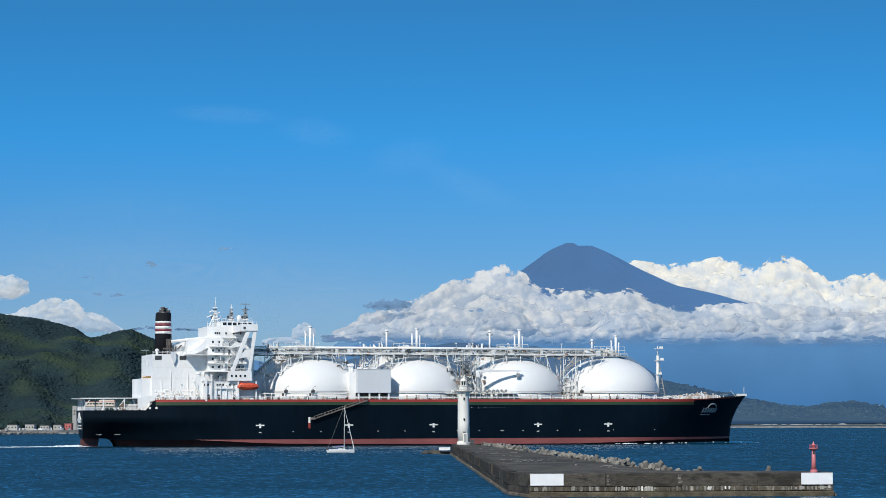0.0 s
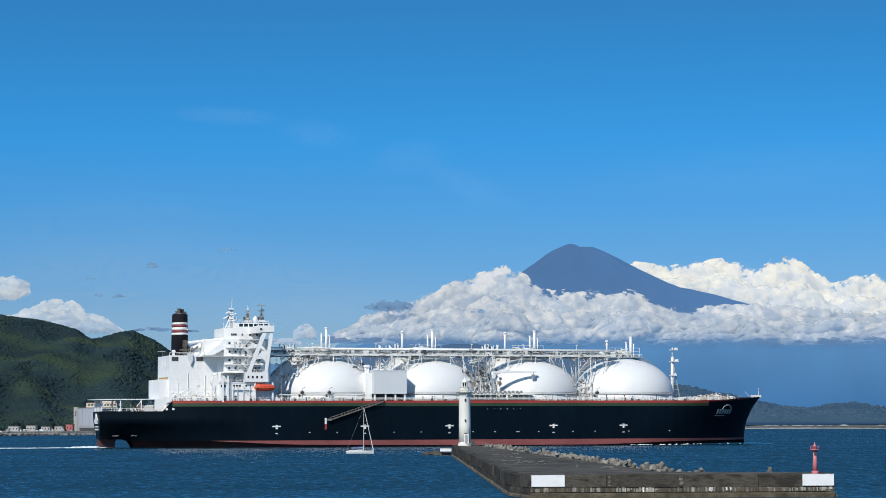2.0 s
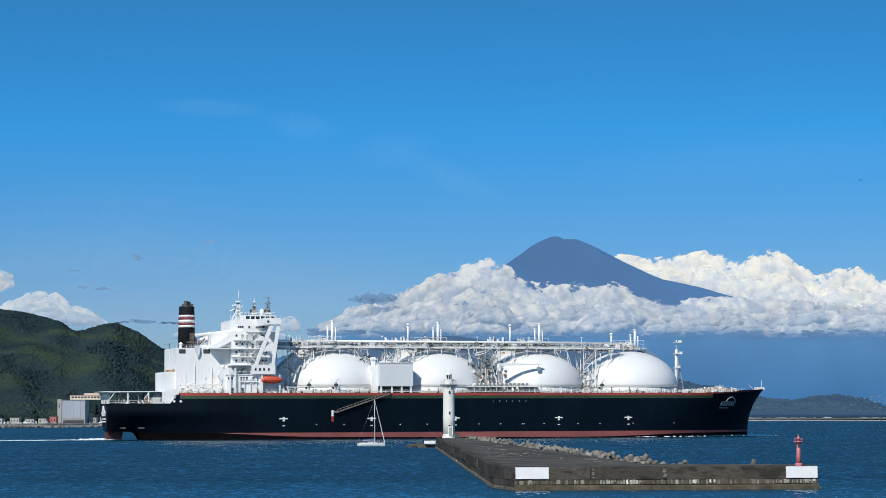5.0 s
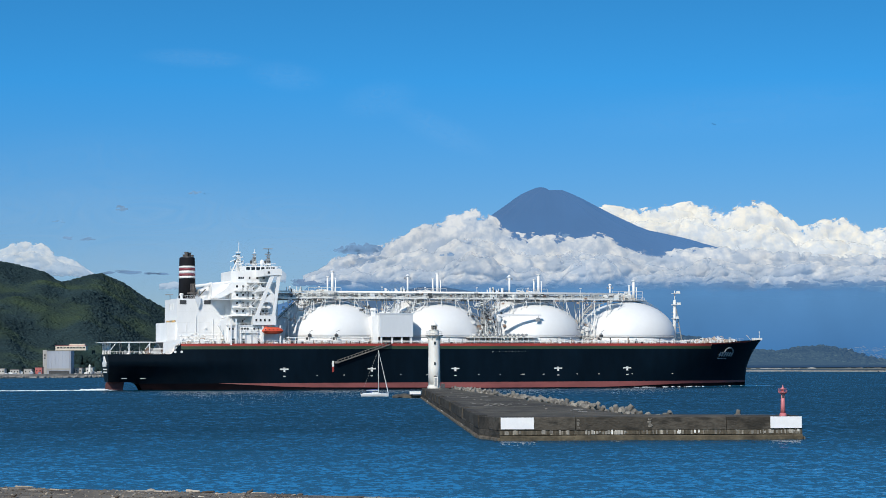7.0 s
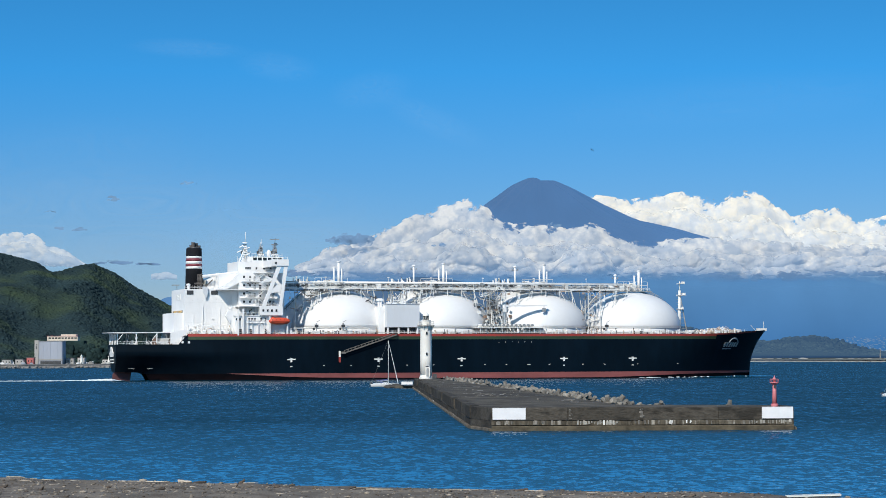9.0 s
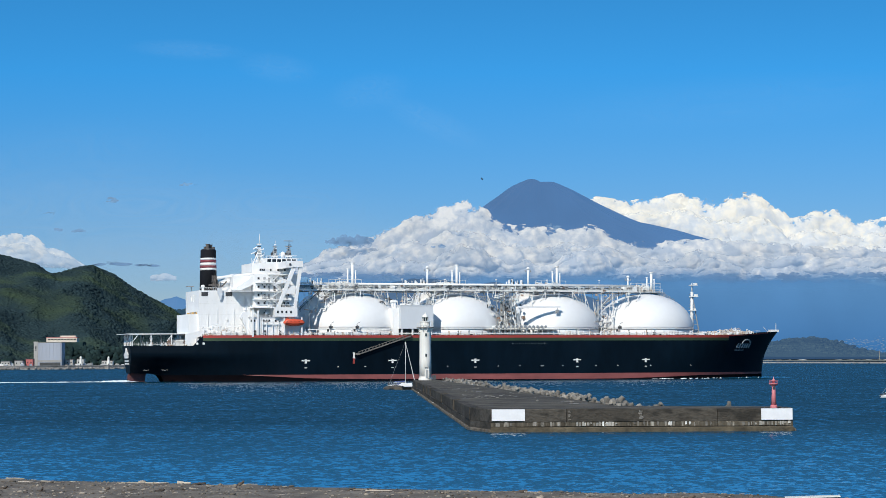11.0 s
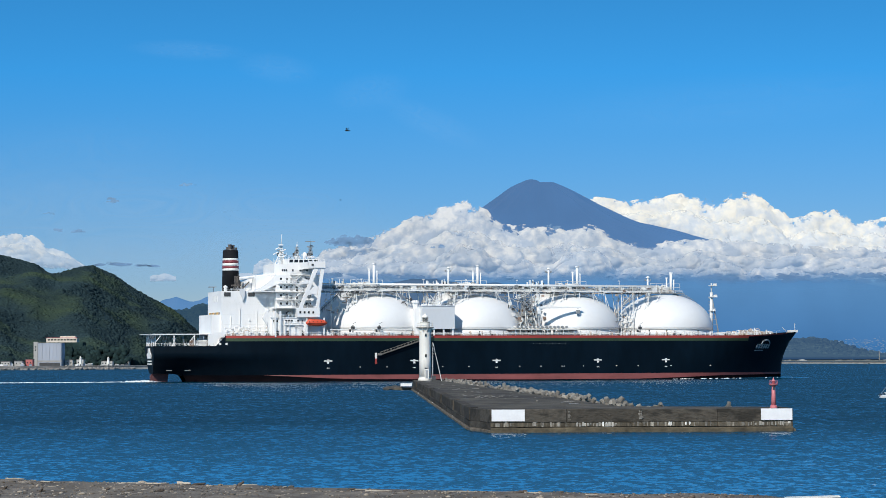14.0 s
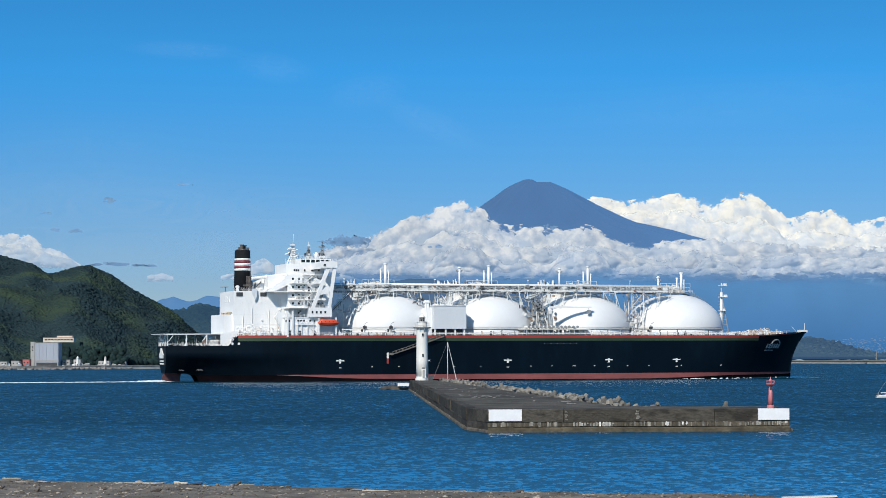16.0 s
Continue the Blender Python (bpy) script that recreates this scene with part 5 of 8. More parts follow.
part("name_bar", Geo().add([on_bow(115.4 + dx, 11.6 + dz, o) for o in (0.1, 0.25) for dx, dz in ((0, 0), (5.5, 0), (5.5, 0.35), (0, 0.35))],
                           ((0, 1, 2, 3), (4, 7, 6, 5), (0, 4, 5, 1), (1, 5, 6, 2), (2, 6, 7, 3), (3, 7, 4, 0))), M["dull_mark"], ship)

# rail along the deck edges
for side in (-1, 1):
    for x0 in range(-110, 112, 20):
        xs = [x0 + 2.5 * k for k in range(9)]
        pts = [(x, side * (half_breadth(x, 18) - 0.25), sheer(x)) for x in xs]
        for x, y, z in pts[:-1]:
            part("rail_post", Geo().rod((x, y, z - 0.2), (x, y, z + 1.15), 0.06, n=5), M["white"], ship)
        for h in (0.6, 1.15):
            part("guard_rail", Geo().tube([(x, y, z + h) for x, y, z in pts], [0.04] * 9, 5), M["white"], ship)
for x in [-136.5 + 2.2 * k for k in range(11)]:
    part("rail_post", Geo().rod((x, -half_breadth(x, 14) + 0.2, 13.8), (x, -half_breadth(x, 14) + 0.2, 15.1), 0.06, n=5), M["white"], ship)
for h in (14.5, 15.1):
    part("guard_rail", Geo().tube([(x, -half_breadth(x, 14) + 0.2, h) for x in (-137, -131, -125, -119, -114.5)], [0.05] * 5, 5), M["white"], ship)

# tanks
DOMES = (-45.4, -3.0, 39.4, 81.8)
DR, DZ, DH = 20.6, 20.8, 14.7


def dome_z(r):
    """Height of a tank cover at r from its axis."""
    return DZ + DH * (1 - min(1.0, r / DR) ** 2.06) ** (1 / 2.06)


for c in DOMES:
    prof = []
    for k in range(0, 25):
        a = math.pi / 2 * k / 24
        r = DR * math.cos(a) + 0.02
        prof.append((r, dome_z(r)))
    d = part("tank_cover", Geo().lathe(prof, 72, (c, 0)), M["dome"], ship, "white domed tank cover", smooth=True)
    part("tank_skirt", Geo().lathe(((DR - 0.35, 17.2), (DR - 0.25, DZ)), 72, (c, 0)), M["dome"], d, "white cylindrical tank skirt", True)
    part("skirt_ring", Geo().lathe(((DR - 0.3, DZ - 0.25), (DR + 0.14, DZ - 0.25), (DR + 0.14, DZ), (DR, DZ)), 72, (c, 0)), M["pipe"], d)
    for i in range(9):
        t = -math.pi + i * math.pi / 8
        part("skirt_rib", Geo().rod((c + (DR - 0.3) * math.cos(t), (DR - 0.3) * math.sin(t), 17.3), (c + (DR - 0.3) * math.cos(t), (DR - 0.3) * math.sin(t), DZ - 0.2), 0.1, n=5), M["dome"], d)
    # stair that climbs over the cover along the ship's axis
    for s in (-1, 1):
        pts = []
        for k in range(11):
            a = radians(10 + 70 * k / 10)
            pts.append((c + s * (DR + 0.9) * math.cos(a), DZ + 0.3 + (DH + 0.6) * math.sin(a)))
        g = Geo().grid([[(x, 3.6, z), (x, 5.2, z), (x, 5.2, z + 0.35), (x, 3.6, z + 0.35), (x, 3.6, z)] for x, z in pts])
        part("dome_stair", g, M["grey_steel"], d, "curved grey stair over the tank")
        for y in (3.6, 5.2):
            for h in (0.9, 1.5):
                part("stair_rail", Geo().tube([(x, y, z + h) for x, z in pts], [0.07] * 11, 5), M["grey_steel"], d)
            for x, z in pts:
                part("rail_post", Geo().rod((x, y, z - 1.0), (x, y, z + 1.5), 0.07, n=5), M["grey_steel"], d)

# rounded white trunk on the after shoulder of the first three tanks
for c in DOMES[:3]:
    rim = ((-15.6, 24.0), (-15.8, 30.0), (-15.3, 32.0), (-14.2, 33.8), (-12.6, 35.2), (-10.6, 36.0), (-8.0, 36.3), (-4.0, 36.3), (-4.0, 24.0))
    tk = part("tank_trunk", Geo().prism([(c + x, z) for x, z in rim], 2.0, 9.0), M["dome"], ship, "white rounded trunk behind the tank top")
    for k in range(5):
        part("trunk_rib", Geo().box(c - 15.9 + 1.9 * k, c - 15.7 + 1.9 * k, 1.9, 2.0, 24.0, (30.0, 34.2, 35.6, 36.2, 36.3)[k]), M["pipe"], tk)

# pipe bridge beside the tank tops
RY = -8.0
rack = part("pipe_bridge", Geo().box(-73, 74, RY - 3.4, RY - 0.6, 36.3, 36.45), M["grey_steel"], ship, "long pipe bridge across the tank tops")
for y in (RY - 3.5, RY + 0.4):
    part("bridge_girder", Geo().box(-73, 74, y - 0.12, y + 0.12, 36.0, 36.6), M["pipe"], rack)
for y, z, r, mat, x0, x1 in ((-3.0, 38.5, 0.50, "white", -46, 73), (-1.6, 37.4, 0.32, "grey_steel", -72, 72), (-0.9, 38.9, 0.22, "pipe", -72, 60), (-0.2, 37.5, 0.42, "pipe", -70, 73), (-2.3, 37.9, 0.25, "grey_steel", -72, 40),
                             (-2.3, 36.9, 0.22, "pipe", -72, 74)):
    part("pipe", Geo().rod((x0, RY + y, z), (x1, RY + y, z), r, n=12), M[mat], rack, "pale cargo pipe", True)
for x in range(-72, 74, 5):
    part("pipe_support", Geo().rod((x, RY - 3.3, 36.4), (x, RY - 3.3, 38.6), 0.09, n=5).rod((x, RY - 3.3, 38.0), (x, RY + 0.3, 38.0), 0.1, n=5), M["pipe"], rack)
    part("pipe_support", Geo().rod((x, RY + 0.3, 36.4), (x, RY + 0.3, 38.6), 0.09, n=5), M["pipe"], rack)
for k, x in enumerate(range(-72, 70, 4)):
    za, zb = (36.5, 38.4) if k % 2 else (38.4, 36.5)
    part("web_member", Geo().rod((x, RY - 3.4, za), (x + 4, RY - 3.4, zb), 0.08, n=5), M["pipe"], rack)
part("top_chord", Geo().box(-73, 74, RY - 3.5, RY - 3.3, 38.3, 38.5), M["pipe"], rack)
part("under_pipe", Geo().rod((-71, RY - 1.5, 35.5), (72, RY - 1.5, 35.5), 0.28, n=10), M["grey_steel"], rack, smooth=True)
part("cable_tray", Geo().box(-72, 73, RY - 0.7, RY + 0.1, 35.5, 35.8), M["dark"], rack)
for k in range(40):
    x = rng.uniform(-70, 72)
    part("hanger", Geo().rod((x, RY - 2.5, 36.2), (x + rng.uniform(-1, 1), RY - 2.5, 36.2 - rng.uniform(0.6, 2.6)), 0.11, n=5), M[rng.choice(("pipe", "grey_steel", "dark"))], rack)
for x in range(-70, 74, 10):
    part("cross_beam", Geo().box(x - 0.15, x + 0.15, RY - 3.5, RY + 0.4, 35.9, 36.3), M["grey_steel"], rack)
for x in (-66, -61, -55, -38, -33, -29, -24, -18, -11, 3, 8, 13, 18, 22, 27, 34, 48, 53, 58, 63, 67, 72):
    w = rng.uniform(1.0, 2.6)
    part("valve_station", Geo().box(x, x + w, RY - 3.3, RY - 2.2, 36.5, 37.6 + rng.random()).rod((x + w, RY - 3, 37), (x + w, RY - 3, 38.9), 0.15, n=6), M[rng.choice(("pipe", "grey_steel", "white"))], rack)
for y in (RY - 3.5, RY + 0.4):
    g = Geo()
    for h in (37.0, 37.55):
        g.chain([(x, y, h) for x in (-73, 0, 74)], 0.05, 5)
    for x in range(-73, 74, 3):
        g.rod((x, y, 36.4), (x, y, 37.55), 0.05, n=5)
    part("walkway_rail", g, M["pipe"], rack)
for k in range(3):
    m = (DOMES[k] + DOMES[k + 1]) / 2
    for x in (m - 2.6, m + 2.6):
        for y in (RY - 3.3, RY + 0.3):
            part("bridge_leg", Geo().rod((x, y, 17.3), (x, y, 36.0), 0.2, n=8), M["pipe"], rack)
    part("leg_tie", Geo().rod((m - 2.6, RY - 3.3, 30), (m + 2.6, RY - 3.3, 35.8), 0.1, n=6).rod((m - 2.6, RY - 3.3, 30), (m + 2.6, RY - 3.3, 30), 0.1, n=6), M["pipe"], rack)
for x in (-71, -66.5):
    part("bridge_leg", Geo().rod((x, RY - 3.3, 17.3), (x, RY - 3.3, 36.0), 0.2, n=8), M["pipe"], rack)
for c in DOMES:
    for dx in (-16.5, -11.5, -6, 0, 6, 11.5, 16.5):
        for y in (RY - 3.3, RY + 0.3):
            r = math.hypot(dx * 1.04, y)
            if r < DR - 0.5 and c + dx < 74:
                part("saddle_post", Geo().rod((c + dx * 1.04, y, dome_z(r) - 0.2), (c + dx * 0.97, y, 36.1), 0.16, n=6), M["pipe"], rack)
    for s in (-1, 1):
        for dx in (13.5, 8.5):
            if c + s * dx < 74:
                r = math.hypot(dx, RY - 3.3)
                part("knee_brace", Geo().rod((c + s * dx, RY - 3.3, dome_z(r)), (c + s * (dx - 2.6), RY - 3.3, 36.1), 0.13, n=6), M["pipe"], rack)
for k in range(80):
    x, z, w = rng.uniform(-71, 72), rng.uniform(36.1, 38.0), rng.uniform(0.3, 1.5)
    part("bridge_gear", Geo().box(x, x + w, RY - 3.75, RY - 3.3, z, z + rng.uniform(0.2, 0.8)), M[rng.choice(("grey_steel", "dark", "pipe", "grey_steel", "rust"))], rack)
# tank-top platforms, gas domes and vent masts
for c, hi in zip((-48.5, -4.2, 39.6, 82.0), (47.0, 46.6, 46.5, 44.3)):
    base = 36.7 if c < 80 else 36.0
    pl = part("tank_platform", Geo().box(c - 8.5, c + 7.5, -4.3, 5, base - 0.2, base + 0.1), M["grey_steel"], ship, "crowded platform on the tank top")
    part("gas_dome", Geo().lathe(((2.4, base), (2.4, base + 2.2), (2.0, base + 2.8), (0.6, base + 3.0)), 20, (c, 0)), M["pipe"], pl, smooth=True)
    for x, r, h in ((2.6, 0.55, hi), (0.6, 0.32, hi - 2.2), (3.9, 0.22, hi - 3.0)):
        v = part("vent_mast", Geo().rod((c + x, -1.5, base), (c + x, -1.5, h), r, n=10), M["white"], pl, smooth=True)
        part("vent_head", Geo().rod((c + x, -1.5, h), (c + x, -1.5, h + 0.5), r * 1.5, n=10), M["white"], v)
    for k in range(64):
        x, y, w, h = c + max(-7.5, min(5.5, rng.gauss(-3.0, 2.6))), rng.uniform(-4.2, 4), rng.uniform(0.3, 1.3), rng.uniform(0.8, 3.4)
        zb = base + (rng.uniform(0, 2.2) if k % 3 else 0)
        g = Geo().box(x, x + w, y, y + w, zb, zb + h * 0.4) if k % 2 else Geo().chain([(x, y, base), (x, y, base + h), (x + w * 1.6, y, base + h), (x + w * 1.6, y, base)], 0.16, 6)
        part("valve_gear", g, M[rng.choice(("pipe", "pipe", "white", "grey_steel", "rust_pale"))], pl)
    for h in (2.4, 3.9):
        part("frame_rail", Geo().rod((c - 8, -4.2, base + h), (c + 5.5, -4.2, base + h), 0.08, n=5), M["pipe"], pl)
    for k in range(6):
        x = c - 8 + 2.7 * k
        part("frame_post", Geo().rod((x, -4.2, base), (x, -4.2, base + 3.9), 0.08, n=5), M["pipe"], pl)
    for y in (-4.3, 5.0):
        g = Geo()
        for h in (0.6, 1.2):
            g.chain([(c - 5.5, y, base + h), (c + 6.5, y, base + h)], 0.06, 5)
        for k in range(9):
            g.rod((c - 5.5 + 12 * k / 8, y, base), (c - 5.5 + 12 * k / 8, y, base + 1.2), 0.06, n=5)
        part("platform_rail", g, M["pipe"], pl)
for x in (-14.6, 29.1, 73.6):
    v = part("riser", Geo().rod((x, -2.5, 36.5), (x, -2.5, 45.5 if x < 60 else 42.3), 0.38, n=10), M["white"], ship, "slender white vent riser", True)
    z = 45.5 if x < 60 else 42.3
    part("vent_head", Geo().lathe(((0.42, z - 0.2), (0.75, z + 0.1), (0.75, z + 0.35), (0.3, z + 0.8)), 10, (x, -2.5)), M["white"], v)
    part("lamp_arm", Geo().box(x - 1.2, x + 1.2, -2.7, -2.3, z - 1.3, z - 1.1).box(x - 1.3, x - 0.9, -2.8, -2.2, z - 1.1, z - 0.5).box(x + 0.9, x + 1.3, -2.8, -2.2, z - 1.1, z - 0.5), M["grey_steel"], v)
    part("riser_foot", Geo().box(x - 1.0, x + 1.0, -3.2, -1.8, 36.4, 38.2), M["pipe"], v)

# lattice tower amidships
g = Geo()
for x in (13.4, 16.8):
    for y in (-16, -12.5):
        g.rod((x, y, 17.3), (x, y, 36.0), 0.2, n=6)
for k in range(7):
    z = 18.5 + k * 2.5
    for y in (-16, -12.5):
        g.rod((13.4, y, z), (16.8, y, z + 2.5), 0.11, n=5).rod((16.8, y, z), (13.4, y, z + 2.5), 0.11, n=5).rod((13.4, y, z), (16.8, y, z), 0.14, n=5)
    g.box(13.4, 16.8, -16, -12.5, z, z + 0.12)
part("lattice_tower", g, M["grey_steel"], ship, "grey lattice tower between tanks")
for k in range(60):
    z = 18 + 12 * rng.random() ** 1.5
    x, y = 15 + rng.gauss(0, 0.8 + 0.34 * (31 - z)), rng.uniform(-18, -13)
    w = rng.uniform(0.4, 1.6)
    part("tower_gear", Geo().box(x, x + w, y, y + 0.8, z, z + rng.uniform(0.3, 1.2)), M[rng.choice(("grey_steel", "dark", "pipe", "dark", "rust"))], ship)
for k in range(14):
    x = 15 + rng.gauss(0, 4)
    part("tower_pipe", Geo().rod((x, -17.5, 18), (15 + rng.gauss(0, 1.5), -15, 24 + 8 * rng.random()), 0.2, n=6), M[rng.choice(("pipe", "grey_steel"))], ship)

# cargo machinery house
mh = part("machinery_house", Geo().box(-32.0, -18.5, -23.0, -12.5, 20.6, 29.7), M["house_grey"], ship, "plain pale grey cargo machinery house on posts")
part("roof_edge", Geo().box(-32.2, -18.3, -23.2, -12.3, 29.7, 29.95), M["house_grey"], mh)
for x in (-31.4, -27, -23.0, -19.2):
    part("post", Geo().box(x - 0.3, x + 0.3, -22.6, -22, 17.3, 20.6), M["white"], mh)
part("inner_wall", Geo().box(-31.5, -19, -19, -13, 17.3, 20.6), M["dark"], mh)
part("side_house", Geo().box(-34.2, -32.0, -20, -12.5, 17.3, 28.8), M["white"], mh)
for k in range(14):
    x, z = rng.uniform(-32, -19), 29.9
    part("roof_gear", Geo().box(x, x + rng.uniform(0.5, 1.6), rng.uniform(-22, -20), rng.uniform(-19, -14), z, z + rng.uniform(0.2, 1.0)).rod((x, -21.5, z), (x + 0.6, -21.5, z + rng.uniform(0.8, 2.6)), 0.12, n=5), M[rng.choice(("pipe", "white", "grey_steel"))], mh)
for x in (-32.7, -33.6):
    part("roof_vent", Geo().lathe(((0.5, 28.8), (0.5, 31.0), (1.0, 31.2), (0.9, 31.9), (0.2, 32.2)), 12, (x, -17)), M["white"], mh)

# manifold and crane
mf = part("manifold", Geo().box(5, 34.5, -23.6, -18, 20.3, 20.6), M["pipe"], ship, "cargo manifold platform crowded with pipes")
part("drip_tray", Geo().box(7, 32, -23.8, -19, 17.4, 18.3), M["dark"], mf)
for k in range(12):
    x = 7 + 2.3 * k
    part("manifold_post", Geo().rod((x, -23.3, 17.4), (x, -23.3, 20.4), 0.09, n=6), M["white"], mf)
for k in range(13):
    x = 8 + 1.75 * k
    part("manifold_pipe", Geo().rod((x, -23.4, 21.4), (x, -18.5, 21.4), 0.5, n=10).rod((x, -18.5, 21.4), (x, -18.5, 17.5), 0.45, n=8), M["pipe"], mf)
    part("flange", Geo().rod((x, -23.6, 21.4), (x, -23.35, 21.4), 0.56, n=12), M["grey_steel"], mf)
for z in (21.2, 21.8):
    part("manifold_rail", Geo().rod((5, -23.5, z), (34.5, -23.5, z), 0.05, n=5), M["white"], mf)
cr = part("crane_post", Geo().lathe(((0.6, 17.3), (0.55, 27.9), (0.9, 28.0), (0.9, 29.4)), 18, (18.6, -19.5)), M["white"], ship, "white hose crane", True)
part("crane_jib", Geo().prism(((18.0, 28.9), (36.5, 29.2), (36.5, 29.7), (18.0, 29.8)), -20.6, -19.4), M["white"], cr)
part("crane_hook", Geo().box(34.6, 36.0, -20.4, -19.6, 26.9, 28.4).rod((35.3, -20, 28.4), (35.3, -20, 29.4), 0.12, n=5), M["grey_steel"], cr)
part("crane_cab", Geo().box(17.6, 18.9, -20.9, -20.2, 26.8, 28.4), M["white"], cr)

# gangway slung on the side
d = Vector((20.7, 0, 6.9)).normalized()
g = Geo()
for y in (-25.3, -24.3):
    g.prism(((-49.9, 10.3), (-28.6, 17.4), (-28.6, 17.75), (-49.9, 10.65)), y - 0.06, y + 0.06)
    g.prism(((-49.9, 11.4), (-28.6, 18.5), (-28.6, 18.62), (-49.9, 11.52)), y - 0.05, y + 0.05)
    for k in range(16):
        x, z = -49.8 + k * 1.4, 10.4 + k * 0.467
        g.box(x - 0.05, x + 0.05, y - 0.04, y + 0.04, z, z + 1.1)
gw = part("gangway", g, M["gangway"], ship, "grey boarding ladder slung along the hull")
for k in range(40):
    x, z = -49.6 + k * 0.53, 10.45 + k * 0.177
    part("tread", Geo().box(x, x + 0.32, -25.25, -24.35, z, z + 0.08), M["gangway"], gw)
part("gangway_foot", Geo().box(-51.0, -49.6, -25.5, -24.1, 10.2, 11.0), M["gangway"], gw)
part("davit", Geo().box(-29.2, -28.4, -25.2, -22, 18.2, 18.5), M["dark"], ship)
part("pilot_mark", Geo().box(-52.0, -51.2, -24.15, -23.8, 8.9, 11.2), M["mark"], ship, "white over red pilot boarding mark")
part("pilot_mark_lower", Geo().box(-52.0, -51.2, -24.15, -23.8, 6.8, 8.9), M["red_band"], ship)

# accommodation, casing and funnel
hs = part("engine_casing", Geo().prism(((-111.2, 17.3), (-111.2, 35.6), (-91.0, 35.6), (-88.4, 33.4), (-88.4, 17.3)), -13.0, 13.0), M["white"], ship, "tall white engine casing")
part("upper_casing", Geo().prism(((-100.8, 35.6), (-100.8, 39.4), (-97.5, 40.6), (-90.0, 41.2), (-90.0, 35.6)), -6.0, 12.0), M["white"], hs, "sloping white roof house before the funnel")
part("aft_house", Geo().box(-115.0, -111.2, -12, 12, 17.3, 26.3), M["white"], hs)
part("aft_base", Geo().box(-115.5, -108, -13, 13, 13.4, 17.4), M["white"], hs)
for k in range(16):
    y = -10.2 + k * 1.28
    part("hazard_stripe", Geo().add([(-111.3 + o, y + dy, z) for o in (0, 0.15) for dy, z in ((0, 26.4), (0.64, 26.4), (1.2, 27.3), (0.56, 27.3))],
                                    ((0, 1, 2, 3), (4, 7, 6, 5), (0, 4, 5, 1), (1, 5, 6, 2), (2, 6, 7, 3), (3, 7, 4, 0))), M["yellow" if k % 2 else "dark"], hs)
for k in range(3):
    y = -5.5 + k * 3.4
    part("louvre", Geo().box(-111.3, -111.1, y, y + 2.2, 31.4, 33.8), M["pipe"], hs)
for x in (-110.2, -100.6):
    part("intake", Geo().box(x, x + 2.6, -13.12, -12.9, 33.4, 35.0), M["dark"], hs)
part("casing_rail", Geo().chain([(-111, -12.8, 36.7), (-96, -12.8, 36.7)], 0.06, 5).chain([(-111, -12.8, 36.2), (-96, -12.8, 36.2)], 0.05, 5), M["white"], hs)
for k in range(9):
    part("rail_post", Geo().rod((-111 + k * 1.9, -12.8, 35.6), (-111 + k * 1.9, -12.8, 36.7), 0.05, n=5), M["white"], hs)
part("antenna_frame", Geo().box(-112.4, -109.8, 3, 7, 37.5, 37.75).rod((-110.6, 5, 35.6), (-110.6, 5, 37.5), 0.12, n=6), M["grey_steel"], hs)

fn = part("funnel", Geo().lathe(((3.35, 35.6), (3.2, 44.0), (3.0, 51.9), (2.85, 52.1)), 40, (-104.8, 0), 1.35), M["funnel"], ship, "black funnel with white and maroon stripes", True)
fr = lambda z: float(np.interp(z, (35.6, 44, 51.4), (3.35, 3.2, 3.0))) + 0.05
for z0, z1, mat in ((43.9, 44.8, "mark"), (44.8, 45.8, "stripe_red"), (45.8, 46.9, "mark"), (46.9, 48.0, "stripe_red"), (48.0, 48.8, "mark")):
    part("funnel_stripe", Geo().lathe(((fr(z0), z0), (fr(z1), z1)), 40, (-104.8, 0), 1.35), M[mat], fn, smooth=True)
part("funnel_cap", Geo().lathe(((2.75, 51.9), (2.6, 52.4), (1.4, 52.6)), 32, (-104.8, 0), 1.3), M["dark"], fn)
for x, y, h, r in ((-105.2, -0.6, 54.4, 0.75), (-103.8, 0.4, 54.2, 0.7), (-102.9, -1.2, 53.2, 0.5), (-106.0, 0.6, 53.4, 0.45)):
    e = part("exhaust_pipe", Geo().lathe(((r, 51.5), (r, h - 0.3), (r * 1.15, h - 0.3), (r * 1.15, h), (r * 0.8, h), (r * 0.8, h - 0.8)), 14, (x, y)), M["exhaust"], fn, "sooty grey-brown exhaust pipe")
sc = part("stores_crane", Geo().box(-106.0, -102.4, -9.0, -6.2, 37.6, 38.2), M["exhaust"], ship, "folded grey-brown stores crane beside the funnel")
for k in range(9):
    x, y = -105.6 + rng.uniform(0, 3.0), -7.5 + rng.uniform(-1.5, 1.5)
    part("crane_post", Geo().rod((x, y, 35.6), (x + rng.uniform(-0.8, 0.8), y, 38 + rng.uniform(0, 3.5)), 0.3, n=6), M["exhaust"], sc)
part("winch_house", Geo().box(-104.8, -103.0, -8.6, -6.6, 39.8, 41.6), M["exhaust"], sc)
part("winch_drum", Geo().rod((-104.2, -8.6, 39.4), (-104.2, -6.6, 39.4), 0.7, n=14), M["exhaust"], sc)
for a, b, r in (((-105.4, -8.8, 36.0), (-103.4, -8.8, 41.8), 0.18), ((-103.2, -8.8, 36.0), (-105.0, -8.8, 41.2), 0.18), ((-102.6, -8, 35.8), (-99.0, -8, 39.4), 0.25)):
    part("crane_brace", Geo().rod(a, b, r, n=6), M["exhaust"], sc)
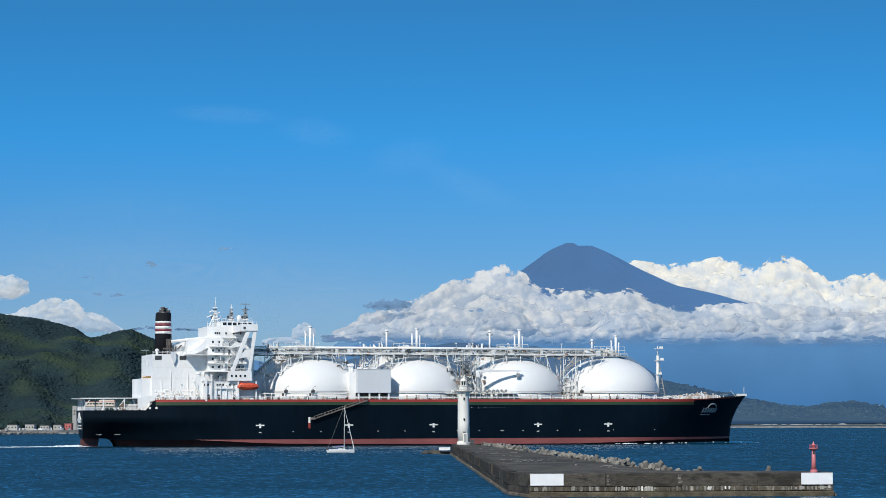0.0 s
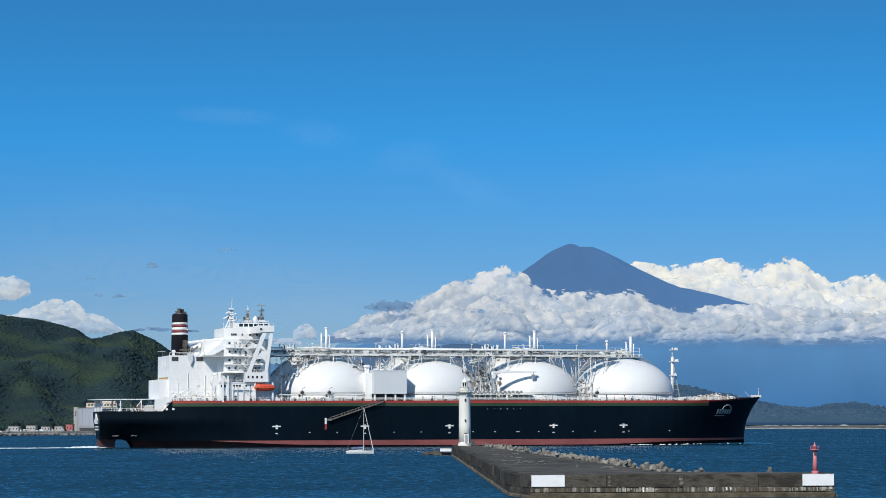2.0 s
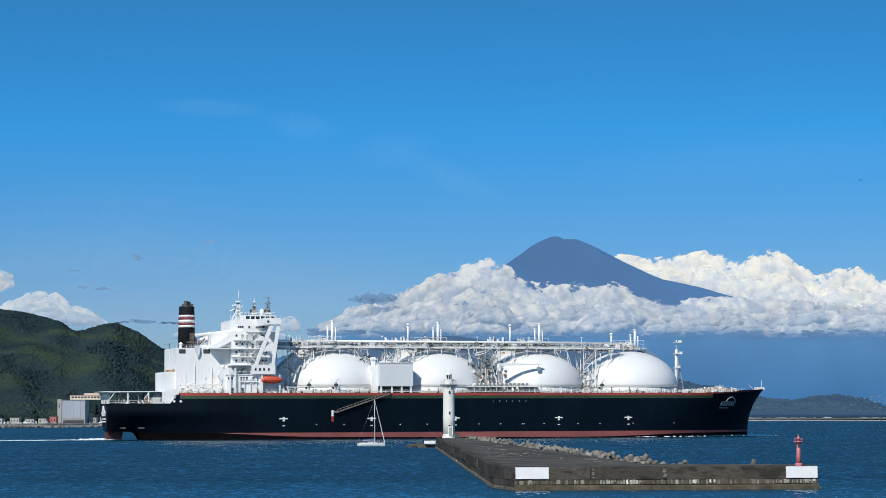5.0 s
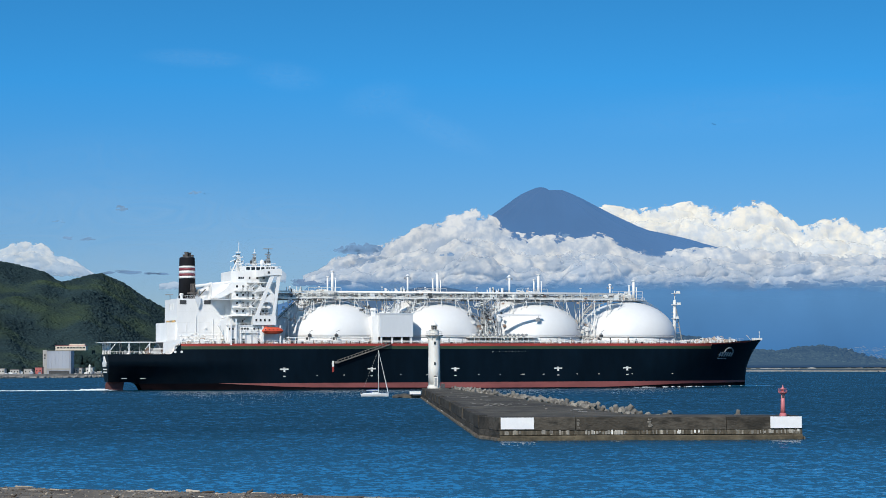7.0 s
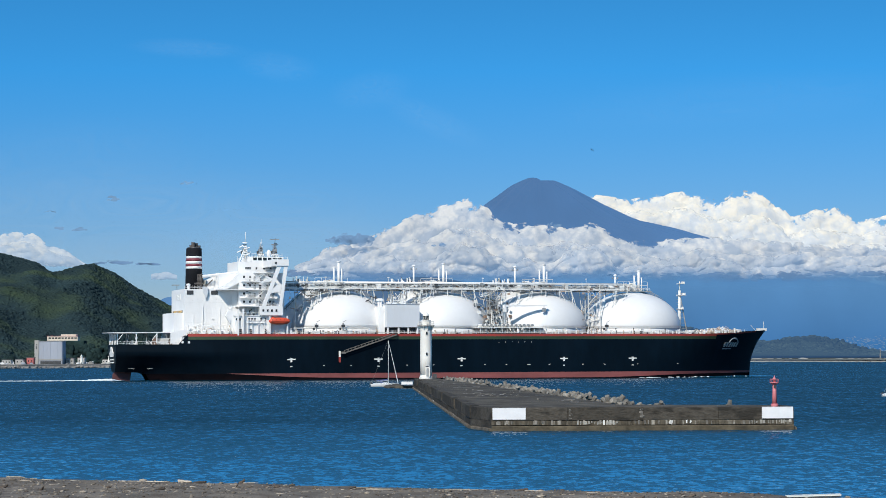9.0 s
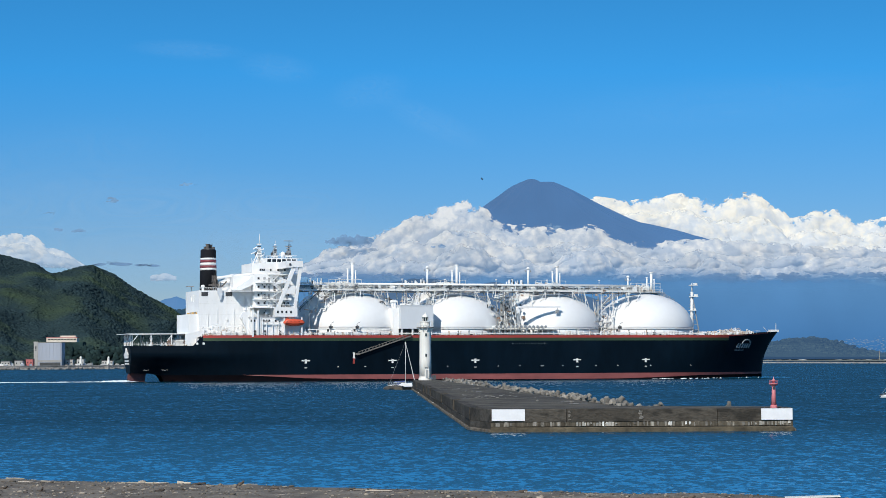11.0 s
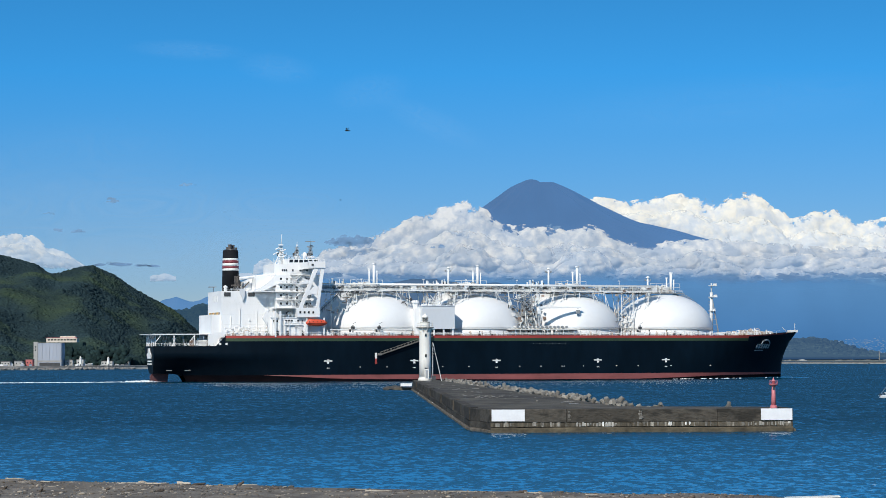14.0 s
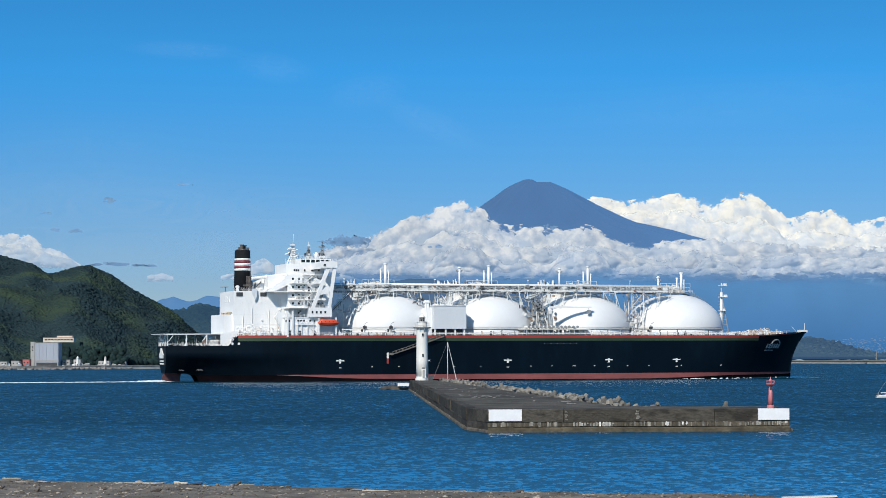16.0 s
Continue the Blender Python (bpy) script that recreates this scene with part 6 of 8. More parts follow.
# grey plate in place of the crane's shadow on the casing wall
part("crane_jib_head", Geo().prism(((-104.2, 36.4), (-102.2, 36.4), (-102.0, 34.0), (-102.5, 32.3), (-103.1, 31.8), (-103.3, 33.2), (-104.0, 34.4)), -14.0, -13.4), M["house_grey"], ship, "grey plate shaped like the crane's shadow on the casing side")
part("crane_arm", Geo().rod((-103.2, -8.6, 40.6), (-89.0, -9.4, 42.4), 0.62, 0.42, n=8).box(-97.6, -96.8, -9.8, -8.0, 41.0, 42.1), M["white"], ship)

ac = part("accommodation", Geo().box(-90.2, -72.3, -16.4, 14, 17.3, 42.0).box(-97.5, -90.2, -12.8, 12, 35.6, 41.5), M["white"], ship, "white accommodation block with balconies")
part("shoulder", Geo().prism(((-98.5, 35.6), (-92.5, 39.5), (-90.6, 41.6), (-80, 41.9), (-80, 39.6), (-88, 39.0), (-93, 36.6), (-95, 35.6)), -16.2, -12.5), M["white"], ac, "sloping white side plate")
part("lower_house", Geo().box(-93.0, -79.2, -22.3, 20.5, 17.3, 25.2).box(-79.2, -74.4, -20.5, 20.5, 17.3, 25.2), M["white"], ac)
part("mid_house", Geo().box(-84.5, -74.6, -18.0, 18.0, 25.2, 28.9), M["white"], ac)
for z, x0 in ((25.2, -93.5), (28.9, -91), (32.2, -90.5), (35.4, -99), (38.7, -89.5), (42.0, -84.5)):
    b = part("balcony", Geo().box(x0, -76.0, -18.6 if z > 30 else -22.6, -10, z - 0.28, z), M["white"], ac, "white balcony deck")
    g = Geo()
    for h in (0.55, 1.1):
        g.rod((x0, -18.5 if z > 30 else -20.5, z + h), (-76, -18.5 if z > 30 else -20.5, z + h), 0.05, n=5)
    k = x0
    while k < -76:
        g.rod((k, -18.5 if z > 30 else -20.5, z), (k, -18.5 if z > 30 else -20.5, z + 1.1), 0.05, n=5)
        k += 1.8
    part("balcony_rail", g, M["white"], b)
for i, (z0, z1) in enumerate(((25.2, 28.9), (28.9, 32.2), (32.2, 35.4), (35.4, 38.7), (38.7, 42.0))):
    xa, xb = (-83.5, -79.8) if i % 2 == 0 else (-79.8, -83.5)
    g = Geo()
    g.prism(((xa, z0), (xb, z1), (xb, z1 + 0.3), (xa, z0 + 0.3)), -18.4, -17.4)
    g.rod((xa, -18.5, z0 + 1.2), (xb, -18.5, z1 + 1.2), 0.07, n=5).rod((xa, -18.5, z0 + 0.7), (xb, -18.5, z1 + 0.7), 0.05, n=5)
    part("outer_stair", g, M["white"], ac, "white outside stair")
for z in (30.2, 33.4, 36.6, 39.9, 26.4):
    for x in (-88.6, -86.2, -78.2, -76.8):
        part("window", Geo().box(x, x + 0.75, -16.52, -16.2, z, z + 0.85), M["window"], ac)
for x in (-92.7, -91.6, -87.9, -86.8, -85.7, -83.1, -81.6):
    part("window", Geo().box(x, x + 0.75, -22.42, -22.1, 23.2, 24.1), M["window"], ac)
for x in (-91.5, -87.4, -81.5):
    part("doorway", Geo().box(x, x + 1.0, -22.42, -22.1, 17.8, 19.9), M["dark"], ac)
# bridge
st = part("forward_stair_house", Geo().prism(((-69.3, 17.3), (-69.3, 26.0), (-66.8, 30.0), (-59.5, 36.0), (-57.0, 36.0), (-64.2, 17.3)), -2.5, 2.5), M["white"], ac, "shaded white stair house before the first tank")
for k in range(12):
    x, z = -69.6 + 0.92 * k, 26.6 + 0.86 * k
    part("stair_post", Geo().rod((x, -2.6, z - 0.8), (x, -2.6, z + 1.4), 0.09, n=5), M["grey_steel"], st)
part("stair_rail", Geo().rod((-69.6, -2.6, 28.0), (-59.5, -2.6, 37.4), 0.09, n=5).rod((-69.6, -2.6, 27.2), (-59.5, -2.6, 36.6), 0.16, n=5), M["dark"], st)
bw = part("wheelhouse", Geo().box(-89.2, -73.8, -9.5, 9.5, 42.0, 46.6), M["white"], ship, "white navigating bridge with wings")
for x in (-86.2, -85.4, -84.6, -82.0, -79.0, -76.2):
    part("window", Geo().box(x, x + 0.6, -9.62, -9.3, 43.6, 44.4), M["window"], bw)
part("bridge_wing", Geo().prism(((-79.0, 44.2), (-72.2, 44.6), (-72.2, 46.9), (-79.0, 46.9)), -24.2, 24.2), M["white"], bw)
part("wing_bulwark", Geo().box(-79.0, -72.2, -24.3, -24.1, 44.5, 47.0), M["white"], bw)
part("bridge_front", Geo().box(-83.5, -70.6, -8.5, 8.5, 46.6, 48.7), M["white"], bw)
for k in range(6):
    part("bridge_window", Geo().box(-82.8 + k * 2.0, -81.3 + k * 2.0, -8.62, -8.3, 47.2, 48.3), M["window"], bw)
part("wing_strut", Geo().prism(((-82.6, 28.9), (-81.2, 28.9), (-74.9, 44.6), (-76.5, 44.6)), -23.9, -22.9), M["white"], bw)
part("wing_column", Geo().prism(((-75.8, 28.9), (-74.7, 28.9), (-72.4, 44.9), (-73.7, 44.9)), -23.9, -22.9), M["white"], bw)
part("strut_tie", Geo().prism(((-80.6, 33.6), (-75.6, 34.4), (-75.3, 36.6), (-76.6, 37.2)), -23.8, -23.0), M["white"], bw)
part("strut_tie", Geo().prism(((-84.0, 37.4), (-78.9, 38.6), (-78.6, 39.6), (-82.0, 40.8), (-80.4, 39.4)), -23.7, -23.1), M["white"], bw)
part("strut_base", Geo().box(-83.5, -74.4, -23.9, -18, 25.2, 28.9), M["white"], bw)
g = Geo()
for h in (47.8, 48.4):
    g.chain([(-89, -9.3, h - 0.6), (-84, -9.3, h - 0.6)], 0.05, 5)
for k in range(5):
    g.rod((-89 + k * 1.2, -9.3, 46.6), (-89 + k * 1.2, -9.3, 47.8), 0.05, n=5)
g.chain([(-79, -24, 47.9), (-72.4, -24, 47.9)], 0.05, 5)
for k in range(5):
    g.rod((-79 + 1.6 * k, -24, 46.9), (-79 + 1.6 * k, -24, 47.9), 0.05, n=5)
part("bridge_rail", g, M["white"], bw)
for x, top, arms in ((-84.2, 58.8, ((50.6, 1.8), (52.2, 1.5), (53.6, 0.8))), (-77.8, 56.0, ((50.2, 0.9), (52.5, 0.6))), (-72.1, 56.4, ((50.5, 1.0), (53.8, 1.3), (55.9, 1.9)))):
    m = part("radar_mast", Geo().rod((x, 0, 46.3), (x, 0, 52.5), 0.5, 0.35, n=10).rod((x, 0, 52.5), (x + 0.3, 0, top), 0.14, 0.08, n=6), M["dark" if x > -73 else "pipe"], ship, "thin signal mast with radar arms", True)
    for z, w in arms:
        part("mast_arm", Geo().box(x - w, x + w, -0.4, 0.4, z, z + 0.28), M["grey_steel"], m)
    part("mast_platform", Geo().box(x - 1.1, x + 1.1, -1.2, 1.2, 49.6, 50.0), M["white"], m)
    part("mast_gear", Geo().box(x - 0.8, x + 0.8, -0.8, 0.8, 51.0, 52.0), M["grey_steel"], m)
    part("mast_lamp", Geo().box(x - 1.5, x - 0.9, -0.5, 0.5, 50.0, 51.3), M["dark"], m)
    g = Geo()
    for k in range(6):
        z = 46.9 + 1.1 * k
        w = 1.3 - 0.17 * k
        g.rod((x - w, -0.8, z), (x + w * 0.85, -0.8, z + 1.1), 0.07, n=5).rod((x + w, -0.8, z), (x - w * 0.85, -0.8, z + 1.1), 0.07, n=5)
    for w in (-1.35, 1.35):
        g.rod((x + w, -0.8, 46.6), (x + w * 0.3, -0.8, 53.4), 0.1, n=5)
    part("mast_lattice", g, M["grey_steel" if x > -80 else "pipe"], m)
    for k in range(7):
        z, w = 49.8 + 0.75 * k, rng.uniform(0.3, 0.9)
        part("mast_fitting", Geo().box(x + rng.uniform(-1.2, 0.3), x + w, -1.1, -0.6, z, z + rng.uniform(0.15, 0.5)), M[rng.choice(("dark", "grey_steel", "white"))], m)
    part("mast_stay", Geo().rod((x, 0, 50.5), (x - 2.2, -3, 46.6), 0.09, n=5).rod((x, 0, 50.5), (x + 1.6, -3, 46.6), 0.09, n=5), M["pipe"], m)
for x, z in ((-75.2, 50.0),):
    part("satellite_dome", Geo().lathe(((0.5, z - 1), (0.85, z), (0.85, z + 0.7), (0.5, z + 1.4), (0.1, z + 1.6)), 16, (x, -3)), M["white"], ship, smooth=True)

# lifeboat in its davits
rows = []
for k in range(15):
    u = k / 14
    full = (1 - abs(2 * u - 1) ** 2.6) ** 0.55 * 0.92 + 0.08
    x, w = -80.0 + 8.6 * u, 1.5 * full
    low, high = 22.9 - 1.3 * full, 22.9 + 1.45 * full + (0.45 if 0.08 < u < 0.28 else 0.0)
    rows.append([(x, -23.6 + w * math.cos(a) * (1.0 if math.sin(a) < 0 else 0.92), 22.9 + (high - 22.9 if math.sin(a) > 0 else 22.9 - low) * math.sin(a)) for a in [2 * math.pi * i / 16 for i in range(17)]])
g = Geo().grid(rows)
g.add(rows[0][:-1], [tuple(range(15, -1, -1))]).add(rows[-1][:-1], [tuple(range(16))])
lb = part("lifeboat", g, M["orange"], ship, "orange enclosed lifeboat with a raised cockpit", smooth=True)
part("rubbing_strake", Geo().box(-79.4, -72.0, -25.15, -22.1, 22.8, 22.98), M["orange"], lb)
for x in (-79.0, -77.4, -75.8, -74.2):
    part("port_light", Geo().box(x, x + 0.3, -25.02, -24.6, 23.35, 23.55), M["window"], lb)
for x in (-79.8, -72.8):
    part("boat_davit", Geo().prism(((x, 17.6), (x + 0.6, 17.6), (x + 0.5, 25.0), (x, 25.0)), -23.6, -22.8), M["white"], ship)
g = Geo()
for x in (-92.3, -90.3):
    g.box(x, x + 0.65, -23.2, -22.6, 17.4, 27.6)
for x in (-88.0, -86.4, -84.0, -81.6):
    g.rod((x, -22.8, 17.4), (x, -22.8, 23.6), 0.16, n=6)
g.box(-88.3, -81.0, -23.1, -20.5, 22.1, 22.4).box(-92.3, -89.6, -23.0, -20.5, 25.0, 25.25)
for z in (22.9, 23.5):
    g.rod((-88.2, -23, z), (-81.1, -23, z), 0.06, n=5)
g.rod((-84, -22.8, 22.2), (-79.5, -22.8, 17.6), 0.14, n=6).rod((-83.2, -22.8, 22.2), (-78.7, -22.8, 17.6), 0.14, n=6)
part("side_frame", g, M["white"], ship, "white side gallery frame")

# mooring deck aft with its roof
cn = part("aft_canopy", Geo().prism(((-139.2, 18.55), (-137, 18.35), (-112, 18.6), (-112, 18.85), (-137, 18.8), (-139.2, 18.75)), -11.5, 11.5), M["white"], ship, "thin white roof over the aft mooring deck")
for x, w in ((-136.6, 8.8), (-129.6, 11.0), (-121.6, 11.2), (-114.5, 11.2)):
    for y in (-w, w):
        part("canopy_post", Geo().box(x - 0.2, x + 0.2, y - 0.2, y + 0.2, 13.4, 18.5), M["white"], cn)
for y in (-5.5, -2, 2, 5.5):
    part("canopy_post", Geo().box(-136.8, -136.5, y - 0.14, y + 0.14, 13.4, 18.4), M["white"], cn)
    part("canopy_brace", Geo().rod((-136.6, y, 13.8), (-136.6, y + 3, 18.3), 0.13, n=6), M["white"], cn)
for x in (-136.6, -123.4):
    part("canopy_brace", Geo().rod((x, -11, 15.8), (x + 2.0, -11, 18.4), 0.16, n=6), M["white"], cn)
for k in range(9):
    x = -127.5 + 1.5 * k
    part("life_ring", Geo().rod((x, -half_breadth(x, 14) + 0.1, 14.7), (x, -half_breadth(x, 14) + 0.3, 14.7), 0.34, n=14), M["mark"], ship) if k % 3 else None
for k in range(7):
    x = -121.5 + rng.uniform(-0.5, 0.5) + k * 1.1
    part("mooring_winch", Geo().rod((x, -11, 15.2), (x, -8, 15.2), 1.2, n=12).box(x - 0.8, x + 0.8, -11.5, -8, 13.4, 14.6), M[rng.choice(("pipe", "rust", "grey_steel"))], ship)
part("stern_slope_plate", Geo().prism(((-117.5, 14.0), (-111.0, 18.1), (-110.0, 19.6), (-113.5, 19.6), (-117.5, 18.4)), -17.6, -17.2), M["white"], ship)

# forecastle gear and foremast
for k in range(44):
    x = 105.5 + 22.5 * rng.random()
    w = half_breadth(x, 18) - 1.5
    y = rng.uniform(-w, w * 0.3)
    h = rng.uniform(0.5, 1.7) + (1.0 if 117 < x < 125 else 0)
    if k % 2:
        part("mooring_winch", Geo().rod((x, y, 18.3 + h * 0.3), (x, y + 2.2, 18.3 + h * 0.3), 0.4 + h * 0.25, n=14).box(x - 0.8, x + 0.8, y, y + 2.2, 17.3, 18.6), M[rng.choice(("pipe", "rust_pale", "grey_steel", "rust_pale", "white"))], ship, "worn mooring winch")
    else:
        part("deck_vent", Geo().lathe(((0.22, 17.3), (0.22, 18.0 + h * 0.8), (0.42, 18.2 + h * 0.8), (0.35, 18.5 + h * 0.8)), 10, (x, y)), M[rng.choice(("white", "rust_pale", "pipe", "rust_pale"))], ship)
for k in range(9):
    part("mooring_line", Geo().chain([(109 + k * 2.0 + 1.5 * math.cos(t), -7 + 0.3 * k, 18.2 + (1.5 + 0.2 * (k % 4) + (0.8 if 3 < k < 8 else 0)) * math.sin(t)) for t in [math.pi * j / 8 for j in range(9)]], 0.14, 5), M["rust_pale" if k % 2 else "pipe"], ship)
part("store_house", Geo().box(104.2, 106.2, -9, -6, 17.3, 19.6), M["white"], ship)
fm = part("foremast", Geo().rod((103.6, 0, 17.3), (103.9, 0, 36.5), 0.85, 0.6, n=12).rod((103.9, 0, 36.5), (103.9, 0, 40.4), 0.3, 0.2, n=8), M["pipe"], ship, "grey foremast with lamp platforms", True)
for z, w in ((34.4, 2.2), (39.2, 1.9), (28.5, 1.2)):
    part("lamp_platform", Geo().box(103.0, 104.0 + w, -1.4, 1.4, z, z + 0.3).box(103.9 + w * 0.5, 104.2 + w, -0.6, 0.6, z + 0.3, z + 1.1), M["pipe"], fm)
for k in range(12):
    part("mast_rung", Geo().box(102.6, 102.9, -0.5, 0.5, 20 + k * 1.4, 20.15 + k * 1.4), M["grey_steel"], fm)
part("jack_staff", Geo().rod((143.0, 0, 19.6), (143.0, 0, 23.4), 0.12, n=6).box(140, 143.8, -1.2, 1.2, 19.5, 20.5), M["pipe"], ship)
part("stem_davit", Geo().rod((138.5, -1.5, 19.4), (136.2, -1.5, 21.8), 0.09, n=6), M["pipe"], ship)

# fittings on the casing, the house sides and the deck abreast of them
for k in range(16):
    x, z, w, h = rng.uniform(-110, -90), 18 + 7 * rng.random() ** 2, rng.uniform(0.25, 0.7), rng.uniform(0.25, 0.9)
    part("wall_fitting", Geo().box(x, x + w, -13.0 - rng.uniform(0.2, 0.7), -12.9, z, z + h), M[rng.choice(("white", "white", "pipe", "grey_steel"))], hs)
for k in range(36):
    x, w, h = rng.uniform(-110, -74), rng.uniform(0.5, 2.2), rng.uniform(0.8, 2.6)
    y = -min(21.5, half_breadth(x, 17) - 1.5) + rng.uniform(0, 2)
    part("deck_locker", Geo().box(x, x + w, y, y + rng.uniform(0.5, 1.4), 17.3, 17.3 + h), M[rng.choice(("white", "white", "pipe", "grey_steel", "dark"))], ship)
for x in (-108, -104.5, -101, -97.5):
    y = -half_breadth(x, 17) + 2.2
    part("life_raft", Geo().rod((x - 0.8, y, 19.0), (x + 0.8, y, 19.0), 0.5, n=12).box(x - 0.7, x + 0.7, y - 0.4, y + 0.4, 17.3, 18.6), M["white"], ship, "white life raft drum on its cradle")
for x in (-106.5, -96.2, -91.4):
    part("deck_crane_post", Geo().rod((x, -15.5, 17.3), (x, -15.5, 21.5), 0.3, n=8).rod((x, -15.5, 21.5), (x + 2.8, -15.8, 22.4), 0.2, n=6), M["white"], ship)
for z in (22.4, 26.2, 30.4):
    part("casing_seam", Geo().box(-111.0, -88.6, -13.04, -12.95, z, z + 0.09), M["pipe"], hs)
for x in (-107.6, -103.9, -97.2, -91.0):
    part("casing_pipe", Geo().rod((x, -13.25, 17.5), (x, -13.25, 24.0 + 6 * rng.random()), 0.13, n=6), M["white"], hs)
for k in range(44):
    x = rng.uniform(-111.5, -89)
    y = -min(20.0, half_breadth(x, 17) - 2.0) + rng.uniform(0, 3.5)
    w, h = rng.uniform(0.3, 1.7), 0.8 + 3.6 * rng.random() ** 1.6
    if k % 3 == 0:
        g = Geo().chain([(x, y, 17.3), (x, y, 17.3 + h), (x + w, y, 17.3 + h * 1.08), (x + w * 1.4, y, 17.3 + h * 0.7)], 0.17, 6)
    elif k % 3 == 1:
        g = Geo().box(x, x + w, y, y + w * 0.6, 17.3, 17.3 + h * 0.6).rod((x + w / 2, y, 17.3 + h * 0.6), (x + w / 2, y, 17.4 + h), 0.12, n=6)
    else:
        g = Geo().lathe(((0.2, 17.3), (0.2, 17.3 + h), (0.45, 17.5 + h), (0.4, 18.0 + h), (0.1, 18.1 + h)), 10, (x, y))
    part("deck_outfit", g, M[rng.choice(("white", "white", "pipe", "white", "rust_pale"))], ship)
part("foot_rail", Geo().rod((-110, -14.5, 20.9), (-93, -17.0, 21.6), 0.14, n=6).rod((-110, -14.5, 19.4), (-93, -17.0, 19.9), 0.14, n=6), M["white"], ship)
part("casing_ladder", Geo().box(-93.2, -93.1, -13.25, -13.05, 18, 33).box(-92.5, -92.4, -13.25, -13.05, 18, 33), M["pipe"], hs)
for k in range(3):
    x = -96 + k * 7.3
    part("house_pipe", Geo().rod((x, -22.5, 17.4), (x, -22.5, 25.0), 0.11, n=6), M["pipe"], ac)
part("white_gantry", Geo().prism(((-96.5, 25.0), (-94.5, 21.5), (-93.6, 18.0), (-92.6, 18.0), (-92.8, 22), (-91.5, 25.2), (-92.5, 27.0), (-95.5, 27.0)), -20.9, -19.4), M["white"], ac)
for x, z in ((-94.2, 27.6), (-85.5, 26.2)):
    part("vent_cowl", Geo().lathe(((0.4, 24.8), (0.4, z), (0.9, z + 0.2), (0.8, z + 0.8), (0.2, z + 1.0)), 12, (x, -19)), M["white"], ac)
for k in range(10):
    x, z = rng.uniform(-88, -76), rng.choice((25.2, 28.9, 32.2, 35.4, 38.7))
    part("balcony_box", Geo().box(x, x + rng.uniform(0.5, 1.6), -18.0, -17.2, z, z + rng.uniform(0.7, 1.8)), M[rng.choice(("white", "pipe", "grey_steel"))], ac)

# clutter along the deck edge
for k in range(190):
    x = rng.uniform(-72, 103)
    if 4 < x < 35 or -35 < x < -18:
        continue
    w, h = rng.uniform(0.2, 1.0), rng.uniform(0.9, 2.4)
    part("deck_fitting", Geo().box(x, x + w, -22.6, -22.6 + w, 17.3, 17.3 + h) if k % 2 else Geo().lathe(((0.16, 17.3), (0.16, 17.6 + h), (0.32, 17.7 + h), (0.26, 18.0 + h)), 8, (x, -22.4)), M[rng.choice(("white", "pipe", "rust_pale", "white", "dark", "grey_steel"))], ship)
for x in (-60.6, -49.8, 61.6):
    dv = part("fire_monitor", Geo().rod((x, -22.5, 17.3), (x, -22.5, 22.2), 0.3, n=8).rod((x, -22.5, 22.6), (x + 1.2, -22.7, 23.3), 0.13, n=6), M["grey_steel"], ship, "fire monitor on a grey post")
    part("valve_box", Geo().box(x - 0.6, x + 0.7, -22.9, -21.9, 20.6, 21.6).box(x - 1.4, x - 0.7, -22.6, -22.0, 19.4, 20.4), M["dark"], dv)
    part("foot_box", Geo().box(x - 1.6, x + 1.2, -23.0, -21.6, 17.3, 19.2).box(x + 2.0, x + 3.4, -22.8, -21.8, 17.3, 18.8), M["pipe"], dv)
part("side_pipe", Geo().rod((-70, -21.6, 20.2), (-36, -21.6, 20.2), 0.22, n=8), M["pipe"], ship)
part("fire_main", Geo().rod((-70, -22.2, 18.6), (102, -22.2, 18.6), 0.2, n=8), M["pipe"], ship)

# dense pipework in the gaps between the tanks
for x0, x1, z1, count in ((6.5, 21.5, 34.5, 60), (55.2, 60.2, 24.5, 16), (-37.0, -33, 33.5, 12)):
    for k in range(count):
        x, y = rng.uniform(x0, x1), rng.uniform(-15.5, -9.5)
        z = 18 + (z1 - 18) * rng.random()
        mat = M[rng.choice(("grey_steel", "dark", "pipe", "grey_steel", "pipe", "dark"))]
        kind = k % 4
        if kind == 0:
            part("riser_pipe", Geo().rod((x, y, 17.4), (x, y, z), 0.22, n=6), mat, ship)
        elif kind == 1:
            part("cross_pipe", Geo().rod((x - rng.uniform(0.8, 2.6), y, z), (x + rng.uniform(0.8, 2.6), y, z + rng.uniform(-1.2, 1.2)), 0.18, n=6), mat, ship)
        elif kind == 2:
            part("valve_cluster", Geo().box(x, x + rng.uniform(0.5, 1.5), y, y + 0.8, z, z + rng.uniform(0.4, 1.4)), mat, ship)
        else:
            part("pipe_bend", Geo().chain([(x + 1.5 * math.cos(a), y, z - 1.5 + 1.5 * math.sin(a)) for a in (0.2, 0.7, 1.2, 1.7, 2.2, 2.8)], 0.16, 5), mat, ship)
part("mast_brace", Geo().rod((107.2, 0, 18.5), (104.3, 0, 34.0), 0.3, 0.22, n=8), M["grey_steel"], fm)
for k in range(6):
    part("mast_step", Geo().rod((104.0, 0, 20.5 + 2.2 * k), (106.7 - 0.42 * k, 0, 20.5 + 2.2 * k), 0.12, n=5), M["grey_steel"], fm)
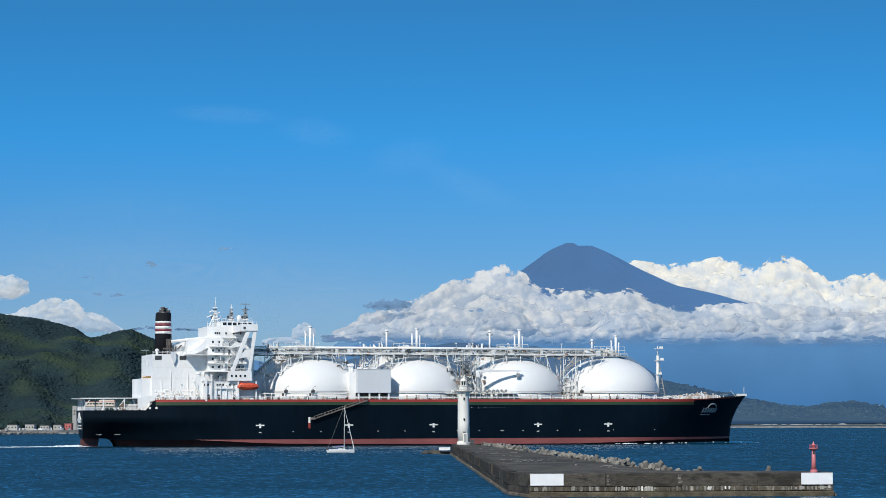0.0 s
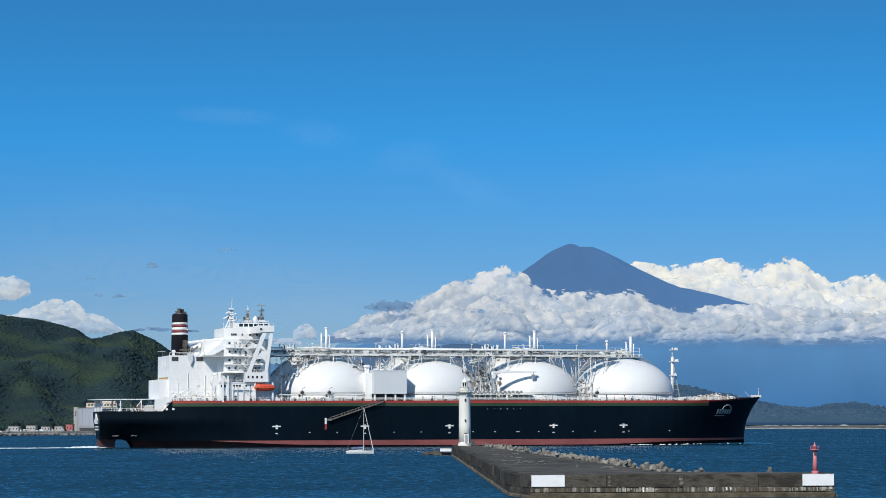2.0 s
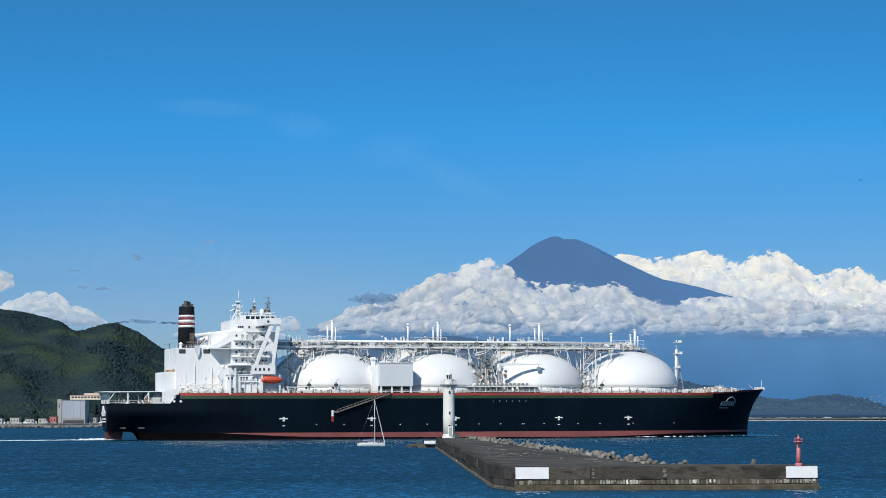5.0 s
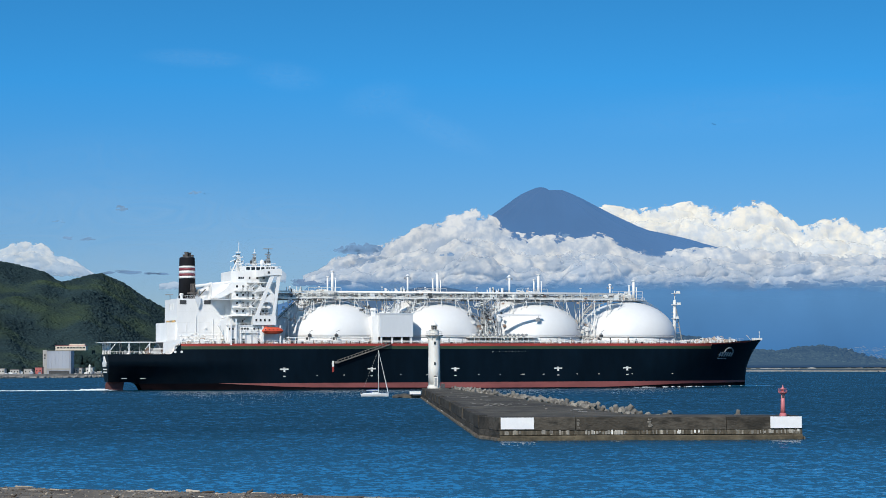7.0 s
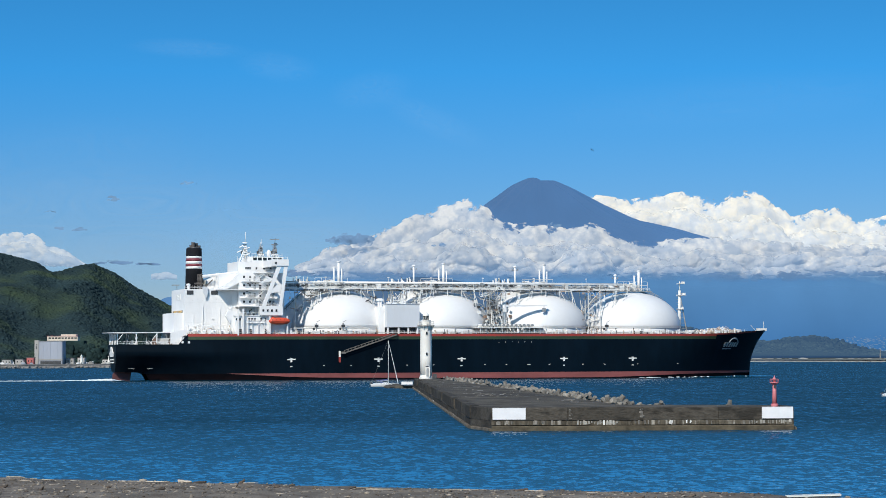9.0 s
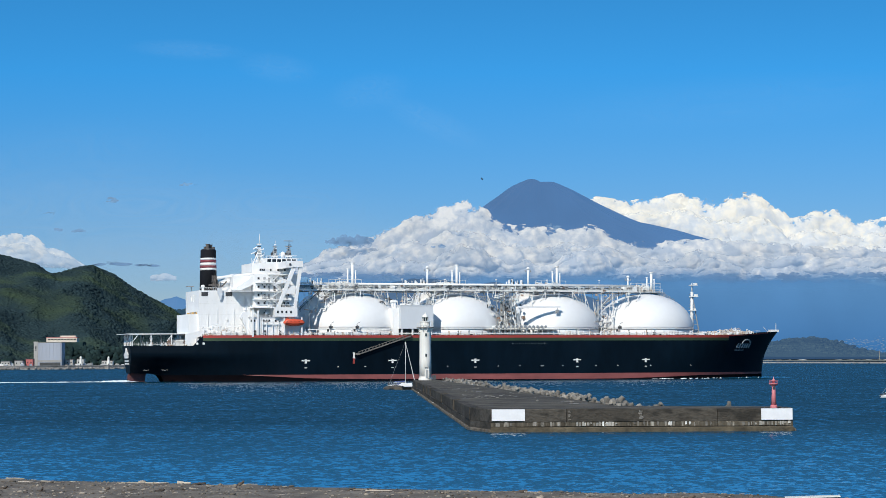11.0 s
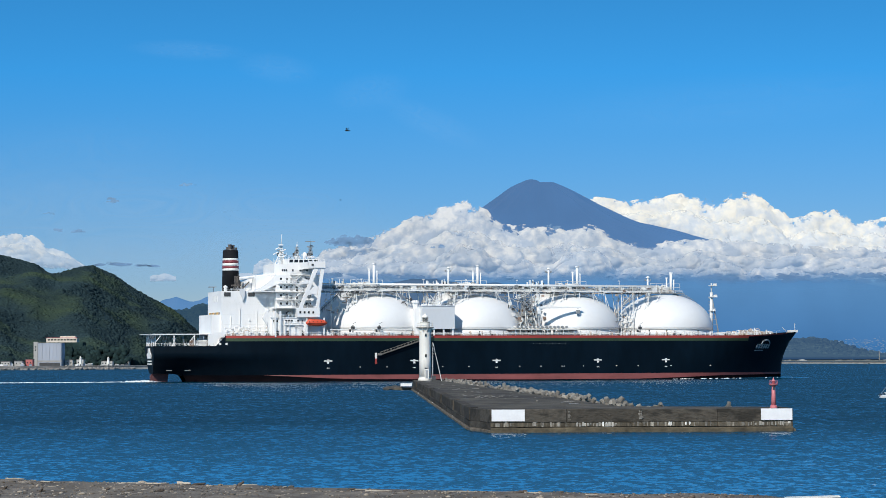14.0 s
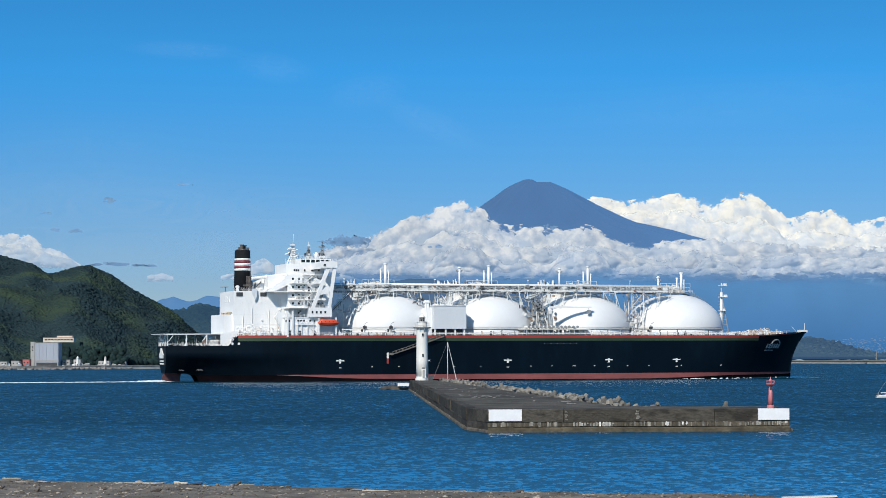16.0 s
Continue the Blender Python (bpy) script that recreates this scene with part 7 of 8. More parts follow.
for k in range(26):
    x, y = rng.uniform(-134, -111), rng.uniform(-11, -8.5)
    w, h = rng.uniform(0.2, 1.0), rng.uniform(0.8, 3.6)
    mat = M[rng.choice(("white", "pipe", "white", "grey_steel", "dark", "rust_pale"))]
    if k % 2:
        part("deck_gear", Geo().box(x, x + w, y, y + 0.8, 13.4, 13.4 + h * 0.7), mat, ship)
    else:
        part("deck_strut", Geo().rod((x, y, 13.4), (x + rng.uniform(-1.6, 1.6), y, 14.5 + h), 0.13, n=6), mat, ship)

for x0, x1, z0, z1, count in ((-69, -55, 26, 36, 40), (-30, -15, 30.2, 34.5, 36), (53.5, 64, 24, 35.5, 26), (10, 24, 30, 36, 22)):
    for k in range(count):
        x, y, z = rng.uniform(x0, x1), rng.uniform(-12.5, -9.0), rng.uniform(z0, z1)
        w, h = rng.uniform(0.6, 3.2), rng.uniform(-2.2, 2.2)
        mat = M[rng.choice(("pipe", "white", "pipe", "grey_steel", "rust_pale"))]
        if k % 3 == 0:
            part("branch_pipe", Geo().chain([(x, y, z), (x + w, y, z + h * 0.3), (x + w, y, min(36.0, z + abs(h) + 1.0))], rng.uniform(0.12, 0.24), 6), mat, ship)
        elif k % 3 == 1:
            part("pipe_strut", Geo().rod((x, y, z), (x + h, y, min(36.0, z + w)), 0.13, n=6), mat, ship)
        else:
            part("pipe_clamp", Geo().box(x, x + w * 0.35, y, y + 0.6, z, z + 0.5 + 0.3 * abs(h)), mat, ship)
for k in range(46):
    x, w = rng.uniform(-71, 71), rng.uniform(0.6, 2.4)
    z = rng.uniform(35.0, 35.9)
    part("under_bracket", Geo().box(x, x + w, RY - 3.6, RY - 3.0, z, z + rng.uniform(0.15, 0.5)).rod((x, RY - 3.3, z - rng.uniform(0.3, 1.1)), (x, RY - 3.3, 36.0), 0.1, n=5), M[rng.choice(("grey_steel", "rust_pale", "dark", "pipe"))], rack)

# small gear on the house: lamps, cowls, ladders, aerials and lockers
for k in range(30):
    z = rng.choice((25.2, 28.9, 32.2, 35.4, 38.7))
    x = rng.uniform(-89, -77)
    y = rng.uniform(-18.2, -17.2)
    kind = k % 3
    if kind == 0:
        part("balcony_locker", Geo().box(x, x + rng.uniform(0.4, 1.2), y, y + 0.6, z, z + rng.uniform(0.8, 1.6)), M[rng.choice(("white", "pipe", "grey_steel"))], ac)
    elif kind == 1:
        part("stanchion", Geo().rod((x, -18.3, z), (x, -18.3, z + 3.2), 0.09, n=5), M["white"], ac)
    else:
        part("wall_lamp", Geo().box(x, x + 0.4, -16.8, -16.4, z + 2.2, z + 2.6), M["dark"], ac)
for x in (-84.4, -82.2, -79.4, -77.2):
    for z in (29.8, 33.0, 36.2, 39.5):
        part("doorway", Geo().box(x, x + 0.8, -16.55, -16.3, z - 0.7, z + 1.1), M["dark" if (int(x * 10) + int(z)) % 3 == 0 else "grey_steel"], ac)
for k in range(14):
    x = rng.uniform(-88.5, -71)
    h = rng.uniform(0.8, 3.2)
    zb = 46.6 if x < -84 else 48.7
    part("aerial", Geo().rod((x, rng.uniform(-8, 2), zb), (x + rng.uniform(-0.2, 0.2), -3, zb + h), 0.07, n=5), M[rng.choice(("white", "pipe", "dark"))], bw)
for k in range(8):
    x = -83.2 + 1.55 * k
    part("monkey_rail_post", Geo().rod((x, -8.3, 48.7), (x, -8.3, 49.8), 0.06, n=5), M["white"], bw)
part("monkey_rail", Geo().rod((-83.4, -8.3, 49.8), (-70.8, -8.3, 49.8), 0.06, n=5).rod((-83.4, -8.3, 49.25), (-70.8, -8.3, 49.25), 0.05, n=5), M["white"], bw)
for x, z, w in ((-86.4, 50.6, 1.2), (-83.2, 51.8, 1.4), (-85.6, 52.6, 1.0), (-83.0, 49.4, 0.9)):
    part("scanner", Geo().rod((x - w, -0.6, z), (x + w * 0.6, -0.6, z + 0.9), 0.22, n=6), M["white"], bw)
part("mast_leg", Geo().rod((-86.8, -0.5, 46.6), (-84.6, -0.5, 52.0), 0.22, n=6).rod((-82.2, -0.5, 46.6), (-84.0, -0.5, 52.0), 0.22, n=6), M["white"], bw)
for k in range(10):
    x = -108 + 1.9 * k
    part("casing_pad_eye", Geo().box(x, x + 0.25, -13.12, -12.95, 31.0 + 0.5 * (k % 2), 31.3 + 0.5 * (k % 2)), M["pipe"], hs)
for x in (-108.5, -103.2, -96.4):
    part("casing_vent", Geo().lathe(((0.5, 35.6), (0.5, 37.0), (0.8, 37.1), (0.8, 37.6), (0.3, 37.9)), 10, (x, -7.5)), M["white"], hs)
# stowed gear and pipes along the house foot
part("foot_pipe", Geo().rod((-109, -15.5, 19.8), (-94, -18.5, 19.8), 0.16, n=6), M["pipe"], ship)
for k in range(18):
    x = -110 + 2.0 * k
    yy = -min(22.0, half_breadth(x, 17) - 0.8)
    part("stowage", Geo().rod((x, yy, 17.3), (x + rng.uniform(-0.8, 0.8), yy, 18.6 + rng.uniform(0, 1.8)), 0.12, n=5).box(x - 0.3, x + rng.uniform(0.2, 0.9), yy, yy + 0.5, 17.3, 18.2 + rng.uniform(0, 0.8)), M[rng.choice(("white", "pipe", "white", "rust_pale", "grey_steel"))], ship)

# fine lattice of the pipe bridge: rails, lamp posts and small valves
for k in range(58):
    x = -72 + 2.5 * k
    part("bridge_post", Geo().rod((x, RY - 3.5, 36.5), (x, RY - 3.5, 38.4), 0.06, n=5), M["pipe"], rack)
for k in range(30):
    x = rng.uniform(-71, 72)
    part("bridge_pipe", Geo().chain([(x, RY - 3.6, 35.2 - rng.uniform(0, 1.0)), (x, RY - 3.6, 36.0), (x + rng.uniform(1, 4), RY - 3.6, 36.0)], 0.13, 5), M[rng.choice(("pipe", "white", "grey_steel"))], rack)
for x in (-66, -54, -28, -10, 12, 34, 57, 70):
    part("lamp_post", Geo().rod((x, RY - 3.5, 36.5), (x, RY - 3.5, 40.6), 0.08, n=5).box(x - 0.35, x + 0.35, RY - 3.8, RY - 3.2, 40.5, 40.8), M["white"], rack)
for c, w in ((-22.0, 9), (-64, 6), (20, 8)):
    for k in range(w * 2):
        x = c - w / 2 + rng.random() * w
        part("valve_stand", Geo().rod((x, RY - 2.5, 38.5), (x, RY - 2.5, 39.4 + rng.random() * 1.6), rng.uniform(0.1, 0.4), n=7), M[rng.choice(("white", "pipe", "white", "dark"))], rack)
for x in (-82.6, -80.9, -79.2, -77.4):
    part("strut_window", Geo().box(x, x + 0.7, -24.0, -23.8, 26.6, 27.5), M["window"], bw)
part("strut_rail", Geo().rod((-83.4, -23.8, 29.9), (-74.5, -23.8, 29.9), 0.06, n=5), M["white"], bw)
part("side_light", Geo().box(-77.8, -77.0, -24.5, -24.2, 45.2, 46.0), M["dark"], bw)
g = shell(lambda x: sheer(x) - 0.55, sheer, 111, 136, 1)
half = len(g.v) // 2
g.f = [f for f in g.f if max(f) < half]
g.v = [(x, y * 1.004 - 0.02, z + 0.01) for x, y, z in g.v[:half]]
part("bow_red_strip", g, M["red_band"], ship, "thin red strip at the bow's upper edge")
for k in range(60):
    x = 106 + rng.random() * 23
    y = -min(8.0, half_breadth(x, 18) - 1.0)
    part("bow_rail_loop", Geo().chain([(x + (0.5 + 0.5 * rng.random()) * math.cos(a), y, 17.9 + (1.0 + 1.7 * math.exp(-((x - 119.5) / 5.5) ** 2) * rng.random() + rng.random()) * math.sin(a)) for a in (0.0, 0.8, 1.57, 2.3, 3.14)], 0.13, 5), M[rng.choice(("white", "rust_pale", "rust_pale", "rust", "pipe"))], ship)

# ---- along the wooded shore ----


def front(b, back=40):
    """Distance of a building line behind the shore wall at bearing b."""
    return between(((-900, 1780), (-784, 1845), (-584, 1925), (-454, 2020)), b) + back


def building(name, label, b0, b1, e0, e1, d, deep, mat, roof, z0=None, group=""):
    """A block between two bearings and two heights over the eye's level."""
    x0, _, za = afar(b0, e0, d)
    x1, _, zb = afar(b1, e1, d)
    za = z0 if z0 is not None else za
    zb = EYE_Z + (e1 - 0.0035 * (b0 + b1) / 2) * d / 4000
    ob = thing(name, label, "building", (x0, d, za), 0, group)
    w, h = x1 - x0, zb - za
    part("wall", Geo().box(0, w, 0, deep, 0, h), mat, ob)
    part("roof", Geo().box(-0.3, w + 0.3, -0.3, deep + 0.3, h, h + 0.35), roof, ob)
    return ob, w, h


d = front(-700, 30)
wh, w, h = building("warehouse", "grey windowless warehouse with a white stair tower", -724, -675, -9, 25, d, 18, M["grey_cladding"], M["seawall"], 2.8)
part("stair_tower", Geo().box(0.0, 3.4, -0.5, 5, 0, h + 1.0), M["house_wall"], wh, "white stair tower")
part("base_band", Geo().box(3.4, w + 0.2, -0.25, 0, 3.6, 5.0), M["house_wall"], wh)
for k in range(7):
    part("pilaster", Geo().box(4.2 + k * 3.0, 4.4 + k * 3.0, -0.2, 0, 5.0, h), M["grey_cladding"], wh)
for k in range(4):
    part("dark_mark", Geo().box(1.0, 2.3, -0.6, -0.5, h - 6.5 + k * 1.1, h - 5.8 + k * 1.1), M["dark"], wh)
part("loading_bay", Geo().box(5.0, w - 1, -0.3, 0, 0.2, 3.0), M["dark"], wh)
for b0, b1, e1, mat, lab in ((-738, -726, -4, "red_cladding", "low red-walled shop beside the warehouse"), (-758, -744, -7, "house_wall", "low pale house beside the road"), (-782, -766, -8, "house_wall", "low pale house beside the road"),
                             (-808, -792, -6, "house_wall", "pale house beside the shore road"), (-840, -822, -7, "house_wall", "pale house beside the shore road"), (-648, -636, -4, "house_wall", "small white harbour house"),
                             (-668, -655, -5, "house_wall", "low white shed beside the sea wall"), (-604, -585, -7, "house_wall", "low white shed beside the sea wall"), (-570, -556, -8, "house_wall", "low white shed beside the sea wall")):
    dd = front((b0 + b1) / 2, 26)
    ob, w, h = building("shore_house", lab, b0, b1, -10, e1, dd, 9, M[mat], M["house_roof"], 2.8, "houses along the shore")
    n = max(2, int(w / 2.2))
    for k in range(n):
        x = w * (k + 0.5) / n
        part("window", Geo().box(x - 0.5, x + 0.5, -0.08, 0.1, h * 0.45, h * 0.45 + 1.1), M["window"], ob)
d = 2000
ht, w, h = building("hillside_hotel", "long beige hillside hotel with rows of windows", -702, -648, 25, 34, d, 12, M["beige"], M["red_cladding"], 23.6)
part("terrace", Geo().box(-6, w + 6, -4, 14, -21, 0), M["shrub"], ht, "overgrown bank below the hotel")
for j in range(1):
    for k in range(9):
        x = 1.4 + k * (w - 2.5) / 8.6
        part("window", Geo().box(x, x + 2.0, -0.1, 0.1, h - 2.2 - j * 2.2, h - 1.0 - j * 2.2), M["window"], ht)
part("upper_wing", Geo().box(w * 0.45, w * 0.95, 1, 9, h, h + 1.8), M["beige"], ht)
for b0, b1, e0, e1 in ((-592, -588, -13, 4), (-641, -639, -10, 8)):
    dd = front(b0, 6)
    ob = thing("harbour_light", "small white harbour light tower", "light tower", (b0 * dd / 4000, dd, 2.6), 0, "small light towers")
    h = (e1 - e0) * dd / 4000
    part("tower", Geo().lathe(((1.3, 0), (0.9, h * 0.8), (1.2, h * 0.82), (1.2, h * 0.86), (0.6, h * 0.88), (0.6, h * 0.96), (0.1, h)), 16), M["light_tower"], ob)
    part("door", Geo().box(-0.4, 0.4, -1.36, -1.0, 0.1, 2.0), M["dark"], ob)
rng = random.Random(31)
places = []
shore_stones = [blob(70 + i, 1, 0.35, 1.0) for i in range(5)]
for k in range(420):
    b = rng.uniform(-880, -545)
    dd = front(b, -4) - rng.uniform(0, 9)
    r = rng.uniform(0.7, 1.6)
    places.append((b * dd / 4000, dd, rng.uniform(0.0, 1.5), r, r, r * 0.8))
tagged(heap("shore_rubble", M["shore_rock"], places, shore_stones, rng), "pale concrete rubble along the sea wall", "rubble", kind="stuff")
for k in range(46):
    b = rng.uniform(-860, -560)
    if -728 < b < -672:
        continue
    dd = front(b, rng.uniform(8, 30))
    w, h = rng.uniform(0.8, 3.6), rng.uniform(0.7, 2.4)
    ob = thing("shore_shed", "small pale shed among clutter behind the sea wall", "shed", (b * dd / 4000, dd, 2.7), rng.uniform(-20, 20), "sheds along the shore")
    part("wall", Geo().box(0, w, 0, 3, 0, h), M[rng.choice(("house_wall", "sign", "house_wall", "grey_cladding"))], ob)
    part("roof", Geo().prism(((-0.2, h), (w + 0.2, h), (w * 0.5, h + 0.5)), -0.2, 3.2), M[rng.choice(("house_roof", "house_wall", "sign"))], ob)
places = []
for k in range(420):
    b = rng.uniform(-880, -460)
    dd = front(b, rng.uniform(45, 110))
    r = rng.uniform(2.0, 4.2)
    places.append((b * dd / 4000, dd, 3 + r * 0.6, r, r, r * rng.uniform(0.8, 1.3)))
for k in range(170):
    b = rng.uniform(-718, -560)
    r = rng.uniform(2.0, 3.8)
    z = rng.uniform(4, 18)
    dd = 1950 + z * 2.4
    places.append((b * dd / 4000, dd, z, r, r, r))
tagged(heap("shore_shrubs", M["shrub"], places, crowns, rng), "dark green shrubs and trees behind the sea wall", "shrubs", kind="stuff")

# ---- far shore across the bay: a pale beach, roofs and a chimney ----
g = Geo()
for k in range(80):
    b = rng.uniform(470, 900)
    dd = rng.uniform(2960, 3060)
    x, w, h = b * dd / 4000, rng.uniform(2, 7), rng.uniform(0.2, 1.2)
    g.box(x, x + w, dd, dd + 6, 2.5, 3.0 + h)
tagged(part("far_harbour_roofs", g, M["house_wall"]), "low pale roofs along the far shore", "buildings", kind="stuff")
g = Geo()
for k in range(700):
    b = rng.uniform(640, 930)
    e = rng.uniform(6, 31) - abs(b - 760) * 0.03 + rng.gauss(0, 2)
    x, y, z = afar(b, e, 4180)
    w = rng.uniform(0.8, 3.2)
    g.box(x, x + w, y, y + 6, z, z + rng.uniform(0.4, 1.0))
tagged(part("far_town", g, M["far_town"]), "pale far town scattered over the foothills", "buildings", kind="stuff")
x, y, z = afar(771, -6, 3000)
tagged(part("far_chimney", Geo().rod((x, y, 2), (x, y, z + 13), 0.9, 0.4, n=10), M["seawall"]), "pale chimney on the far shore", "chimney")
x, y, z = afar(636, -8, 2990)
tagged(part("far_hall", Geo().prism(((x - 5, 2.5), (x + 5, 2.5), (x + 5, 3.8), (x, 4.9), (x - 5, 3.8)), y, y + 14), M["house_wall"]), "white gabled hall on the far shore", "building")


# ---- sailing boats ----
def hull_mesh(length, beam, free, n=15):
    g = Geo()
    rows = []
    for k in range(n):
        s = k / (n - 1)
        x = -length / 2 + length * s
        b = beam / 2 * (0.72 + 0.28 * math.sin(min(1, s / 0.5) * math.pi / 2)) if s < 0.5 else beam / 2 * max(0.0, 1 - ((s - 0.5) / 0.5) ** 2.2)
        top = free * (0.92 + 0.28 * s ** 2)
        rows.append([(x - 0.25 * (s == 0), -b, top), (x, -b * 0.92, free * 0.4), (x, -b * 0.6, -0.25), (x, 0, -0.4), (x, b * 0.6, -0.25), (x, b * 0.92, free * 0.4), (x - 0.25 * (s == 0), b, top)])
    g.grid(rows)
    g.add(rows[0], [tuple(range(7))])
    deck = Geo().grid([[(p[0][0], p[0][1] * 0.98, p[0][2] - 0.02), (p[-1][0], p[-1][1] * 0.98, p[-1][2] - 0.02)] for p in rows])
    return g, deck


def yacht(name, label, length, mast, at, sail_cover=True):
    ob = thing(name, label, "sailing boat", at)
    free = 0.105 * length
    g, deck = hull_mesh(length, length * 0.31, free)
    part("hull", g, M["gelcoat"], ob, "white moulded hull", True)
    part("deck", deck, M["gelcoat"], ob)
    part("cabin", Geo().prism(((-0.12 * length, free * 0.9), (-0.10 * length, free * 1.5), (0.12 * length, free * 1.42), (0.24 * length, free * 1.05), (0.24 * length, free * 0.9)), -0.09 * length, 0.09 * length), M["gelcoat"], ob)
    for x in (-0.05, 0.04, 0.12):
        part("port_light", Geo().box(x * length, (x + 0.05) * length, -0.0915 * length, -0.08 * length, free * 1.15, free * 1.3), M["window"], ob)
    part("cockpit_coaming", Geo().box(-0.42 * length, -0.12 * length, -0.12 * length, 0.12 * length, free * 0.9, free * 1.18), M["gelcoat"], ob)
    part("spray_hood", Geo().prism(((-0.17 * length, free * 1.15), (-0.16 * length, free * 1.9), (-0.09 * length, free * 1.8), (-0.04 * length, free * 1.45)), -0.09 * length, 0.09 * length), M["canvas_blue"], ob, "dark blue spray hood")
    part("outboard_motor", Geo().box(-0.52 * length, -0.47 * length, -0.5, 0.0, free * 0.5, free * 1.7), M["dark"], ob)
    part("wheel_post", Geo().rod((-0.33 * length, 0, free), (-0.33 * length, 0, free * 1.85), 0.12, n=8).rod((-0.33 * length, -0.5, free * 1.8), (-0.33 * length, 0.5, free * 1.8), 0.1, n=6), M["dark"], ob)
    m = part("mast", Geo().rod((0.13 * length, 0, free), (0.13 * length, 0, mast), 0.11, 0.07, n=10), M["pipe"], ob, "pale aluminium mast", True)
    part("spreader", Geo().rod((0.13 * length, -1.0, mast * 0.55), (0.13 * length, 1.0, mast * 0.55), 0.05, n=5), M["pipe"], m)
    part("boom", Geo().rod((0.13 * length, 0, free * 2.1), (-0.30 * length, 0, free * 2.0), 0.09, n=8), M["pipe"], ob)
    if sail_cover:
        part("sail_cover", Geo().rod((0.10 * length, 0, free * 2.35), (-0.28 * length, 0, free * 2.15), 0.2, 0.13, n=8), M["canvas_blue"], ob, "furled sail in a blue cover")
    part("furled_jib", Geo().rod((0.485 * length, 0, free * 1.25), (0.14 * length, 0, mast * 0.97), 0.12, 0.05, n=8), M["gelcoat"], ob, "furled white headsail")
    part("backstay", Geo().rod((-0.49 * length, 0, free), (0.13 * length, 0, mast), 0.03, n=4), M["grey_steel"], ob)
    for y in (-1, 1):
        part("shroud", Geo().rod((0.11 * length, y * 0.14 * length, free), (0.13 * length, y * 0.9, mast * 0.55), 0.025, n=4).rod((0.13 * length, y * 0.9, mast * 0.55), (0.13 * length, 0, mast * 0.98), 0.025, n=4), M["grey_steel"], ob)
    g = Geo()
    for s in (-0.45, -0.3, -0.15, 0.0, 0.15, 0.3, 0.42):
        b = 0.15 * length * (1 - max(0, s / 0.55) ** 2)
        g.rod((s * length, -b, free), (s * length, -b, free + 0.6), 0.02, n=4)
    part("life_line", g, M["pipe"], ob)
    return ob


sloop = yacht("sailing_yacht", "white sloop motoring with furled sails", 8.3, 13.9, (-41, 683, 0))
dinghy = yacht("sailing_boat", "small white sailing boat with its sail lowered", 5.2, 4.9, (98.6, 501, 0), False)

# ---- birds ----


def bird(label, span):
    ob = thing("bird", label, "bird", group="birds over the bay")
    part("body", Geo().lathe(((0.01, -0.26), (0.05, -0.18), (0.075, 0.0), (0.05, 0.16), (0.035, 0.22), (0.01, 0.27)), 10), M["bird"], ob, smooth=True).matrix_basis = pose(0, 0, 0, 0, 90, 0)
    part("tail", Geo().add([(-0.2, -0.03, 0), (-0.45, -0.1, 0.0), (-0.42, 0, 0.01), (-0.45, 0.1, 0), (-0.2, 0.03, 0), (-0.3, 0, 0.03)], ((0, 1, 2, 5), (5, 2, 3, 4), (0, 5, 4))), M["bird"], ob)
    for s in (-1, 1):
        h = span / 2
        g = Geo().add([(0.09, 0, 0), (0.14, s * h * 0.5, 0.10), (0.02, s * h, 0.03), (-0.12, s * h * 0.9, 0.03), (-0.10, s * h * 0.5, 0.09), (-0.11, 0, 0), (0, s * h * 0.5, 0.13)],
                      ((0, 1, 6, 5), (1, 2, 3, 6), (6, 3, 4), (5, 6, 4)))
        part("wing", g, M["bird"], ob, "long dark wing")
    for piece in ob.children:
        piece.data.transform(Matrix.Scale(1.05, 4))
    return ob


kite = bird("dark soaring bird with long bent wings", 1.6)
gull = bird("small dark bird gliding low over the bay", 1.2)

insect = thing("flying_insect", "small dark insect darting past above the beach", "insect")
part("body", Geo().lathe(((0.001, -0.026), (0.003, -0.02), (0.0045, -0.004), (0.006, 0.008), (0.005, 0.016), (0.004, 0.022), (0.001, 0.026)), 10), M["bird"], insect, smooth=True).matrix_basis = pose(0, 0, 0, 0, 84, 180)
for side in (-1, 1):
    for x, sweep in ((-0.010, -0.006), (-0.002, 0.004)):
        part("wing", Geo().add([(x, 0, 0.004), (x + sweep - 0.003, side * 0.008, 0.020), (x + sweep, side * 0.011, 0.027), (x + sweep + 0.005, side * 0.010, 0.024), (x + 0.006, side * 0.003, 0.006), (x + 0.002, side * 0.007, 0.014)],
                               ((0, 1, 5), (1, 2, 3, 5), (5, 3, 4), (0, 5, 4))), M["bird"], insect, "raised dark wing")
for piece in insect.children:
    piece.data.transform(Matrix.Scale(0.72, 4))

# ---- foam of the ship's way ----
wake = thing("ship_wake", "white foam trailing along the ship's waterline", "foam")
places = []
flat = [blob(90 + i, 1, 0.5, 1.6) for i in range(6)]
for k in range(1000):
    s = rng.random() ** 1.3
    x = -136 - 330 * s
    y = -3 + rng.gauss(0, 1.0 + 2.2 * s)
    r = rng.uniform(0.25, 0.9) * (1.2 - 0.5 * s)
    places.append((x, y, 0.03, r * rng.uniform(1.5, 5), r, 0.10 + 0.16 * (1 - s) * rng.random()))
for k in range(140):
    a = rng.gauss(0, 1)
    places.append((-137 - abs(a) * 4, -2 + rng.gauss(0, 2.0), 0.1, rng.uniform(0.5, 1.4), rng.uniform(0.4, 1), 0.25 + 0.4 * rng.random()))
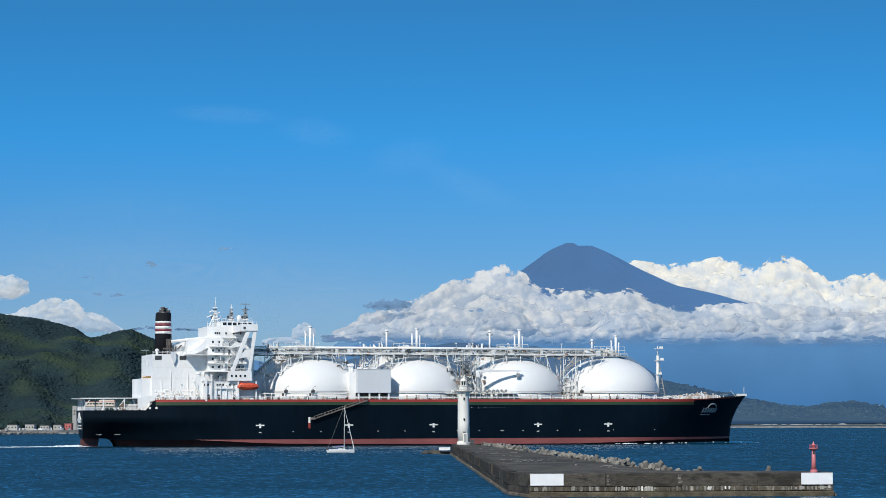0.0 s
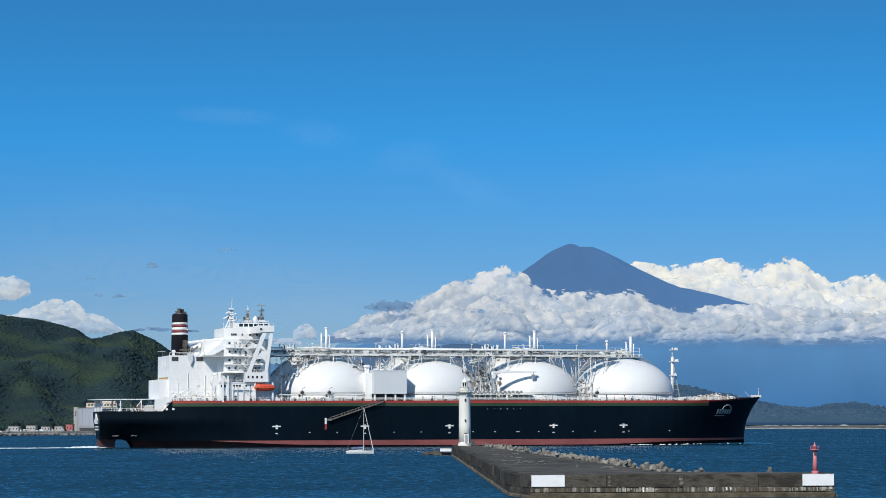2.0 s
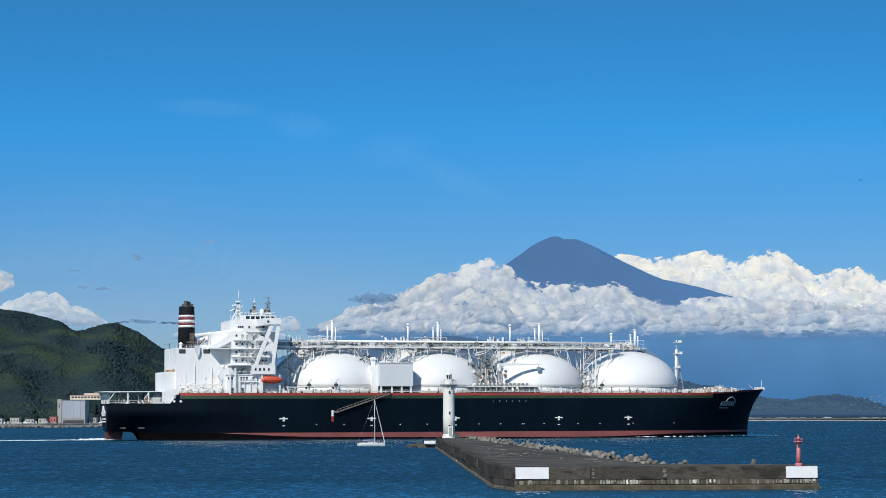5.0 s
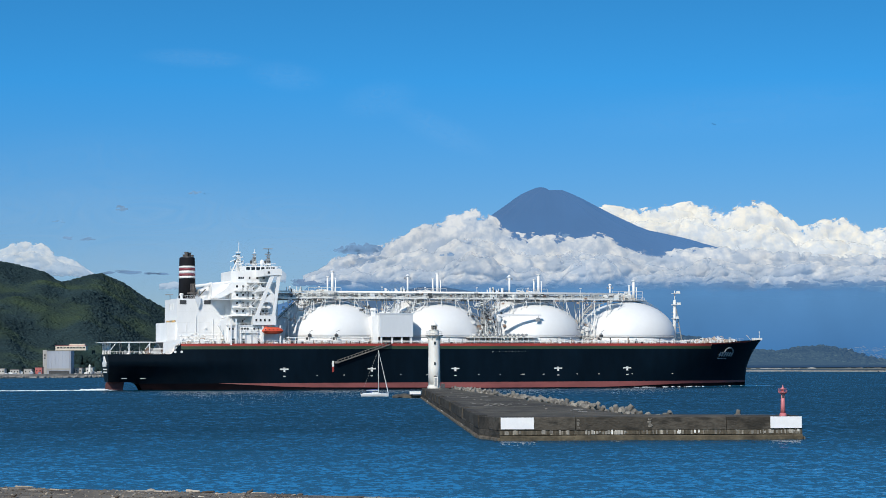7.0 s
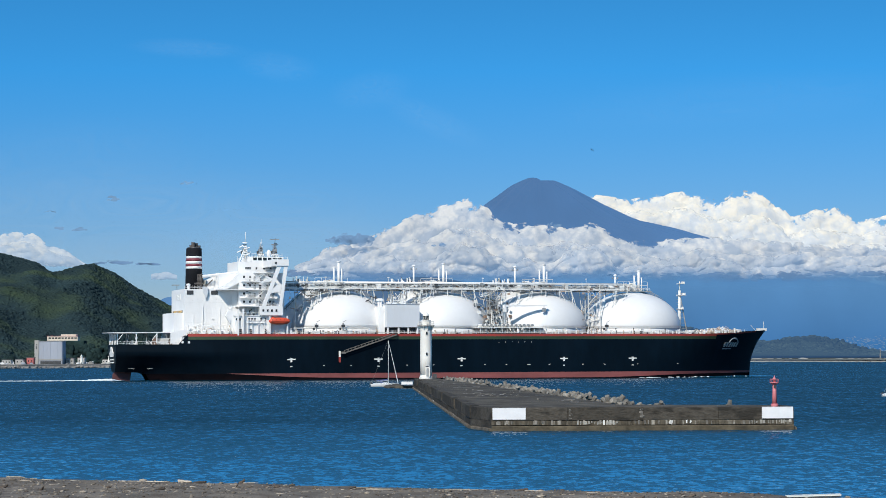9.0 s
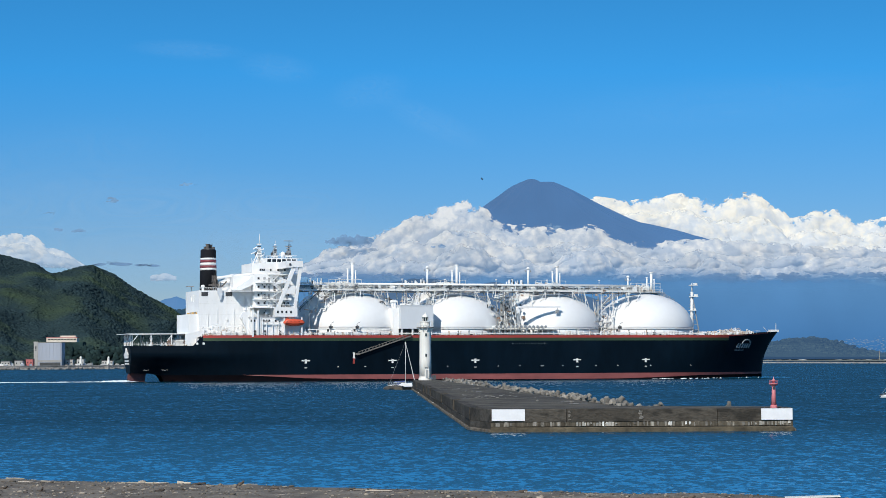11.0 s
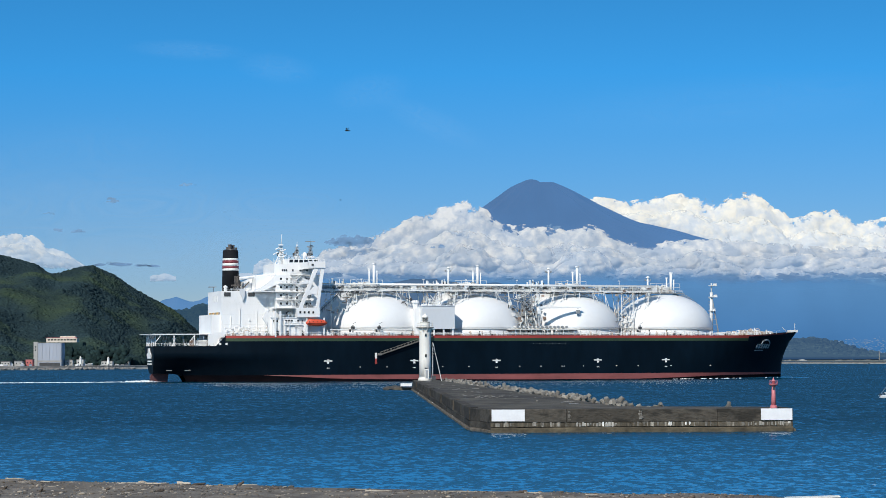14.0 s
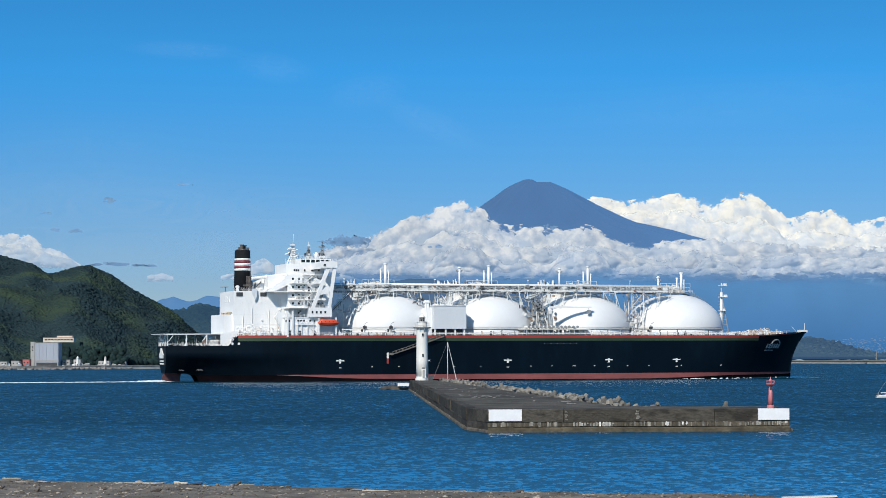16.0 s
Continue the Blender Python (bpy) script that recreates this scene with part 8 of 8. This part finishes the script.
tagged(heap("stern_foam", M["foam"], places, flat, rng, wake), kind="stuff")
places = []
for k in range(70):
    x = 141 - 66 * rng.random() ** 1.2
    y = -half_breadth(x, 0) - 0.7 - abs(rng.gauss(0, 0.8))
    r = rng.uniform(0.12, 0.42) * (1.6 if rng.random() < 0.12 else 1)
    places.append((x, y, 0.05, r * rng.uniform(1.2, 3), r, 0.10 + 0.3 * rng.random() ** 2))
tagged(heap("bow_foam", M["foam"], places, flat, rng, wake), kind="stuff")
rows = []
for k in range(31):
    u = k / 30
    x = 149.5 - 52 * u
    side = -half_breadth(min(x, 135.9), 0) - (0.2 if x < 135 else 0.0)
    h = 0.75 * math.sin(math.pi * min(1.0, u * 2.6) * 0.5) * (1 - u) ** 0.8 + 0.02
    rows.append([(x, side + 0.4, 0.02), (x, side - 0.5, h), (x, side - 1.4, h * 0.7), (x, side - 3.0, -0.05)])
part("bow_swell", Geo().grid(rows), M["water"], wake, "low dark swell thrown off the bow", smooth=True)

# ---- driftwood and litter on the beach ridge ----
rng = random.Random(77)


def log(x, y, length, r, turn, mat, label, tilt=0, group="driftwood on the ridge", name="driftwood_log"):
    g = Geo()
    n = 7
    pts, rad = [], []
    bend = rng.uniform(-0.4, 0.4)
    for k in range(n):
        s = k / (n - 1)
        pts.append(Vector((length * (s - 0.5), length * bend * math.sin(s * 3.1) + rng.uniform(-0.3, 0.3) * r, rng.uniform(-0.2, 0.2) * r)))
        rad.append(r * (1.1 - 0.5 * s) * rng.uniform(0.85, 1.15))
    g.tube(pts, rad)
    me = g.mesh(name, mat, True)
    ob = new(name, me)
    ob.matrix_basis = pose(x, y, beach_z(x, y) + r * 0.7, 0, tilt, turn)
    return tagged(ob, label, "driftwood", group)


for x, dy, length, r, turn in ((-21.4, -0.9, 1.0, 0.035, 24), (-17.0, -1.2, 1.2, 0.03, -30), (-8.2, -1.0, 1.1, 0.03, 40), (-22.2, -0.2, 1.3, 0.07, 8), (-20.4, -0.1, 0.8, 0.06, -4), (-18.6, -0.3, 1.1, 0.10, 5), (-15.4, -0.2, 2.6, 0.05, 2), (-14.3, -0.4, 1.5, 0.06, 12),
                               (-3.8, -0.2, 1.5, 0.05, 14), (-3.1, -0.3, 1.6, 0.06, 8), (1.0, -0.1, 2.5, 0.04, -2), (-9.5, -0.2, 0.9, 0.04, 5), (4.2, -0.1, 1.2, 0.04, 10)):
    log(x, crest(x) + dy - 0.3 * rng.random(), length * 0.8, r * 0.62, turn - 12 + rng.uniform(-14, 14), M["driftwood"], "bleached driftwood branch lying on the beach ridge")
for k in range(150):
    x = rng.uniform(-30, 16)
    y = crest(x) - 0.3 - 16 * rng.random() ** 1.3
    log(x, y, rng.uniform(0.12, 0.6), rng.uniform(0.008, 0.024), rng.gauss(-10, 60), M["driftwood"], "bleached driftwood stick on gravel", rng.uniform(-12, 4))
for k in range(12):
    x = rng.uniform(-26, 12)
    y = crest(x) - 0.1 - 9 * rng.random() ** 2
    log(x, y, rng.uniform(0.3, 0.7), rng.uniform(0.05, 0.09), rng.uniform(-60, 60), M["debris"], "dark sodden wood stump on the beach ridge", rng.uniform(-35, 0))
ob = log(-12.9, crest(-12.9) - 0.4, 0.7, 0.09, -6, M["driftwood"], "split pale log on the beach ridge")
pebbles = [blob(120 + i, 1, 0.25, 1.2) for i in range(5)]
places = []
for k in range(5200):
    x = rng.uniform(-32, 18)
    y = crest(x) + 0.6 - 18 * rng.random() ** 1.1
    r = rng.uniform(0.015, 0.05) * (2.2 if rng.random() < 0.04 else 1)
    places.append((x, y, beach_z(x, y) + r * 0.3, r * rng.uniform(1, 2.2), r, r * 0.7))
tagged(heap("beach_pebbles", M["sand"], places[:3200], pebbles, rng), "grey gravel stones", "gravel", kind="stuff")
tagged(heap("beach_litter", M["driftwood"], places[3200:4400], pebbles, rng), "pale wood chips and litter", "litter", kind="stuff")
tagged(heap("dark_litter", M["debris"], places[4400:], pebbles, rng), "dark seaweed and bark litter", "litter", kind="stuff")
bx, by = 16.1, 99.2
bd = thing("beached_skiff", "white flat-bottomed skiff lying on the beach", "boat", (bx, by, beach_z(bx, by) - 0.17), -6)
part("hull", Geo().prism(((-1.1, 0.10), (-0.95, 0.0), (0.85, 0.0), (1.1, 0.22), (1.1, 0.30), (-1.1, 0.22)), -0.4, 0.4), M["wood_pale"], bd)
part("gunwale", Geo().prism(((-1.18, 0.22), (1.2, 0.30), (1.2, 0.34), (-1.18, 0.26)), -0.45, 0.45), M["wood_pale"], bd)
part("rubbing_band", Geo().prism(((-1.15, 0.17), (1.18, 0.25), (1.18, 0.28), (-1.15, 0.20)), -0.47, 0.47), M["dark"], bd)


# ---- everything that moves ----
def ship_pose(t):
    s = 3.027 * (t - 12.5)
    a = radians(SHIP_TURN)
    return pose(11.0 + s * math.cos(a), 929.1 + s * math.sin(a), 0, 0, 0, SHIP_TURN)


KITE = (  # seconds, across, height, bank, turn
    (0, 169.9, 65.5, -20, 50),
    (3.2, 124.9, 60.5, -22, 50),
    (6.3, 74.9, 69.5, -22, 55),
    (6.7, 68.5, 68.6, -24, 55),
    (7.1, 62.5, 67.7, -26, 55),
    (7.5, 56.0, 66.5, -28, 55),
    (7.9, 49.7, 65.3, -30, 55),
    (8.3, 45.2, 63.6, -30, 50),
    (8.7, 39.7, 61.4, -28, 45),
    (9, 36.3, 59.3, -26, 42),
    (9.2, 34.3, 58.1, -26, 40),
    (11.3, 5.0, 52.0, -28, 10),
    (11.7, -0.8, 51.3, -45, 0),
    (12.1, -6.1, 51.3, -70, 0),
    (12.5, -11.2, 50.8, -60, 0),
    (13, -16.9, 49.9, -30, 0),
    (13.5, -22.2, 49.0, -12, 0),
    (14.5, -25.7, 46.1, 5, -20),
    (15, -25.9, 44.3, 15, -60),
    (16, -20.7, 38.9, 20, -140),
)


def motions():
    walk(ship, [(t, ship_pose(t)) for t in (0, 4, 8, 12, 16)])
    walk(wake, [(t, ship_pose(t)) for t in (0, 4, 8, 12, 16)])
    walk(sloop, [(t, pose(-42.5 + 2.73 * t, 683, 0, 0.6 * math.sin(t * 1.3), 0.5 * math.sin(t), 2)) for t in (0, 2, 4, 6, 8, 10, 12, 14, 16)])
    walk(dinghy, [(t, pose(99.9 - 0.06 * t, 501, 0, 1.2 * math.sin(t * 1.1), 0.8 * math.sin(t), 8)) for t in (0, 2, 4, 6, 8, 10, 12, 14, 16)])
    walk(kite, [(t, pose(x, 550, z, bank, 0, 172 + turn)) for t, x, z, bank, turn in KITE])
    walk(gull, [(t, pose(194.4 - 11.1 * t, 1250, 78.9 - 2.55 * t, 4, 0, 178)) for t in (0, 4, 8, 12, 16)])
    walk(insect, [(t, pose(-0.63 - 12.8 * (t - 14), 15, z, 0, 0, 0)) for t, z in ((0, 30.0), (6, 22.0), (12, 14.0), (13.5, 11.75), (13.8, 11.11), (13.9, 10.93), (14, 10.84), (14.1, 10.77), (14.2, 10.71), (14.5, 10.5), (15, 10.2), (16, 9.6))])


motions()
